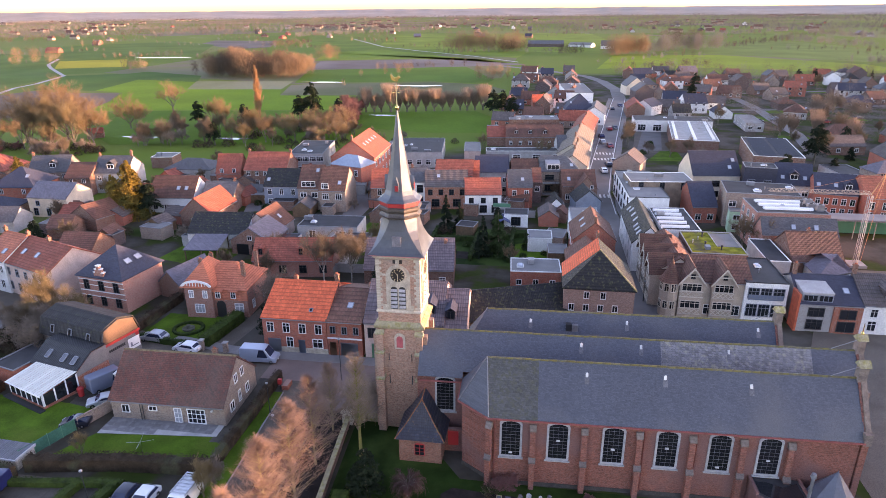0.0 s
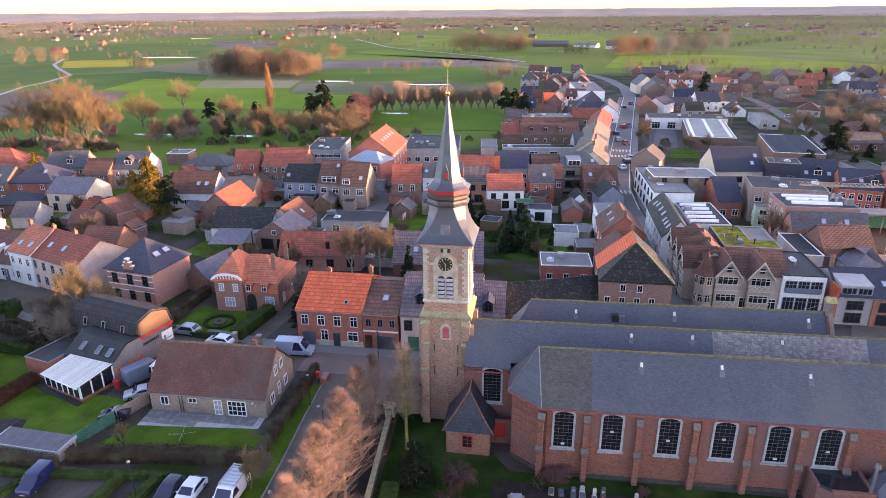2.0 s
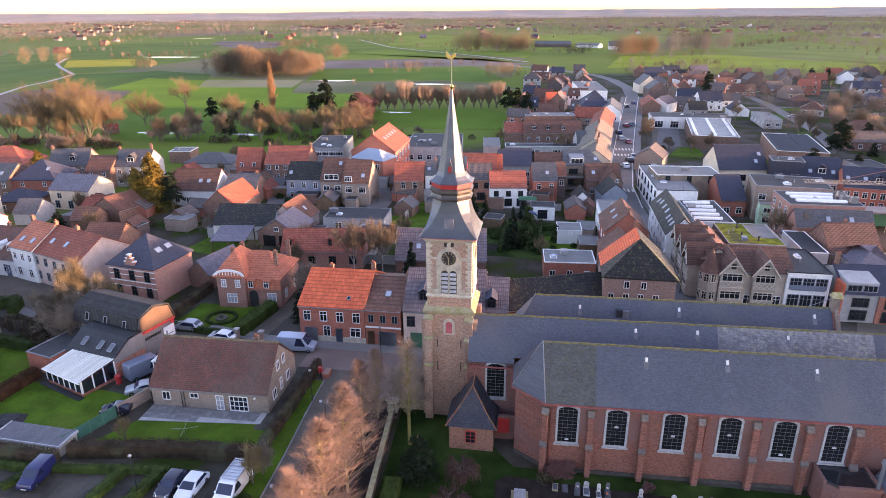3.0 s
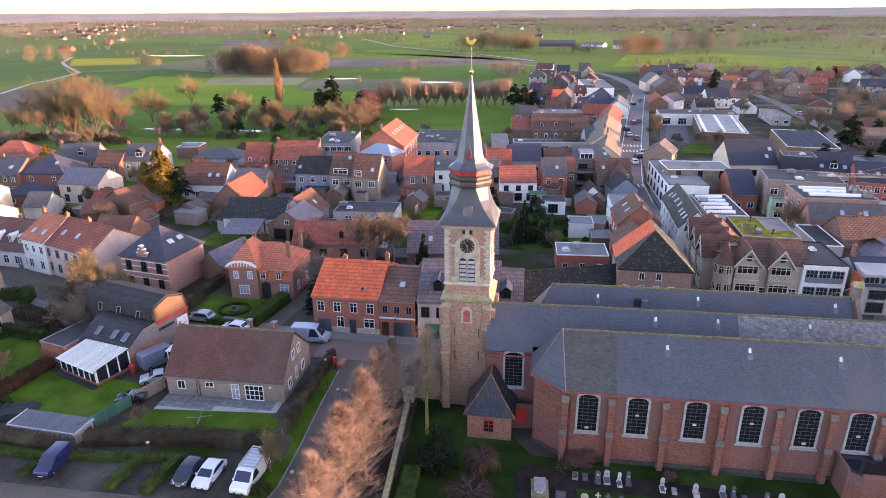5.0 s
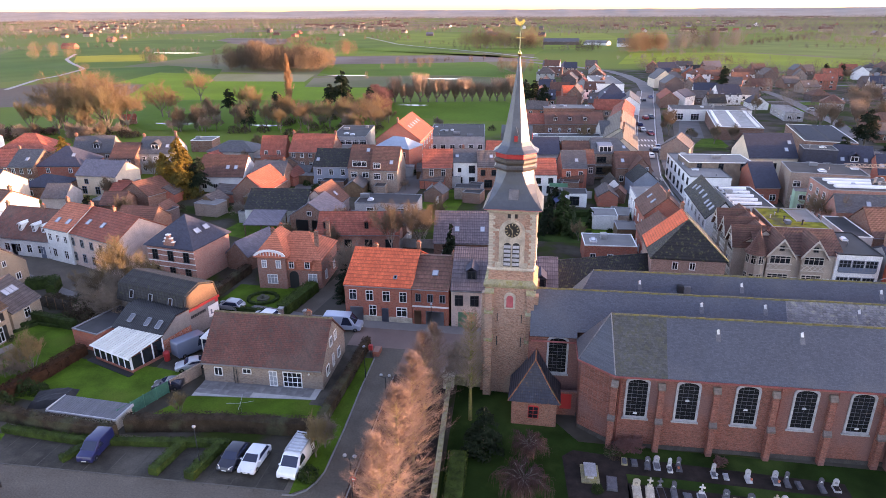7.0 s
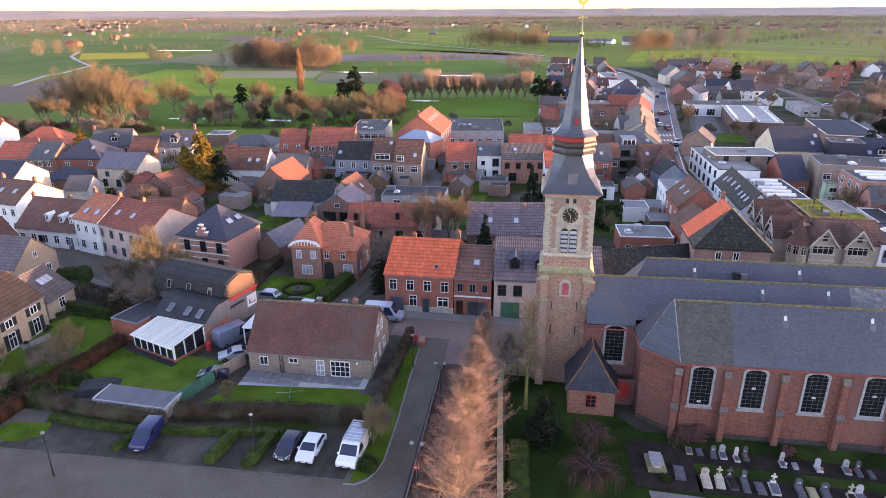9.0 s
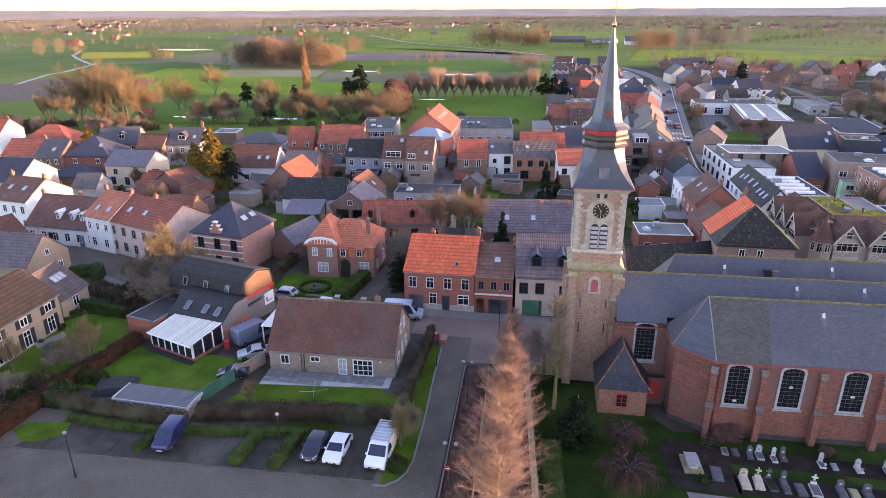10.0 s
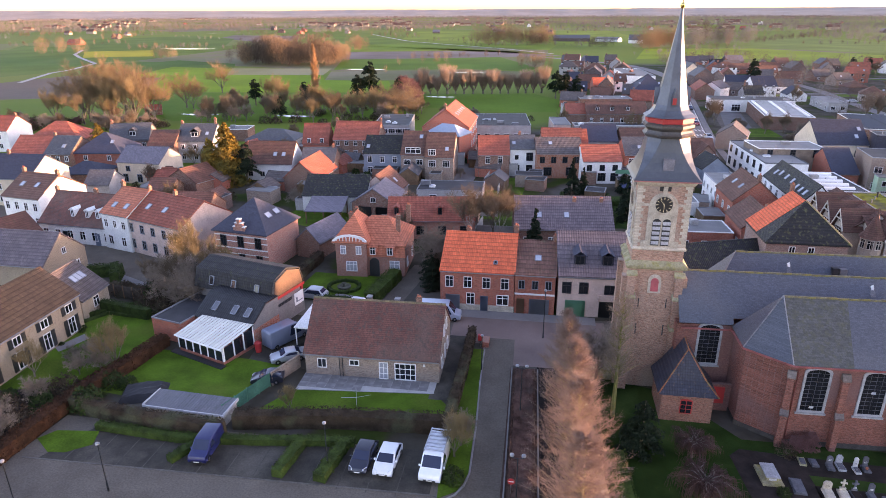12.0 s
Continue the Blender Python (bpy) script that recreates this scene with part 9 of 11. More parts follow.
house(65.5, 88.6, -6.9, 15.5, 10.9, 7.8, 8.0, BRICK_TAN, ROOFFELT, "grey-brown flats with flat roof", "flat", cap=ZINC, wins=(("f", 4.8, 5, 1.6, 1.4), ("f", 1.4, 5, 1.6, 1.4)))
house(60.6, 81.0, -6.9, 6.4, 2.6, 4.6, 4.8, RENDER_MINT, ROOFPALE, "mint green rendered rear house", "flat", wins=(("f", 2.9, 2, 1.6, 1.2), ("f", 0.6, 2, 1.6, 1.4)))
house(66.2, 73.9, 0.0, 14.0, 10.4, 8.0, 8.2, BRICK_PINK, ROOFFELT, "tall pink-brown block of flats with flat roof", "flat", cap=ZINC, wins=(("l", 1.0, 3, 1.2, 1.5), ("l", 3.4, 3, 1.2, 1.5), ("l", 5.8, 3, 1.2, 1.5)))
house(66.2, 66.2, 0.0, 14.0, 5, 5.4, 8.0, BRICK_PINK, SLATE_GREY, "rear range of the flats with grey mansard slope", sky=((0.42,0.4,"f"),(0.72,0.4,"f")))
house(65.8, 58.5, 3.2, 9.1, 10, 3.8, 7.8, BRICK_BROWN, TILE_BROWN, "brick house with mottled brown hipped roof", chims=((0.45,0,0.7),), wins=(("l", 0.8, 1, 1.2, 1.4),))
house(66.9, 52.1, 2.3, 6.2, 9, 3.4, 6.0, RENDER_GREY, SLATE_VIOLET, "low house with grey hipped roof", "hip")
for i, (x, y, w_) in enumerate(((65.5, 76.8, 9.0), (65.0, 74.2, 8.0), (66.0, 71.6, 9.5))):
    rl = thing("roof_light", x, y, 8.22, 0, "long white roof light on the flats", "roof light", "roof lights of the flats")
    bm = bmesh.new()
    prism(bm, [(-0.6, 0), (0.6, 0), (0.5, 0.35), (0.0, 0.55), (-0.5, 0.35)], "x", -w_ / 2, w_ / 2)
    part("curb", bm, WHITE, rl)
for x, y, h_ in ((71.4, 76.2, 1.1), (71.0, 73.4, 0.9), (72.0, 71.4, 1.3)):
    ru = thing("roof_unit", x, y, 8.22, 4, "grey ventilation unit on the flat roof", "roof unit", "roof units of the flats")
    bm = bmesh.new()
    box(bm, -0.7, 0.7, -0.5, 0.5, 0, h_)
    part("casing", bm, ZINC, ru)
    bm = bmesh.new()
    lathe(bm, [(0.3, h_), (0.32, h_ + 0.12), (0.05, h_ + 0.14)], 12)
    part("fan_cowl", bm, DARKP, ru)
tr = thing("roof_terrace", 49.3, 53.4, 7.02, 0, "grey paved terrace on the sedum roof", "terrace")
bm = bmesh.new()
box(bm, -1.9, 1.9, -3.0, 4.2, 0, 0.05)
part("paving", bm, PAVING, tr)
for a in ((-2.0, -1.9, -3.0, 4.2), (1.9, 2.0, -3.0, 4.2)):
    bm = bmesh.new()
    box(bm, *a, 0, 0.14)
    part("edging", bm, CONCRETE, tr)
for x, y in ((45.2, 50.4), (45.8, 55.6), (47.6, 48.6)):
    vt = thing("roof_vent", x, y, 7.02, 0, "short dark vent pipe on the sedum roof", "vent", "sedum roof vents")
    bm = bmesh.new()
    lathe(bm, [(0.14, 0), (0.14, 0.7), (0.24, 0.75), (0.24, 0.9), (0.03, 1.0)], 10)
    part("pipe", bm, DARKP, vt)
can = thing("canopy", 89.0, 80.6, 0, 0, "long pale flat canopy on thin posts beside the square", "canopy")
bm = bmesh.new()
box(bm, -11, 11, -2.4, 2.4, 4.1, 4.45)
part("roof", bm, ROOFPALE, can)
for i in range(6):
    for sy in (-2.2, 2.2):
        bm = bmesh.new()
        cyl(bm, (-10.6 + i * 4.24, sy, 0), (-10.6 + i * 4.24, sy, 4.1), 0.09, 0.09, 8)
        part("post", bm, ZINC, can)
bm = bmesh.new()
box(bm, -11, 11, 2.1, 2.25, 0, 2.6)
part("back_wall", bm, GREENP, can)
# construction crane on the square
crn = thing("tower_crane", 76.6, 62.5, 0, 0, "slim pale tower crane with orange-red jib", "crane")
bm = bmesh.new()
box(bm, -1.6, 1.6, -1.6, 1.6, 0, 0.5)
part("base", bm, CONCRETE, crn)
CRM = mat("pale_crane_paint", (0.4, 0.38, 0.36), 0.5)
for sx, sy in ((-0.32, -0.32), (0.32, -0.32), (0.32, 0.32), (-0.32, 0.32)):
    bm = bmesh.new()
    cyl(bm, (sx, sy, 0.5), (sx, sy, 14.2), 0.05, 0.05, 5)
    part("mast_leg", bm, CRM, crn)
    for i in range(14):
        bm = bmesh.new()
        cyl(bm, (sx, sy, 0.5 + i * 0.98), (-sy, sx, 0.5 + (i + 1) * 0.98), 0.025, 0.025, 4)
        part("mast_brace", bm, CRM, crn)
CRP = mat("orange_crane_paint", (0.48, 0.2, 0.1), 0.5)
bm = bmesh.new()
for i in range(20):
    x0, x1 = -i * 0.9, -(i + 1) * 0.9
    for sy in (-0.35, 0.35):
        cyl(bm, (x0, sy, 14.4), (x1, sy, 14.4), 0.05, 0.05, 4)
        cyl(bm, (x0, sy, 14.4), ((x0 + x1) / 2, 0, 15.0), 0.03, 0.03, 4)
        cyl(bm, ((x0 + x1) / 2, 0, 15.0), (x1, sy, 14.4), 0.03, 0.03, 4)
    cyl(bm, (x0 - 0.45, 0, 15.0), (x1 - 0.45, 0, 15.0), 0.04, 0.04, 4)
part("jib", bm, mat("faded_jib_paint", (0.5, 0.36, 0.27), 0.5), crn)
bm = bmesh.new()
cyl(bm, (0, 0, 14.2), (1.8, 0, 18.6), 0.12, 0.08, 6)
cyl(bm, (1.8, 0, 18.6), (0.9, 0, 13.4), 0.08, 0.08, 6)
part("jib_head", bm, CRP, crn)
bm = bmesh.new()
cyl(bm, (1.8, 0, 18.6), (-12, 0, 15.0), 0.03, 0.03, 4)
cyl(bm, (1.8, 0, 18.6), (0.9, 0, 1.0), 0.03, 0.03, 4)
part("tie", bm, CRP, crn)
# halls further along the street
house(70.0, 184.0, -7.5, 15.2, 40.0, 4.2, 4.4, BRICK_BROWN, RIBGREY, "hall with ribbed roof and white edges", "flat", cap=WHITE, clutter=False)
house(87.2, 150.2, -8.2, 14.0, 30.4, 5.3, 5.5, BRICK_BROWN, ROOFFELT, "hall with solar panels on a flat roof", "flat", cap=WHITE, clutter=False)
house(67.2, 209.4, -2.0, 30.1, 11.6, 4.4, 4.6, RENDER_WHITE, ROOFFELT, "long low white shop", "flat", cap=ZINC, wins=(("f", 0.4, 5, 3.2, 2.6),))
house(41.8, 132.5, 70.6, 9.0, 8, 4.2, 7.0, BRICK_TAN, TILE_GREY, "brick house with lit orange roof slope by the street")
house(57.3, 248.0, 87.6, 17.1, 8, 4.0, 7.0, BRICK_BROWN, TILE_RED, "brick house with steep red roof")
house(63.7, 250.6, 56.6, 11.0, 9, 4.4, 7.0, RENDER_WHITE, SLATE_BLUE, "white house with slate roof")
house(66.3, 327.4, 97.3, 14.1, 11, 5.0, 9.6, RENDER_CREAM, SLATE_GREY, "cream gabled house with slate roof", wins=(("f", 0.9, 2, 1.1, 1.5), ("f", 3.6, 2, 1.0, 1.35)), )
house(68.0, 302.3, 96.6, 12.0, 10, 5.0, 8.6, BRICK_DARK, SLATE_GREY, "dark brick gabled house", wins=(("f", 0.9, 2, 1.1, 1.5), ("f", 3.6, 2, 1.0, 1.35)), )
house(100.0, 219.0, -3.0, 6.8, 22.0, 3.2, 3.4, RENDER_GREY, ROOFPALE, "low pale hall with flat roof", "flat", wins=(("f", 0.9, 2, 1.6, 1.2), ("l", 0.9, 4, 1.6, 1.2)), clutter=False)
house(85.9, 260.6, 4.5, 10.5, 12, 4.6, 8.4, RENDER_WHITE, SLATE_BLUE, "white house with blue slate roof", wins=(("f", 0.9, 3, 1.1, 1.5), ("f", 3.6, 3, 1.0, 1.35)), )
house(25.0, 126.0, 83.6, 20.0, 8.4, 5.6, 8.6, RENDER_CREAM, TILE_PALE, "cream street houses with tan tiled roof", wins=(("l", 3.2, 3, 1.1, 1.4), ("f", 0.9, 6, 1.2, 1.5)), chims=((0.45,0,1.4),(1.0,0,1.4)))
house(26.6, 149.3, 83.3, 38.8, 9, 6.0, 9.0, RENDER_CREAM, TILE_PALE, "cream street houses with tan tiled roof and chimneys", wins=(("l", 3.6, 2, 1.1, 1.4), ("f", 0.9, 6, 1.2, 1.5)), chims=((0.3,0,1.6),(0.75,0,1.4)))
house(31.4, 189.1, 81.9, 29.3, 8, 5.2, 8.2, BRICK_BROWN, TILE_RED, "street houses with red tiled roof", chims=((0.6,0,1.2),))

house(37.9, 228.2, 83.5, 21.5, 9, 4.6, 7.6, RENDER_WHITE, SLATE_GREY, "white house with gable to the street", wins=(("l", 3.0, 1, 1.2, 1.2), ("l", 0.8, 2, 1.2, 1.4)))
house(14.9, 799.3, -2.6, 45.1, 16, 4.0, 7.5, BRICK_DARK, SLATE_GREY, "long dark farm barn in the fields")
house(59.5, 789.6, -28.2, 30.8, 12, 3.0, 5.5, RENDER_WHITE, ROOFPALE, "white farm sheds in the fields")
house(88.1, 753.3, -2.6, 15.7, 12, 4.0, 9.5, RENDER_WHITE, SLATE_GREY, "white farmhouse out in the fields")
house(-586.6, 673.4, -0.9, 18.0, 9, 3.0, 6.5, BRICK_RED, TILE_RED, "red-roofed farm out in the fields")
for k in (-0.42, 0.0, 0.42):
    bm = bmesh.new()
    box(bm, -0.5, 0.5, -19, 19, 0, 0.3)
    rs = thing("roof_light_strip", 70.0 + k * 14.6, 184.0, 4.42, -7.5, "long white ridge light on the ribbed hall roof", "roof light", "hall roof lights")
    part("strip", bm, WHITE, rs)
# unseen row east of the square, added to block the low sun
for i, (x, y) in enumerate(((118, -34), (119, -16), (120, 2), (121, 20), (122, 38))):
    house(x, y, 90, 17.6, 11.0, 6.6, 10.5 + (i % 2) * 0.8, (BRICK_BROWN, BRICK_TAN)[i % 2], (TILE_BROWN, SLATE_GREY)[i % 2], "unseen brick terraced houses added to block the low sun", wins=(("b", 3.8, 5, 1.1, 1.5), ("b", 0.9, 5, 1.2, 1.6)), group="houses east of the square")


# ---- far street, fields and woods ----
strip("main_street", [(32.6, 30), (32.0, 50), (31.4, 66), (30.8, 90), (30.8, 110), (33.8, 137), (39.8, 183), (49.2, 253), (56.4, 304), (58.5, 345), (54, 390), (45, 425), (15, 470), (-40, 530)], 7.2, 0.04, STREETGREY, "long asphalt village street", "road")
for k in (-1, 1):
    strip("main_pavement", [(33.0 + k * 4.6, 56), (30.8 + k * 4.6, 95), (33.8 + k * 4.7, 137), (39.8 + k * 4.7, 183), (49.2 + k * 4.8, 253), (56.4 + k * 4.8, 304)], 2.0, 0.09, PAVING, "pale pavement along the street", "pavement")
for k in (-1, 1):
    strip("edge_line", [(30.8 + k * 3.2, 90), (30.8 + k * 3.2, 110), (33.8 + k * 3.2, 137), (39.8 + k * 3.2, 183), (49.2 + k * 3.2, 253), (56.4 + k * 3.2, 304)], 0.25, 0.046, PAINTLINE, "worn white line along the street edge", "marking")
for y, x in ((106, 30.6), (151, 35.6), (160, 36.8)):
    for i in range(6):
        bm = bmesh.new()
        xx = x - 2.8 + i * 1.1
        box(bm, xx, xx + 0.55, y - 1.6, y + 1.6, 0.044, 0.05)
        single("zebra_stripe", bm, PAINTLINE, "white zebra crossing stripe", "marking", "zebra stripes", "structure")
flat_area("hall_yard", [(47, 165), (66, 160), (66, 215), (54, 215)], 0.03, ASPHALT, "grey asphalt yard of the hall", "car park")


FIELD_Z = [0.02]


def field(name, pts, col, label, patch=None):
    FIELD_Z[0] += 0.006
    flat_area(name, pts, FIELD_Z[0], mat(name + "_cover", col, 0.95, 0.2, 0.02, 0.6, 0.2, patch=patch, spec=0.1), label, "field")


field("yellow_field", [(-419, 464), (-479, 546), (-422, 575), (-364, 487)], (0.3, 0.27, 0.025), "field of yellow crop")
field("dark_pasture", [(-362, 402), (-319, 426), (-314, 442), (-249, 411), (-229, 368), (-277, 372), (-270, 314), (-316, 316)], (0.05, 0.105, 0.017), "darker green pasture in the fields", (0.06, 0.12, 0.02))
field("bright_pasture", [(-270, 314), (-283, 381), (-229, 368), (-213, 326), (-151, 331), (-140, 302), (-101, 300), (-86, 249), (-176, 239), (-216, 231), (-226, 266), (-245, 306)], (0.105, 0.195, 0.012), "bright green winter wheat", (0.085, 0.17, 0.014))
field("ploughed_field", [(-324, 251), (-311, 310), (-278, 303), (-245, 303), (-227, 266), (-216, 231), (-237, 209), (-270, 198)], (0.15, 0.112, 0.088), "brown ploughed field with faint furrows", (0.125, 0.1, 0.08))
field("stubble_field", [(-213, 326), (-232, 372), (-161, 378), (-151, 331)], (0.17, 0.18, 0.075), "pale stubble strip on the meadow", (0.24, 0.23, 0.14))
field("fallow_field", [(-140, 302), (-154, 356), (-60, 379), (-24, 367), (-8, 339), (-16, 303), (-102, 306)], (0.12, 0.125, 0.06), "grey-green fallow strip with wet furrows", (0.2, 0.18, 0.12))
field("green_strip", [(-156, 367), (-180, 463), (-123, 479), (-53, 502), (-20, 398), (-24, 371), (-60, 383)], (0.07, 0.145, 0.018), "green meadow strip", (0.09, 0.16, 0.02))
field("dark_ploughed_field", [(-182, 469), (-202, 554), (-113, 582), (-34, 571), (-1, 524), (-53, 502), (-123, 479)], (0.13, 0.105, 0.095), "dark ploughed strip with wet furrows", (0.19, 0.165, 0.155))
field("long_meadow", [(-211, 561), (-238, 680), (-185, 740), (-98, 635), (-11, 536), (-34, 579), (-114, 591)], (0.115, 0.18, 0.02), "long yellow-green meadow beside the lane")
field("far_pasture", [(-289, 713), (-354, 922), (-304, 1002), (-198, 766), (-242, 691)], (0.075, 0.135, 0.02), "darker green pasture")
field("wide_pasture", [(-212, 822), (-272, 1205), (95, 1246), (109, 956), (76, 681), (-3, 699), (-13, 604), (-104, 675)], (0.125, 0.185, 0.025), "wide yellow-green pasture")
field("grey_ploughed_field", [(-499, 868), (-535, 984), (-416, 962), (-354, 790), (-383, 748)], (0.15, 0.125, 0.11), "grey-brown ploughed field")
field("west_pasture", [(-508, 446), (-642, 654), (-548, 615), (-412, 452), (-366, 407), (-341, 320), (-352, 287)], (0.065, 0.12, 0.022), "dull green pasture beside the lane", (0.09, 0.13, 0.035))
field("middle_pasture", [(-506, 579), (-684, 784), (-596, 963), (-467, 851), (-361, 605), (-433, 601)], (0.07, 0.125, 0.022), "dull green pasture", (0.085, 0.14, 0.03))
field("east_meadow", [(57, 486), (83, 634), (191, 648), (282, 536), (294, 454), (225, 467), (153, 498)], (0.15, 0.22, 0.02), "bright yellow-green meadow behind the village", (0.12, 0.19, 0.02))
field("east_pasture", [(120, 654), (194, 827), (343, 954), (379, 755), (385, 624), (293, 562), (193, 657)], (0.1, 0.15, 0.035), "wide green pasture")
field("football_meadow", [(-71, 212), (-76, 242), (-18, 252), (-5, 228), (-8, 194), (-31, 192), (-67, 202)], (0.07, 0.15, 0.014), "green meadow behind the school", (0.08, 0.16, 0.02))
field("meadow", [(-214, 229), (-175, 237), (-85, 247), (-71, 212), (-62, 165), (-148, 155), (-173, 177)], (0.06, 0.135, 0.012), "deep green meadow behind the gardens", (0.075, 0.15, 0.016))
strip("field_lane", [(-310, 268), (-336, 324), (-340, 347), (-361, 402), (-422, 464), (-456, 502), (-500, 571)], 3.2, 0.16, CONCRETE, "narrow concrete lane through the fields", "lane")
strip("field_lane", [(-306, 1024), (-197, 793), (-138, 717), (-61, 628), (-9, 550)], 3.2, 0.16, CONCRETE, "narrow concrete lane through the fields", "lane")
for (x, y, s) in ((-145, 170, 0.80), (-106, 171, 0.75), (-60, 234, 0.70), (-397, 598, 3.20), (-67, 356, 1.60), (-138, 372, 1.60), (-620, 1080, 2.20)):
    bm = bmesh.new()
    pts = [(x + s * 9 * math.cos(a) * (1 + 0.3 * math.sin(3 * a)), y + s * 2.2 * math.sin(a)) for a in [6.283 * i / 20 for i in range(20)]]
    f = bm.faces.new([bm.verts.new((px, py, 0.17)) for px, py in pts])
    single("flooded_patch", bm, plain("puddle_water", (0.3, 0.32, 0.34), 0.05), "shallow flood water on the meadow", "puddle", "flooded patches", "structure")

# solar panels on the halls
def solar_rows(x, y, z, rot, nx, ny, w=1.7, d=1.1, gx=1.8, gy=1.5):
    if "solar" not in CACHE:
        bm = bmesh.new()
        slab(bm, [(-w / 2, -d / 2, 0.1), (w / 2, -d / 2, 0.1), (w / 2, d / 2, 0.35), (-w / 2, d / 2, 0.35)], 0.04)
        CACHE["solar"] = mesh_of("solar_panel", bm, SOLAR)
    ob = thing("solar_array", x, y, z, rot, "rows of black solar panels on a flat roof", "solar panels", "solar arrays")
    for i in range(nx):
        for j in range(ny):
            put_mesh("panel", CACHE["solar"], ob, pose((i - (nx - 1) / 2) * gx, (j - (ny - 1) / 2) * gy, 0))


solar_rows(84.0, 149.7, 5.52, -8.2, 3, 16, gx=1.8, gy=1.7)
solar_rows(90.5, 150.7, 5.52, -8.2, 3, 16, gx=1.8, gy=1.7)
# village beyond: houses in loose rows, built from shared walls and roofs
rf = random.Random(5)
FW = [BRICK_BROWN, BRICK_BROWN, BRICK_TAN, BRICK_DARK, BRICK_DARK, RENDER_GREY, BRICK_TAN, BRICK_RED, RENDER_WHITE]
FR = [TILE_BROWN, TILE_BROWN, SLATE_GREY, SLATE_VIOLET, TILE_GREY, TILE_DARK, TILE_BROWN, SLATE_BLUE, TILE_GREY, TILE_RED]
far_houses = []


def far_house(x, y, rot=None):
    L, W = rf.uniform(8, 13), rf.uniform(7, 9)
    ev = rf.choice((2.8, 3.0, 3.2, 4.8))
    r = rot if rot is not None else rf.choice((0, 90, 12, -15, 80)) + rf.uniform(-6, 6)
    wl, rr = rf.choice(FW), rf.choice(FR)
    wins = (("f", 0.9, rf.randint(2, 3), 1.4, 1.4),) + ((("f", 3.4, rf.randint(2, 3), 1.3, 1.3),) if ev > 4 else ())
    if y > 480:
        wins = ()
    house(x, y, r, L, W, ev, ev + rf.uniform(2.8, 3.8), wl, rr, "village house with %s walls and %s roof" % (wl.name.replace("_", " "), rr.name.replace("_roof_tile", "-tiled").replace("_", " ")),
          rf.choice(("gable", "gable", "gable", "hip")), wins=wins, chims=((rf.choice((0.1, 0.9)), 0, 0.9),), sky=((rf.random(), 0.45, "f"),) if rf.random() < 0.4 else (), group="houses of the outer village", gutter=False)
    far_houses.append((x, y))


def near_far(x, y, d):
    return any((x - a) ** 2 + (y - b) ** 2 < d * d for a, b in far_houses)


for i in range(1500):
    if len(far_houses) >= 120:
        break
    x, y = rf.uniform(72, 430), rf.uniform(185, 470)
    if y < 235 + (x - 75) * -0.12 and x < 190:
        continue
    if x > 0.62 * y + 190 or y > 430 + x * 0.05 or near_far(x, y, 17):
        continue
    far_house(x, y)
for i in range(900):
    if len(far_houses) >= 165:
        break
    y = rf.uniform(210, 440)
    x = 50 + rf.choice((-1, 1)) * rf.uniform(19, 52) + (y - 250) * 0.02
    if near_far(x, y, 16) or (x > 60 and y < 290):
        continue
    far_house(x, y, rf.choice((80, 82, -8, 0)))
for i in range(400):
    if len(far_houses) >= 190:
        break
    x, y = rf.uniform(95, 230), rf.uniform(95, 195)
    if near_far(x, y, 18) or x > y * 0.9 + 60 or x < 100 + (y - 95) * 0.2:
        continue
    far_house(x, y)
# scattered farms in the fields
for i in range(60):
    a, r = rf.uniform(-0.75, 0.62), rf.uniform(1050, 2100)
    far_house(r * math.sin(a) - 10, r * math.cos(a))

house(101.8, 132.0, 6.0, 8.0, 12.0, 2.8, 3.0, RENDER_GREY, ROOFFELT, "low grey flat-roofed annex by the gardens", "flat", wins=(("f", 0.9, 3, 1.5, 1.2),), clutter=False)
strip("village_lane", [(118, 330), (119.2, 278.6), (116.1, 239.1), (114.4, 205.3), (108, 170)], 5.0, 0.05, STREETGREY, "grey asphalt lane between the far houses", "road")
strip("village_lane", [(60, 262), (119, 268), (190, 290), (300, 330)], 5.0, 0.045, STREETGREY, "grey asphalt lane between the far houses", "road")
strip("village_lane", [(119, 330), (190, 350), (330, 400)], 5.0, 0.045, STREETGREY, "grey asphalt lane between the far houses", "road")
rl_ = random.Random(77)
for i in range(70):
    x, y = rl_.uniform(76, 330), rl_.uniform(118, 420)
    if x > 0.62 * y + 150 or near_far(x, y, 5):
        continue
    w_, d_, a_ = rl_.uniform(5, 13), rl_.uniform(6, 14), rl_.uniform(-0.3, 0.3)
    flat_area("garden_lawn", [(x + u * w_ * math.cos(a_) - v * d_ * math.sin(a_), y + u * w_ * math.sin(a_) + v * d_ * math.cos(a_)) for u, v in ((-0.5, -0.5), (0.5, -0.45), (0.52, 0.5), (-0.45, 0.5))], 0.022 + 0.0003 * i, LAWN, "garden lawn between the far houses", "lawn")
flat_area("school_lawn", [(56.2, 166.0), (62, 167), (62, 150.6), (49.9, 150.7)], 0.042, LAWN, "dull lawn beside the play yard", "lawn")
flat_area("school_yard", [(48.2, 165), (57.2, 167.5), (64, 212.5), (56.7, 212.0)], 0.05, STREETGREY, "grey tarmac play yard", "yard")
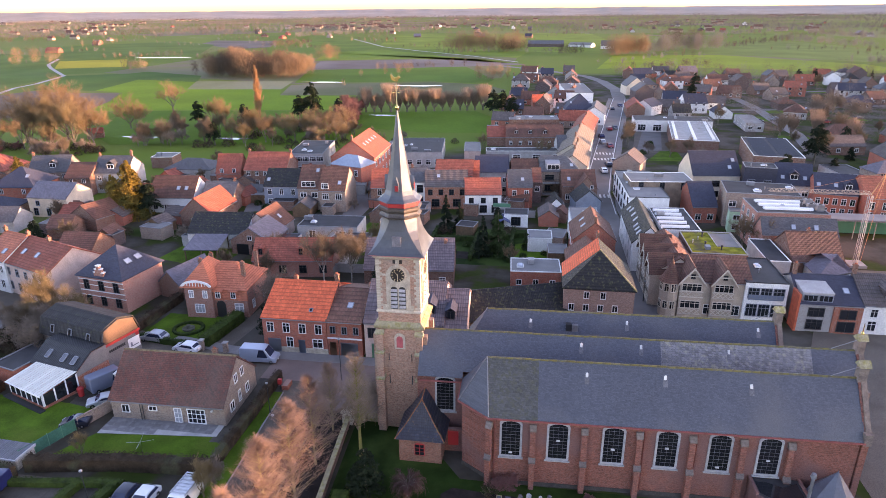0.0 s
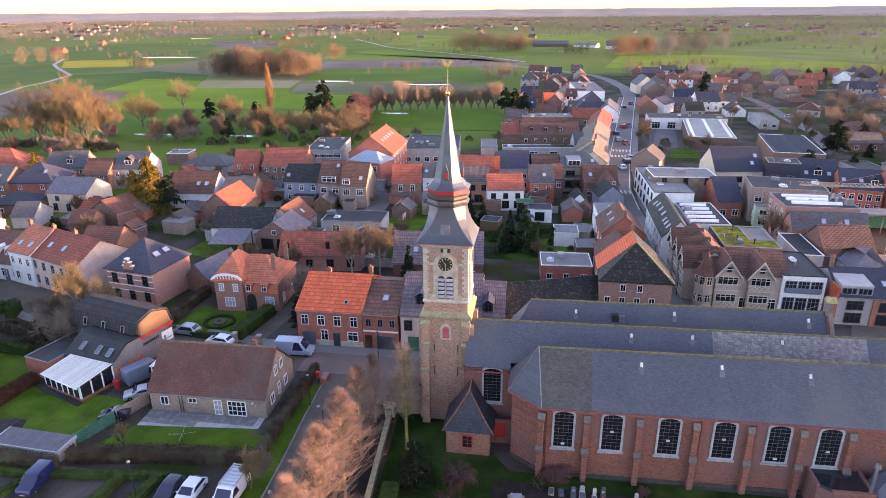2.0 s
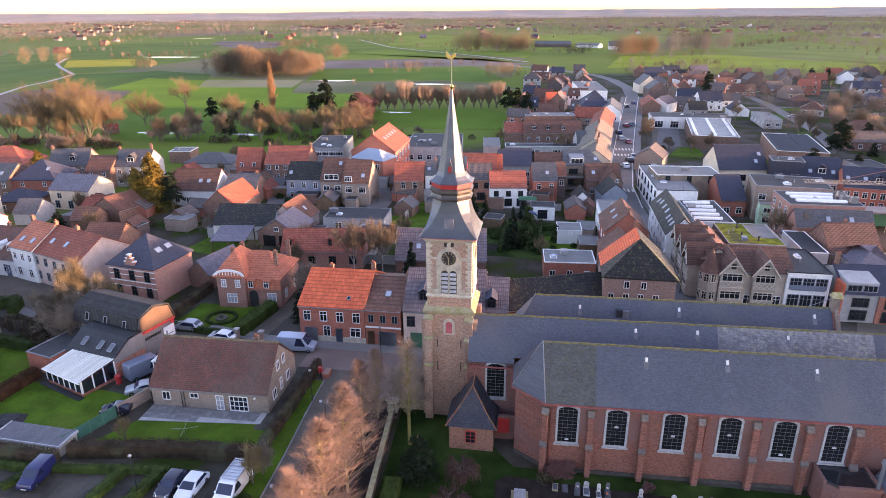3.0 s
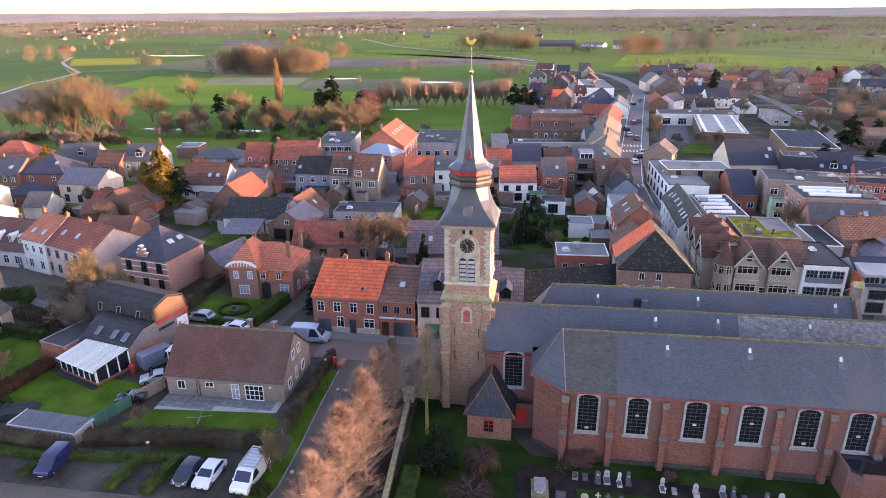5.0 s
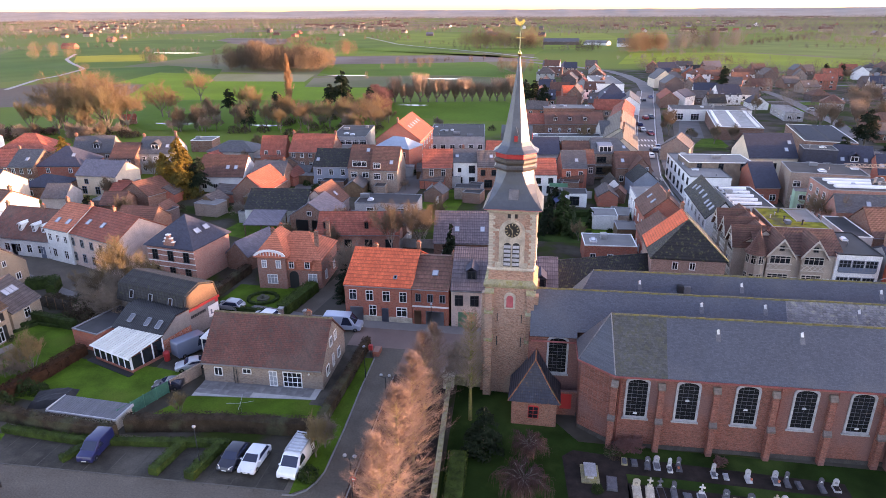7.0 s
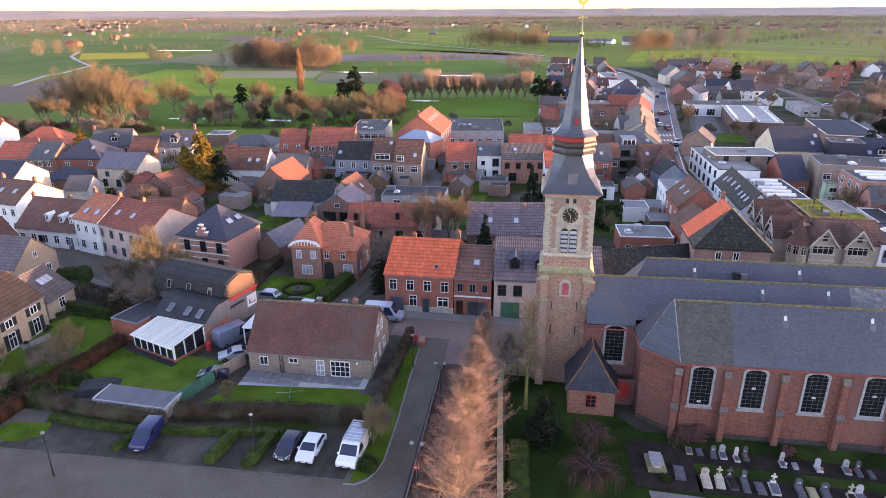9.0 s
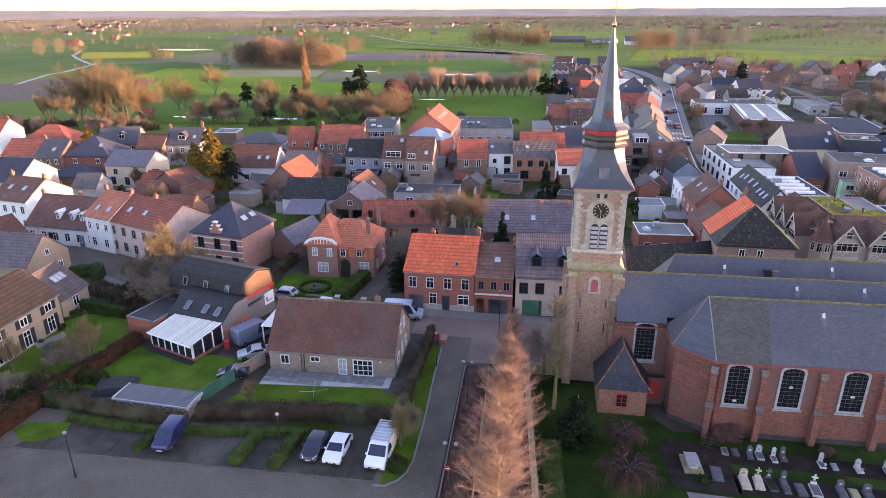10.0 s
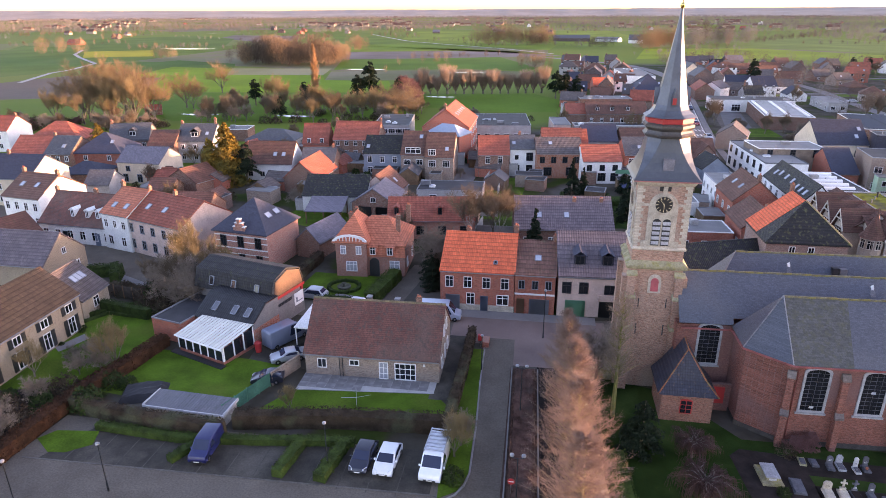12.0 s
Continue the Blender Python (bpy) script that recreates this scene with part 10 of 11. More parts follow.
# parked and waiting cars in the streets
cols = [P_BLACK, P_SILVER, P_WHITE, P_RED, P_BLUE]
for i, (x, y) in enumerate(((36.6, 141), (38.4, 146), (34.4, 133), (39.6, 171), (38.0, 190), (45.0, 209), (37.6, 178), (29.2, 96), (42.4, 206), (53.6, 274), (48.6, 262))):
    far_car(x, y, 8 if i % 2 else 188, cols[i % 5])
far_car(-55, 93, 80, P_WHITE)
far_car(-21.5, 100, 95, P_WHITE)
far_car(-28.0, 63.5, 90, P_BLUE)
for i in range(6):
    far_car(108 + i * 9, 232 + (i % 3) * 6, 80 + i * 7, cols[i % 5])

# ---- trees ----
BARK_Y = mat("ochre_bark", (0.26, 0.2, 0.11), 0.95, 0.3, 3.0, 12.0, 0.4)
LARCH = [cone_tree_meshes("larch%d" % i, 20 + i, 12.0, 6.0, BARK_Y, mat("larch_twigs", (0.235, 0.158, 0.13), 0.9, 0.25, 0.6, 5.0, 0.0, spec=0.1), 15500, 0.0062, 0.8, (0.5, 1.2)) for i in range(3)]
BARE = {k: [bare_tree_meshes("%s%d" % (k, i), 40 + 7 * i + len(k), hgt, 0.02 * hgt + 0.05, cr, BARK, tw, up, sp, 4, ts, th) for i in range(3)]
        for k, hgt, cr, tw, up, sp, ts, th in (("brown", 10, 0.5, TWIG_B, 0.34, 0.52, 0.18, 0.012), ("orange", 12, 0.62, TWIG_O, 0.3, 0.5, 0.16, 0.0125), ("grey", 7, 0.8, TWIG_G, 0.16, 0.75, 0.18, 0.015), ("ochre", 11, 0.6, TWIG_Y, 0.32, 0.5, 0.14, 0.012), ("red", 5, 1.0, TWIG_R, 0.0, 0.85, 0.2, 0.03), ("fan", 12, 0.85, TWIG_F, 0.14, 0.55, 0.16, 0.0105))}
POPLAR = [cone_tree_meshes("poplar%d" % i, 60 + i, 24.0, 8.5, BARK, mat("poplar_twigs", (0.29, 0.165, 0.09), 0.9, 0.25, 0.6, 5.0, 0.0, spec=0.1), 15000, 0.04, 0.7, (2.2, 4.0), 0.03, 0.3) for i in range(2)]
WEEP = weeping_meshes("weep", 91, mat("pale_grey_bark", (0.13, 0.105, 0.09), 0.9, 0.3, 4.0, 12.0, 0.3), mat("dark_purple_twigs", (0.1, 0.055, 0.05), 0.9, 0.25, 0.6, 5.0, 0.0, spec=0.1))
BIRCH = [bare_tree_meshes("birch%d" % i, 70 + i, 11, 0.16, 0.5, BARK_BIRCH, TWIG_B, 0.25, 0.6, 4, 0.3, 0.014) for i in range(2)]
FIR = [conifer_meshes("fir%d" % i, 80 + i, 9.0, 2.2, NEEDLE, 5200) for i in range(2)]
YEW = conifer_meshes("yew", 85, 6.5, 2.6, NEEDLE, 5200, 0.05, 0.5)
THUJA = [conifer_meshes("thuja%d" % i, 87 + i, 8.0, 2.0, NEEDLE_G, 5200, 0.02, 0.55) for i in range(2)]
OCHRE = conifer_meshes("ochre_cypress", 95, 11.0, 3.7, NEEDLE_O, 15000, 0.04, 0.62, 0.0145)
PINE = conifer_meshes("pine", 97, 13.0, 4.2, NEEDLE, 5200, 0.35, 0.45)
BUSH_G = [bush_meshes("bushg%d" % i, 101 + i, 1.5, 1.2, HEDGE_G) for i in range(2)]
BUSH_B = [bush_meshes("bushb%d" % i, 105 + i, 2.2, 1.8, HEDGE_B) for i in range(2)]
rt = random.Random(3)


def bare(kind, x, y, s=1.0, label="", group="", sz=None):
    return plant(BARE[kind][rt.randrange(3)], "tree", x, y, s * rt.uniform(0.92, 1.08), None, label or {"brown": "bare deciduous tree with brown twigs", "orange": "bare tree with orange-brown twigs", "grey": "bare tree with grey twigs", "fan": "tall bare tree with fanning limbs and sandy twigs", "ochre": "bare willow with ochre twigs", "red": "low shrub with purple-red twigs"}[kind], "tree" if kind != "red" else "shrub", group, sz)


# the row of orange-twigged trees beside the path
for i, (x, y) in enumerate(((-8.3, -1.8), (-8.3, -8.0), (-8.2, -14.3), (-8.1, -20.7), (-8.0, -27.0))):
    plant(LARCH[i % 3], "tree", x, y, (0.78, 0.95, 1.05, 1.1, 1.1)[i], None, "slender bare tree with orange-brown twigs", "tree", "row of trees by the path")
# by the tower
TALL = cone_tree_meshes("mossy_tall", 133, 13.0, 3.4, mat("mossy_bark", (0.16, 0.15, 0.06), 0.95, 0.3, 3.0, 12.0, 0.5, moss=(0.2, 0.2, 0.05), moss_amt=1.0), TWIG_L, 3800, 0.011, 0.35, (0.6, 1.6), 0.3, 0.24)
plant(TALL, "tree", -3.6, -6.0, 1.0, None, "tall bare tree with mossy trunk beside the tower", "tree")
bare("grey", -4.8, 0.6, 1.0)
plant(YEW, "conifer", -1.6, -11.2, 0.85, None, "dark dense conifer beside the baptistery", "conifer")
plant(WEEP, "weeping_tree", 2.9, -11.4, 1.0, None, "small weeping tree with purple-brown twigs", "tree")
plant(WEEP, "weeping_tree", 2.6, -17.0, 1.3, None, "small weeping tree with purple-brown twigs", "tree")
plant(BUSH_G[0], "bush", 9.5, -15.1, 0.5, None, "low yellow-green shrub beside the tomb", "bush")
plant(BUSH_B[0], "bush", 11.4, -9.6, 0.55, None, "brown winter shrub by the church wall", "bush")
for x, y, s in ((13.4, -8.9, 1.0), (12.0, -9.2, 0.8), (21.4, -9.9, 0.7)):
    bare("red", x, y, s * 0.4, "low bare rose bush in front of the church wall")
# gardens near the car park
bare("ochre", -18.2, -14.6, 0.45, "bare shrub with ochre twigs on the green island")
bare("grey", -17.8, -13.0, 0.6)
plant(BUSH_G[0], "bush", -17.9, -17.6, 0.9, None, "low green bush on the island", "bush")
bare("ochre", -35.6, -10.2, 0.32, "small bare garden tree on the lawn")
bare("ochre", -58.4, -5.0, 0.62, "bare many-stemmed garden tree")
bare("grey", -60.5, -4.6, 0.55)
bare("ochre", -66.0, -8.4, 0.45, "bare pruned garden tree with ochre twigs")
plant(BUSH_G[1], "bush", -56.4, -12.6, 1.5, None, "round evergreen bush by the car park", "bush")
plant(BUSH_B[0], "bush", -61.0, -11.0, 0.8, None, "brown bush bare in winter", "bush")
plant(BUSH_G[0], "bush", -54.5, -8.6, 0.9, None, "yellow-green bush in a garden", "bush")
for x, y, s in ((-60.8, 16.8, 1.0), (-57.4, 17.6, 0.8)):
    bare("ochre", x, y, s, "slender bare tree with pale ochre twigs by the street")
for x, y, s in ((-59.4, 12.6, 0.95), (-57.2, 9.6, 0.9), (-61.6, 10.4, 0.75), (-64.6, 14.4, 0.8)):
    bare("grey", x, y, s, "dense bare mauve-grey shrub by the street", "shrubs by the street")
for x, y, s in ((-66.8, 15.6, 0.55), (-62.2, 14.2, 0.7)):
    bare("brown", x, y, s, "bare grey-brown shrub by the street", "shrubs by the street")
plant(BUSH_G[1], "bush", -64.0, 12.4, 1.9, None, "large dark evergreen shrub by the street", "bush")
flat_area("side_patio", [(-68.6, -2.2), (-67.3, 1.4), (-65.9, 0.4), (-67.3, -3.1)], 0.07, PAVING, "pale paved strip along the shuttered house", "patio")
hedge([(-69.4, 8.0), (-61.6, 6.5)], 1.6, 1.0, HEDGE_G, "dark clipped evergreen hedge", 34, 0.09)
hedge([(-69.9, 3.4), (-68.0, 7.0), (-64.0, 6.6)], 0.45, 0.4, HEDGE_G, "low clipped box hedge along a lawn", 40, 0.06)
for x, y, s in ((-68.2, -1.5, 0.3), (-68.0, 1.9, 0.35), (-68.5, 2.7, 0.4)):
    plant(BUSH_G[0], "bush", x, y, s, None, "small clipped evergreen ball beside the patio", "bush", "clipped balls")
for x, y, s in ((-61.4, -7.2, 0.42), (-62.4, -3.4, 0.36), (-63.6, -5.2, 0.34), (-59.2, -6.4, 0.4)):
    bare("grey", x, y, s, "low grey bare garden shrub", "low garden shrubs")
for i, (x, y, s) in enumerate(((-60.4, -10.4, 1.0), (-62.8, -11.8, 0.9), (-60.8, -13.4, 1.1), (-63.4, -14.8, 1.0), (-60.6, -16.8, 1.1), (-65.4, -12.6, 0.8), (-62.6, -18.6, 1.1), (-60.2, -20.4, 0.9))):
    plant((BUSH_B + BUSH_G)[i * 3 % 4], "bush", x, y, s, None, "dense garden shrub in the border by the hedge", "bush", "border shrubs")
for x, y, s in ((-61.8, -12.6, 0.5), (-63.2, -16.6, 0.55), (-60.6, -18.8, 0.5), (-66.2, -15.0, 0.5)):
    bare("grey", x, y, s, "low grey bare garden shrub", "low garden shrubs")
plant(BUSH_G[1], "bush", -56.5, -8.6, 1.1, None, "low yellow-green shrub by the beech hedge", "bush")
pfence = thing("plank_fence", -66.0, 9.0, 0, 0, "dark weathered fence of horizontal planks", "fence")
FP = (Vector((-72.2, 12.4)), Vector((-62.5, 10.8)))
for i in range(6):
    p, q = FP[0].lerp(FP[1], i / 6) - Vector((-66.0, 9.0)), FP[0].lerp(FP[1], (i + 1) / 6) - Vector((-66.0, 9.0))
    bm = bmesh.new()
    box(bm, p.x - 0.06, p.x + 0.06, p.y - 0.06, p.y + 0.06, 0, 1.95)
    part("post", bm, WOOD, pfence)
    for j in range(7):
        bm = bmesh.new()
        solid(bm, [(p.x, p.y - 0.02, 0.1 + j * 0.26), (q.x, q.y - 0.02, 0.1 + j * 0.26), (q.x, q.y - 0.02, 0.33 + j * 0.26), (p.x, p.y - 0.02, 0.33 + j * 0.26), (p.x, p.y + 0.02, 0.1 + j * 0.26), (q.x, q.y + 0.02, 0.1 + j * 0.26), (q.x, q.y + 0.02, 0.33 + j * 0.26), (p.x, p.y + 0.02, 0.33 + j * 0.26)],
              ((0, 1, 2, 3), (7, 6, 5, 4), (0, 4, 5, 1), (1, 5, 6, 2), (2, 6, 7, 3), (3, 7, 4, 0)))
        part("plank", bm, mat("dark_weathered_wood", (0.06, 0.05, 0.043), 0.85, 0.3, 1.5, 9.0, 0.3), pfence)
for x, y, s in ((-69.5, 13.0, 1.0), (-65, 11.5, 1.3), (-62, 10.0, 1.2), (-60, 8.0, 1.1), (-63.5, 8.6, 1.0), (-58.5, 12.0, 1.2), (-56.8, 10.0, 1.0)):
    plant(BUSH_B[rt.randrange(2)], "bush", x, y, s, None, "dense brown winter shrub", "bush", "shrubs by the street")
for x in range(7):
    bare("brown", -56.5 + x * 1.7, -26.5 - x * 0.6, 0.22, "young bare tree in the car park", "young trees")
for x, y in ((-43, -31), (-39, -30), (-35, -31), (-30, -30.5)):
    bare("ochre", x, y, 0.3, "young ochre-twigged tree in the car park", "young trees")
# between the villa and the square
for x, y, s in ((-27.5, 25.5, 0.75), (-26.6, 21.5, 0.7), (-27, 30, 0.7)):
    plant(YEW, "conifer", x, y, s, None, "dark evergreen beside the brick house", "conifer")
bare("grey", -27.8, 27.0, 1.2)
for i, (x, y) in enumerate(((-23.5, 40), (-18.5, 41))):
    plant(BIRCH[i % 2], "birch", x, y, 1.0, None, "bare birch with pale trunk", "tree", "garden birches")
for x, y, s in ((-20, 46, 0.75),):
    bare("orange", x, y, s, "bare orange-brown garden tree")
for x, y, s in ((-43, 40, 0.7), (-35, 41, 0.6), (-37, 48, 0.7)):
    bare("brown", x, y, s)
bare("red", -36.5, 53, 1.0, "bare tree with pinkish twigs")
plant(FIR[0], "conifer", -12.4, 38.0, 0.9, None, "slim dark spruce behind the houses", "conifer")
plant(OCHRE, "conifer", -83.6, 73.0, 1.32, None, "large ochre-green conifer in a garden", "conifer")
plant(OCHRE, "conifer", -87.6, 72.6, 1.0, 60, "ochre-green conifer beside the larger one", "conifer")
plant(PINE, "conifer", -79.6, 73.6, 0.72, None, "dark green conifer beside the ochre one", "conifer")
plant(FIR[1], "conifer", -5.5, 72.0, 0.95, None, "dark spruce in a garden", "conifer")
plant(FIR[0], "conifer", -3.0, 75.5, 0.7, None, "dark spruce in a garden", "conifer")
plant(THUJA[0], "conifer", 7.2, 59.0, 1.2, None, "tall green thuja in a garden", "conifer")
plant(FIR[1], "conifer", 4.2, 58.0, 0.95, None, "dark green thuja in a garden", "conifer")
plant(THUJA[1], "conifer", 12.8, 63.0, 0.55, None, "small yellow-green thuja in a garden", "conifer")
plant(YEW, "conifer", 5.8, 78.0, 0.7, None, "round dark evergreen in a garden", "conifer")
plant(YEW, "conifer", -93, 52, 0.9, None, "round dark evergreen in a garden", "conifer")
bare("orange", -86, 53, 0.5, "bare orange-brown shrub in a garden")
plant(OCHRE, "conifer", -127, 88, 1.0, None, "tall ochre-green cypress in a garden", "conifer")
# sheds, lean-tos and garden walls in the yards
ry_ = random.Random(21)
for i in range(150):
    x, y = ry_.uniform(-100, 20), ry_.uniform(44, 120)
    if -52 < x < -14 and 60 < y < 75 or (x > -18 and y < 52) or (-20 < x < 16 and 54 < y < 70):
        continue
    k = ry_.random()
    if k < 0.45:
        hh = ry_.uniform(2.1, 2.8)
        house(x, y, ry_.choice((2, 92, -8, 80)), ry_.uniform(3, 6.5), ry_.uniform(2.5, 4.5), hh, hh + 0.1, ry_.choice((BRICK_BROWN, BRICK_TAN, RENDER_GREY, WOOD, BRICK_DARK)), ry_.choice((ROOFFELT, ROOFPALE, ROOFFELT)), "small flat-roofed shed in a back yard", "flat", name="shed", category="shed", group="yard sheds")
    elif k < 0.75:
        house(x, y, ry_.choice((2, 92, -8, 80)), ry_.uniform(4, 7), ry_.uniform(3.5, 5), 2.3, 3.8, ry_.choice((BRICK_BROWN, BRICK_RED, WOOD)), ry_.choice((TILE_BROWN, TILE_RED, SLATE_GREY, TILE_GREY)), "small gabled outbuilding in a back yard", name="shed", category="shed", group="yard sheds", gutter=False)
    else:
        wl = thing("yard_wall", x, y, 0, ry_.choice((2, 92, 85)), "concrete panel garden wall", "wall", "yard walls")
        ln = ry_.uniform(5, 12)
        for j in range(int(ln / 2)):
            bm = bmesh.new()
            box(bm, j * 2 - ln / 2, j * 2 + 1.9 - ln / 2, -0.06, 0.06, 0, 1.8)
            part("wall_panel", bm, CONCRETE, wl)
            bm = bmesh.new()
            box(bm, j * 2 + 1.9 - ln / 2, j * 2 + 2.0 - ln / 2, -0.09, 0.09, 0, 1.9)
            part("wall_post", bm, CONCRETE, wl)
# garden shrubs scattered through the village
for i in range(90):
    x, y = rt.uniform(-110, 70), rt.uniform(50, 190)
    if abs(x - 35) < 8 or (y < 60 and x > 20):
        continue
    k = rt.random()
    if k < 0.35:
        bare(rt.choice(("brown", "grey", "orange")), x, y, rt.uniform(0.4, 0.75))
    elif k < 0.7:
        plant(BUSH_G[rt.randrange(2)], "bush", x, y, rt.uniform(0.7, 1.4), None, "rounded green bush in a garden", "bush", "garden bushes")
    else:
        plant(BUSH_B[rt.randrange(2)], "bush", x, y, rt.uniform(0.6, 1.2), None, "brown winter bush in a garden", "bush", "garden bushes")
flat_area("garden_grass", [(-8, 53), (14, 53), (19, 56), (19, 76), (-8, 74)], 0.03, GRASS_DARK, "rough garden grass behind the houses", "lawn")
flat_area("garden_lawn_strip", [(10.5, 56), (18.5, 57), (18.5, 68), (10.5, 66)], 0.05, LAWN, "small mown lawn between hedges", "lawn")
flat_area("garden_bed", [(-6, 56), (1.5, 56), (1.5, 60), (-6, 60)], 0.05, SOIL, "dug garden bed", "bed")
for ln_ in ([(-7.5, 54), (-7.5, 73)], [(1.8, 55), (2.0, 73)], [(9.6, 55), (9.8, 74)], [(2, 68), (9.5, 68.5)], [(10, 70), (18.6, 71)], [(-7, 66), (1.6, 66.5)]):
    hedge(ln_, 1.3, 0.8, HEDGE_G, "dark clipped hedge between gardens", 22, 0.12, group="garden hedges")
for x, y, sc in ((-4.5, 62, 0.9), (-2, 58.5, 0.7), (0.2, 63.4, 0.8), (4.4, 63.6, 0.8), (6.6, 65, 0.9), (8.4, 71.5, 1.0), (12.4, 58.2, 0.7), (14.5, 67, 0.9), (16.6, 60.4, 0.6), (17.2, 73, 0.9), (-5.6, 70.6, 1.0), (-1, 71.4, 0.8)):
    plant((BUSH_G + BUSH_B)[int(x * 7 + y) % 4], "bush", x, y, sc, None, "rounded garden shrub between lawns", "bush", "garden bushes")
gt = thing("garden_tent", 7.0, 77.0, 0, 10, "low blue garden tent with a pitched roof", "tent")
bm = bmesh.new()
prism(bm, [(-1.6, 1.7), (0, 2.6), (1.6, 1.7), (1.6, 1.62), (0, 2.5), (-1.6, 1.62)], "y", -2.4, 2.4)
part("canopy", bm, plain("blue_tent_cloth", (0.03, 0.05, 0.13), 0.7), gt)
for sx in (-1.5, 1.5):
    for sy in (-2.3, 2.3):
        bm = bmesh.new()
        cyl(bm, (sx, sy, 0), (sx, sy, 1.7), 0.04, 0.04, 6)
        part("leg", bm, ZINC, gt)
flat_area("back_yard", [(-64.5, 99.5), (-60.8, 102.4), (-50.4, 88.6), (-51.8, 82.3), (-58.5, 80.4)], 0.04, STREETGREY, "grey asphalt yard between the houses", "yard")
flat_area("side_lane", [(-35.4, 105.5), (-31.0, 106.0), (-27.6, 92.5), (-28.0, 74.2), (-32.2, 73.6)], 0.04, STREETGREY, "grey asphalt yard between the houses", "yard")
flat_area("garden_grass_west", [(-26, 55), (-17, 55), (-15, 88), (-24, 88)], 0.03, LAWN, "narrow garden lawn", "lawn")
flat_area("garden_grass_north", [(-62, 48), (-48, 44), (-46, 56), (-60, 60)], 0.03, LAWN, "small garden lawn", "lawn")
# belt of tall trees behind the left gardens
for x, y, sc, k in ((-153, 153, 1.35, "orange"), (-157, 148, 1.7, "ochre"), (-162, 154, 1.8, "orange"), (-167, 149, 1.8, "ochre"), (-172, 155, 1.9, "orange"), (-177, 150, 1.75, "ochre"), (-183, 155, 1.8, "orange"),
                   (-160, 160, 1.6, "brown"), (-170, 161, 1.7, "orange"), (-225, 227, 1.7, "orange"), (-165, 144, 1.3, "ochre"), (-175, 144, 1.4, "orange"), (-186, 144, 1.3, "ochre")):
    bare("fan" if k != "ochre" else k, x, y, sc * 0.97, group="trees behind the gardens")
for i in range(40):
    bare(rt.choice(("grey", "brown", "red", "grey")), rt.uniform(-215, -142), rt.uniform(128, 146), rt.uniform(0.5, 0.9), group="shrubs behind the gardens")
for i in range(26):
    plant(BUSH_B[rt.randrange(2)], "bush", rt.uniform(-215, -142), rt.uniform(126, 146), rt.uniform(0.8, 1.5), None, "brown winter thicket bush", "bush", "thicket behind the gardens")
house(-163, 168, 30, 6, 4, 2.2, 3.8, BRICK_BROWN, TILE_RED, "small field shed with red tiled roof", name="shed", category="shed", group="field sheds", gutter=False)
for x, y, s_, k in ((-160, 187, 1.35, "orange"), (-156, 185, 1.15, "orange"), (-170, 237, 1.3, "orange"), (-128, 200, 1.25, "ochre"), (-122, 196, 1.2, "ochre"), (-138, 186, 0.9, "brown"), (-133, 182, 0.8, "grey")):
    bare("fan" if k == "orange" else k, x, y, s_, "bare field tree with a round crown")
for i in range(46):
    f_, g_ = rt.random(), rt.random()
    x, y = -108 + f_ * 50 + (1 - g_) * -4, 158 + g_ * 38
    bare(rt.choice(("orange", "ochre", "fan", "brown", "grey")), x, y, rt.uniform(0.65, 1.1), group="trees behind the houses")
for i in range(20):
    bare(rt.choice(("grey", "grey", "brown")), rt.uniform(-138, -112), rt.uniform(152, 182), rt.uniform(0.7, 1.1), group="trees behind the houses")
for i in range(22):
    plant(BUSH_B[rt.randrange(2)], "bush", rt.uniform(-112, -58), rt.uniform(152, 190), rt.uniform(0.8, 1.5), None, "brown winter thicket bush", "bush", "thicket behind the houses")
for x, y, s_ in ((-90, 219, 1.3), (-94, 214, 0.9), (-109, 190, 0.85), (-106, 186, 0.8), (-134, 197, 0.85), (-107, 159, 0.7), (-76, 216, 0.8), (-8, 236, 0.95), (-4, 239, 0.9), (1, 234, 0.8)):
    plant(PINE, "conifer", x, y, s_, None, "dark pine at the edge of the gardens", "conifer")
plant(POPLAR[0], "poplar", -113.0, 213.5, 1.02, None, "tall slender poplar with orange twigs", "tree")
POLLARD = [pollard_meshes("pollard%d" % i, 140 + i, 2.0, 7.8, BARK, mat("willow_shoots", (0.235, 0.165, 0.125), 0.9, 0.25, 0.6, 5.0, 0.0, spec=0.1)) for i in range(3)]
for i in range(15):
    f_ = i / 14
    plant(POLLARD[i % 3], "pollard_willow", -71 + f_ * 57 + rt.uniform(-0.6, 0.6), 242 + f_ * 14 + rt.uniform(-1, 1), rt.uniform(0.75, 1.3), None, "pollarded willow with upright orange-brown shoots", "tree", "pollard row")
for i in range(12):
    f_ = i / 11
    bare("red", -67 - f_ * 9 + rt.uniform(-2, 2), 192 + f_ * 48 + rt.uniform(-4, 4), rt.uniform(1.5, 2.2), "tall bare shrub with purple twigs", "purple thicket")
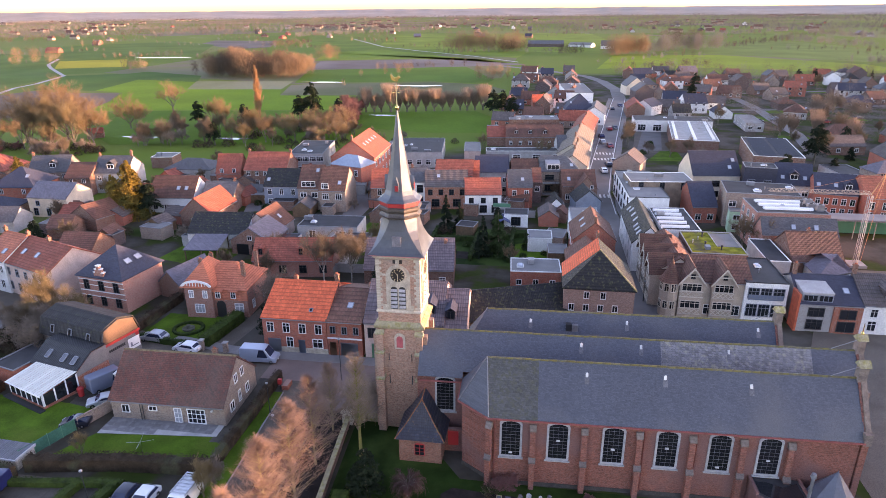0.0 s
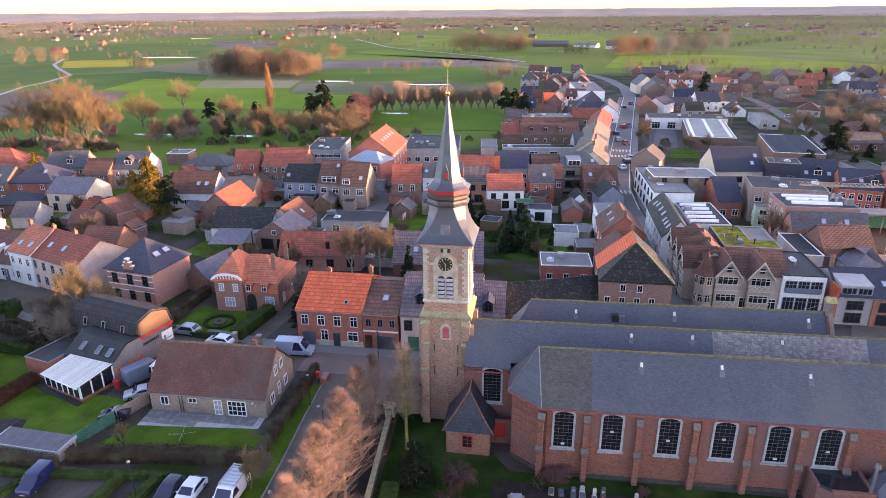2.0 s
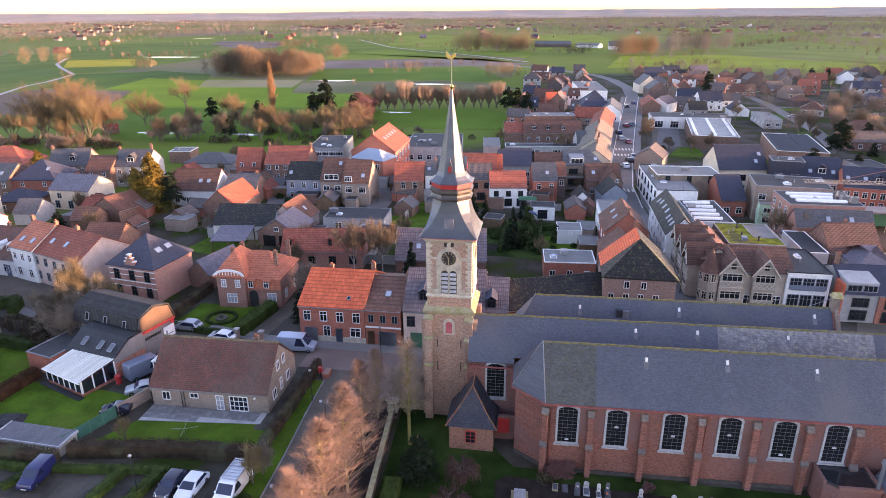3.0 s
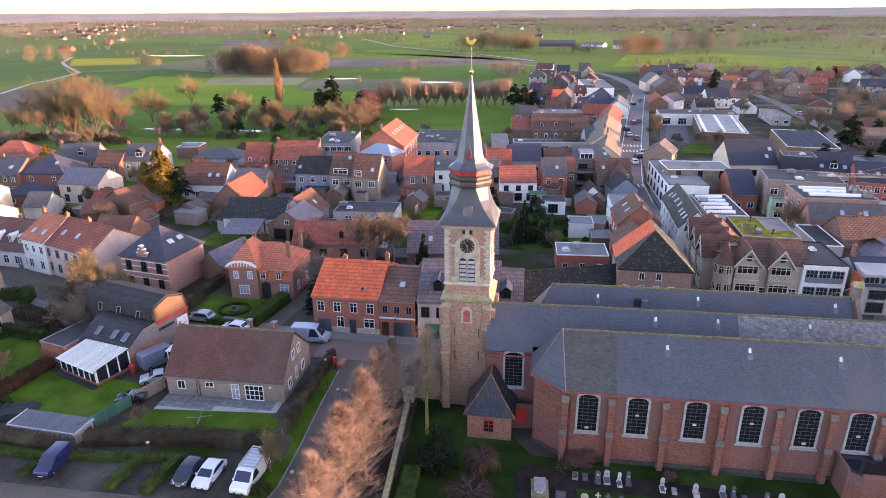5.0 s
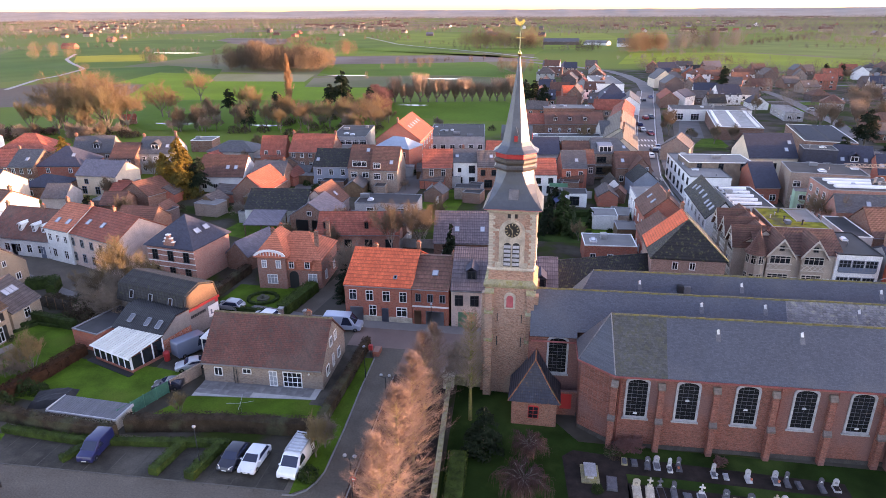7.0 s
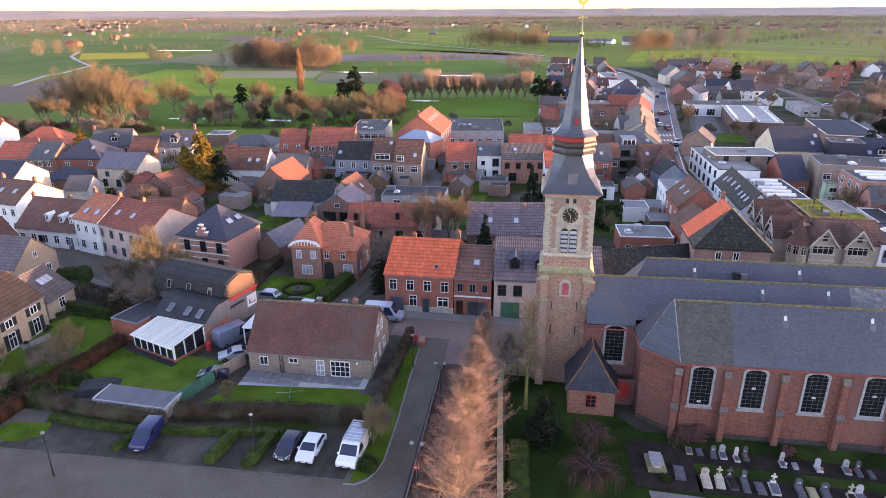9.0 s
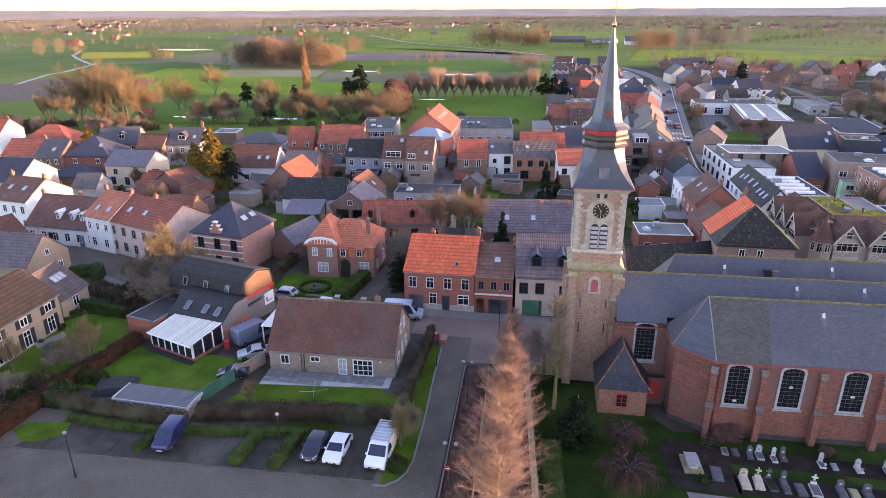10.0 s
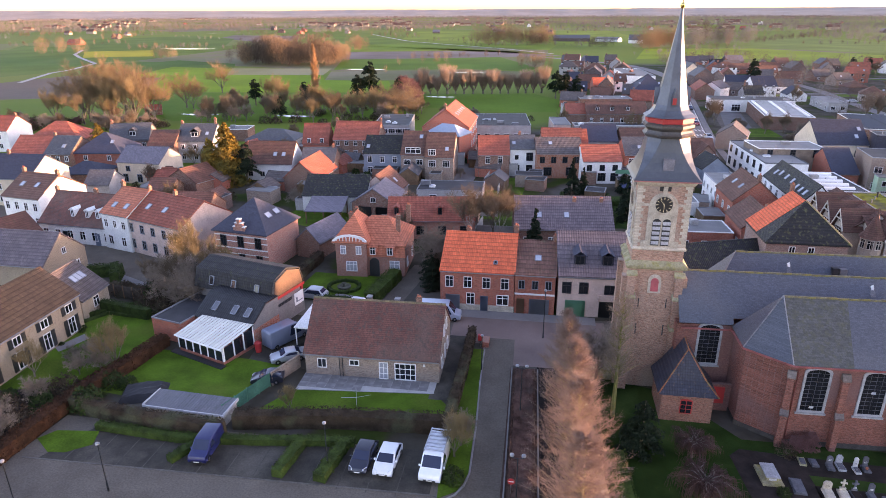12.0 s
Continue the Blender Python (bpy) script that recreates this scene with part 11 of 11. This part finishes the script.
# the copse in the fields
spots = []
while len(spots) < 170:
    x, y = rt.uniform(-248, -170), rt.uniform(394, 470)
    if y > 470 - (x + 248) * 0.3:
        continue
    spots.append((x, y, 11 + 9 * max(0.0, min(1.0, 0.5 + 1.3 * noise.noise((x * 0.06, y * 0.06, 2)))) + rt.uniform(-1.5, 2.5)))
FARTWIG = mat("far_brown_twigs", (0.13, 0.095, 0.072), 0.95, 0.3, 0.05, 0.6, 0.0, spec=0.05)
FARTWIG_O = mat("far_orange_twigs", (0.2, 0.135, 0.085), 0.95, 0.3, 0.05, 0.6, 0.0, spec=0.05)
# paler and mauver than the other far twigs: distance haze painted into the colour
FARTWIG_HAZE = mat("far_haze_mauve_twigs", (0.2, 0.175, 0.155), 0.95, 0.25, 0.02, 0.3, 0.0, spec=0.05)
far_wood("copse", spots[:120], 4, FARTWIG, "dense bare brown copse in the fields", 170, 0.6, 0.34)
far_wood("copse_edge", [(x, y, z) for x, y, z in spots[120:]] + [(-172 + rt.uniform(-8, 8), 408 + rt.uniform(-12, 30), rt.uniform(13, 18)) for _ in range(14)], 6, FARTWIG_O, "bare orange trees on the copse edge", 170, 0.6, 0.32)
spots = []
while len(spots) < 420:
    x, y = rt.uniform(66, 430), rt.uniform(175, 480)
    if x > 0.62 * y + 190 or near_far(x, y, 7):
        continue
    spots.append((x, y, rt.uniform(5, 12)))
far_wood("garden_trees", spots[:260], 31, FARTWIG, "bare brown garden trees among the far houses", 260, 0.3, 0.4)
far_wood("garden_trees_orange", spots[260:], 32, FARTWIG_HAZE, "bare brown garden trees among the far houses, tinted mauve for haze", 260, 0.3, 0.4)
for i in range(70):
    x, y = rt.uniform(70, 420), rt.uniform(110, 470)
    if x > 0.62 * y + 190 or near_far(x, y, 8):
        continue
    k = rt.random()
    if k < 0.75:
        bare(rt.choice(("brown", "brown", "grey", "red")), x, y, rt.uniform(0.5, 0.95), group="trees among the far houses")
    else:
        plant(rt.choice((FIR[0], YEW, PINE)), "conifer", x, y, rt.uniform(0.6, 1.0), None, "dark conifer among the far houses", "conifer", "far conifers")
plant(PINE, "conifer", 101.0, 151.0, 1.0, None, "tall dark conifer behind the flats", "conifer")
for x, y in ((106.7, 200.8), (110.9, 201.2), (119.0, 199.0), (124.0, 214.0), (128.0, 190.0)):
    plant(POLLARD[0], "pollard_willow", x, y, 0.8, None, "pollarded tree with reddish shoots by the lane", "tree", "lane pollards")
for x, y, s_ in ((125.3, 196.8, 1.1), (131, 203, 1.0), (146.7, 255, 1.2), (133, 237, 1.1), (146, 231, 1.2), (122, 172, 0.9), (130, 160, 0.9), (111, 168, 0.8), (104, 178, 0.7), (138, 180, 1.0)):
    bare("brown" if x < 130 else "grey", x, y, s_ * (1.0 if x < 130 else 1.4), group="trees among the far houses")
for x, y, s in ((64, 158, 0.8), (58, 156.5, 0.7), (46, 172, 0.9), (47.5, 186, 0.8)):
    bare("brown", x, y, s, "bare brown tree by the hall")
plant(YEW, "conifer", 118, 172, 1.4, None, "broad dark evergreen by the hall", "conifer")
# hedgerow trees and belts out to the horizon
woods = random.Random(9)


belts = {0: [], 1: [], 2: [], 3: []}
HEDGEROWS = (
    ((-95, 707), (-13, 699), 46, 14, 26, 1),
    ((-39, 698), (-13, 699), 10, 12, 16, 0),
    ((78, 634), (120, 673), 46, 12, 24, 1),
    ((121, 683), (213, 739), 40, 8, 22, 2),
    ((153, 749), (197, 774), 10, 20, 26, 0),
    ((-200, 562), (-192, 570), 8, 14, 18, 1),
    ((-118, 366), (-126, 451), 4, 5, 8, 1),
    ((-102, 427), (-95, 428), 4, 9, 12, 1),
    ((-24, 398), (-16, 399), 10, 9, 13, 1),
    ((-117, 485), (-58, 501), 12, 4, 7, 0),
    ((63, 534), (135, 611), 14, 4, 7, 2),
    ((-618, 786), (-664, 904), 8, 7, 12, 1),
    ((-342, 457), (-335, 464), 9, 8, 11, 1),
    ((-474, 487), (-486, 515), 4, 14, 20, 1),
    ((-452, 488), (-491, 546), 3, 14, 20, 1),
    ((-870, 1463), (-539, 1435), 60, 8, 13, 2),
    ((-354, 790), (-332, 886), 30, 6, 10, 0),
    ((-440, 1100), (-364, 1209), 44, 7, 11, 2),
    ((-364, 1209), (-247, 1452), 50, 7, 12, 2),
    ((219, 763), (358, 954), 40, 5, 9, 0),
    ((343, 954), (384, 767), 50, 6, 12, 2),
    ((458, 1169), (483, 989), 50, 8, 14, 2),
    ((89, 477), (156, 528), 20, 4, 8, 0),
    ((21, 650), (52, 670), 16, 8, 12, 0),
    ((309, 1124), (522, 1346), 60, 7, 12, 2),
    ((-178, 1803), (59, 1969), 50, 9, 14, 2),
    ((-1285, 1328), (-1294, 1706), 70, 8, 13, 2),
    ((-863, 904), (-925, 1116), 20, 6, 9, 0),
    ((-892, 1173), (-793, 1548), 60, 7, 11, 0),
    ((107, 1648), (344, 1848), 60, 9, 14, 2),
    ((290, 561), (314, 538), 20, 5, 9, 2))
for (ax, ay), (bx, by), n, h0, h1, k in HEDGEROWS:
    for j in range(n):
        f_ = (j + woods.uniform(-0.4, 0.4)) / max(1, n - 1)
        belts[k].append((ax + (bx - ax) * f_ + woods.gauss(0, 4), ay + (by - ay) * f_ + woods.gauss(0, 6), woods.uniform(h0, h1)))
for i in range(110):
    a, r = woods.uniform(-0.82, 0.75), 640 + 900 * woods.random()
    x, y = r * math.sin(a) - 10, r * math.cos(a)
    n, ang = woods.randint(3, 12), woods.choice((0.0, 0.06, -0.08, 0.15, -0.12)) - a * 0.3
    for j in range(n):
        d = (j - n / 2) * woods.uniform(5, 9)
        belts[woods.choice((0, 0, 1, 2))].append((x + d * math.cos(ang), y + d * math.sin(ang) + woods.uniform(-3, 3), woods.uniform(3, 8)))
for i in range(1400):
    a, r = woods.uniform(-0.85, 0.78), 1350 + 2900 * woods.random() ** 0.8
    x, y = r * math.sin(a) - 10, r * math.cos(a)
    n, ang = woods.randint(8, 26), woods.gauss(0, 0.12) - a * 0.4
    for j in range(n):
        d = (j - n / 2) * woods.uniform(7, 11)
        belts[3].append((x + d * math.cos(ang), y + d * math.sin(ang) + woods.uniform(-8, 8), woods.uniform(5, 12)))
for k, m_ in ((0, FARTWIG), (1, FARTWIG_O), (2, FARTWIG_HAZE)):
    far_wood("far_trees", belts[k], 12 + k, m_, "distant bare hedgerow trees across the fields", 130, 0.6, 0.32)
# the horizon's mauve haze is put into this twig colour
far_wood("horizon_woods", belts[3], 16, mat("horizon_haze_twigs", (0.165, 0.142, 0.13), 0.95, 0.25, 0.004, 0.1, 0.0, spec=0.05), "bare woods towards the horizon, coloured mauve for haze", 7, 1.6, 0.6, "woods")
# hamlets too far off to count their houses
hw_, hr_ = bmesh.new(), bmesh.new()
for i in range(46):
    a, r = woods.uniform(-0.8, 0.72), woods.uniform(1250, 3600)
    cx, cy = r * math.sin(a), r * math.cos(a)
    for j in range(woods.randint(2, 7)):
        x, y = cx + woods.gauss(0, 40), cy + woods.gauss(0, 25)
        l_, d_, e_ = woods.uniform(8, 16), woods.uniform(7, 10), woods.uniform(3, 5.5)
        box(hw_, x - l_ / 2, x + l_ / 2, y - d_ / 2, y + d_ / 2, 0, e_)
        prism(hr_, [(y - d_ / 2 - 0.3, e_), (y + d_ / 2 + 0.3, e_), (y, e_ + woods.uniform(3, 4.5))], "x", x - l_ / 2 - 0.2, x + l_ / 2 + 0.2)
single("hamlet_walls", hw_, BRICK_CREAM, "pale walls of far hamlets among the woods", "houses", "", "stuff")
single("hamlet_roofs", hr_, TILE_BROWN, "red and brown roofs of far hamlets", "houses", "", "stuff")
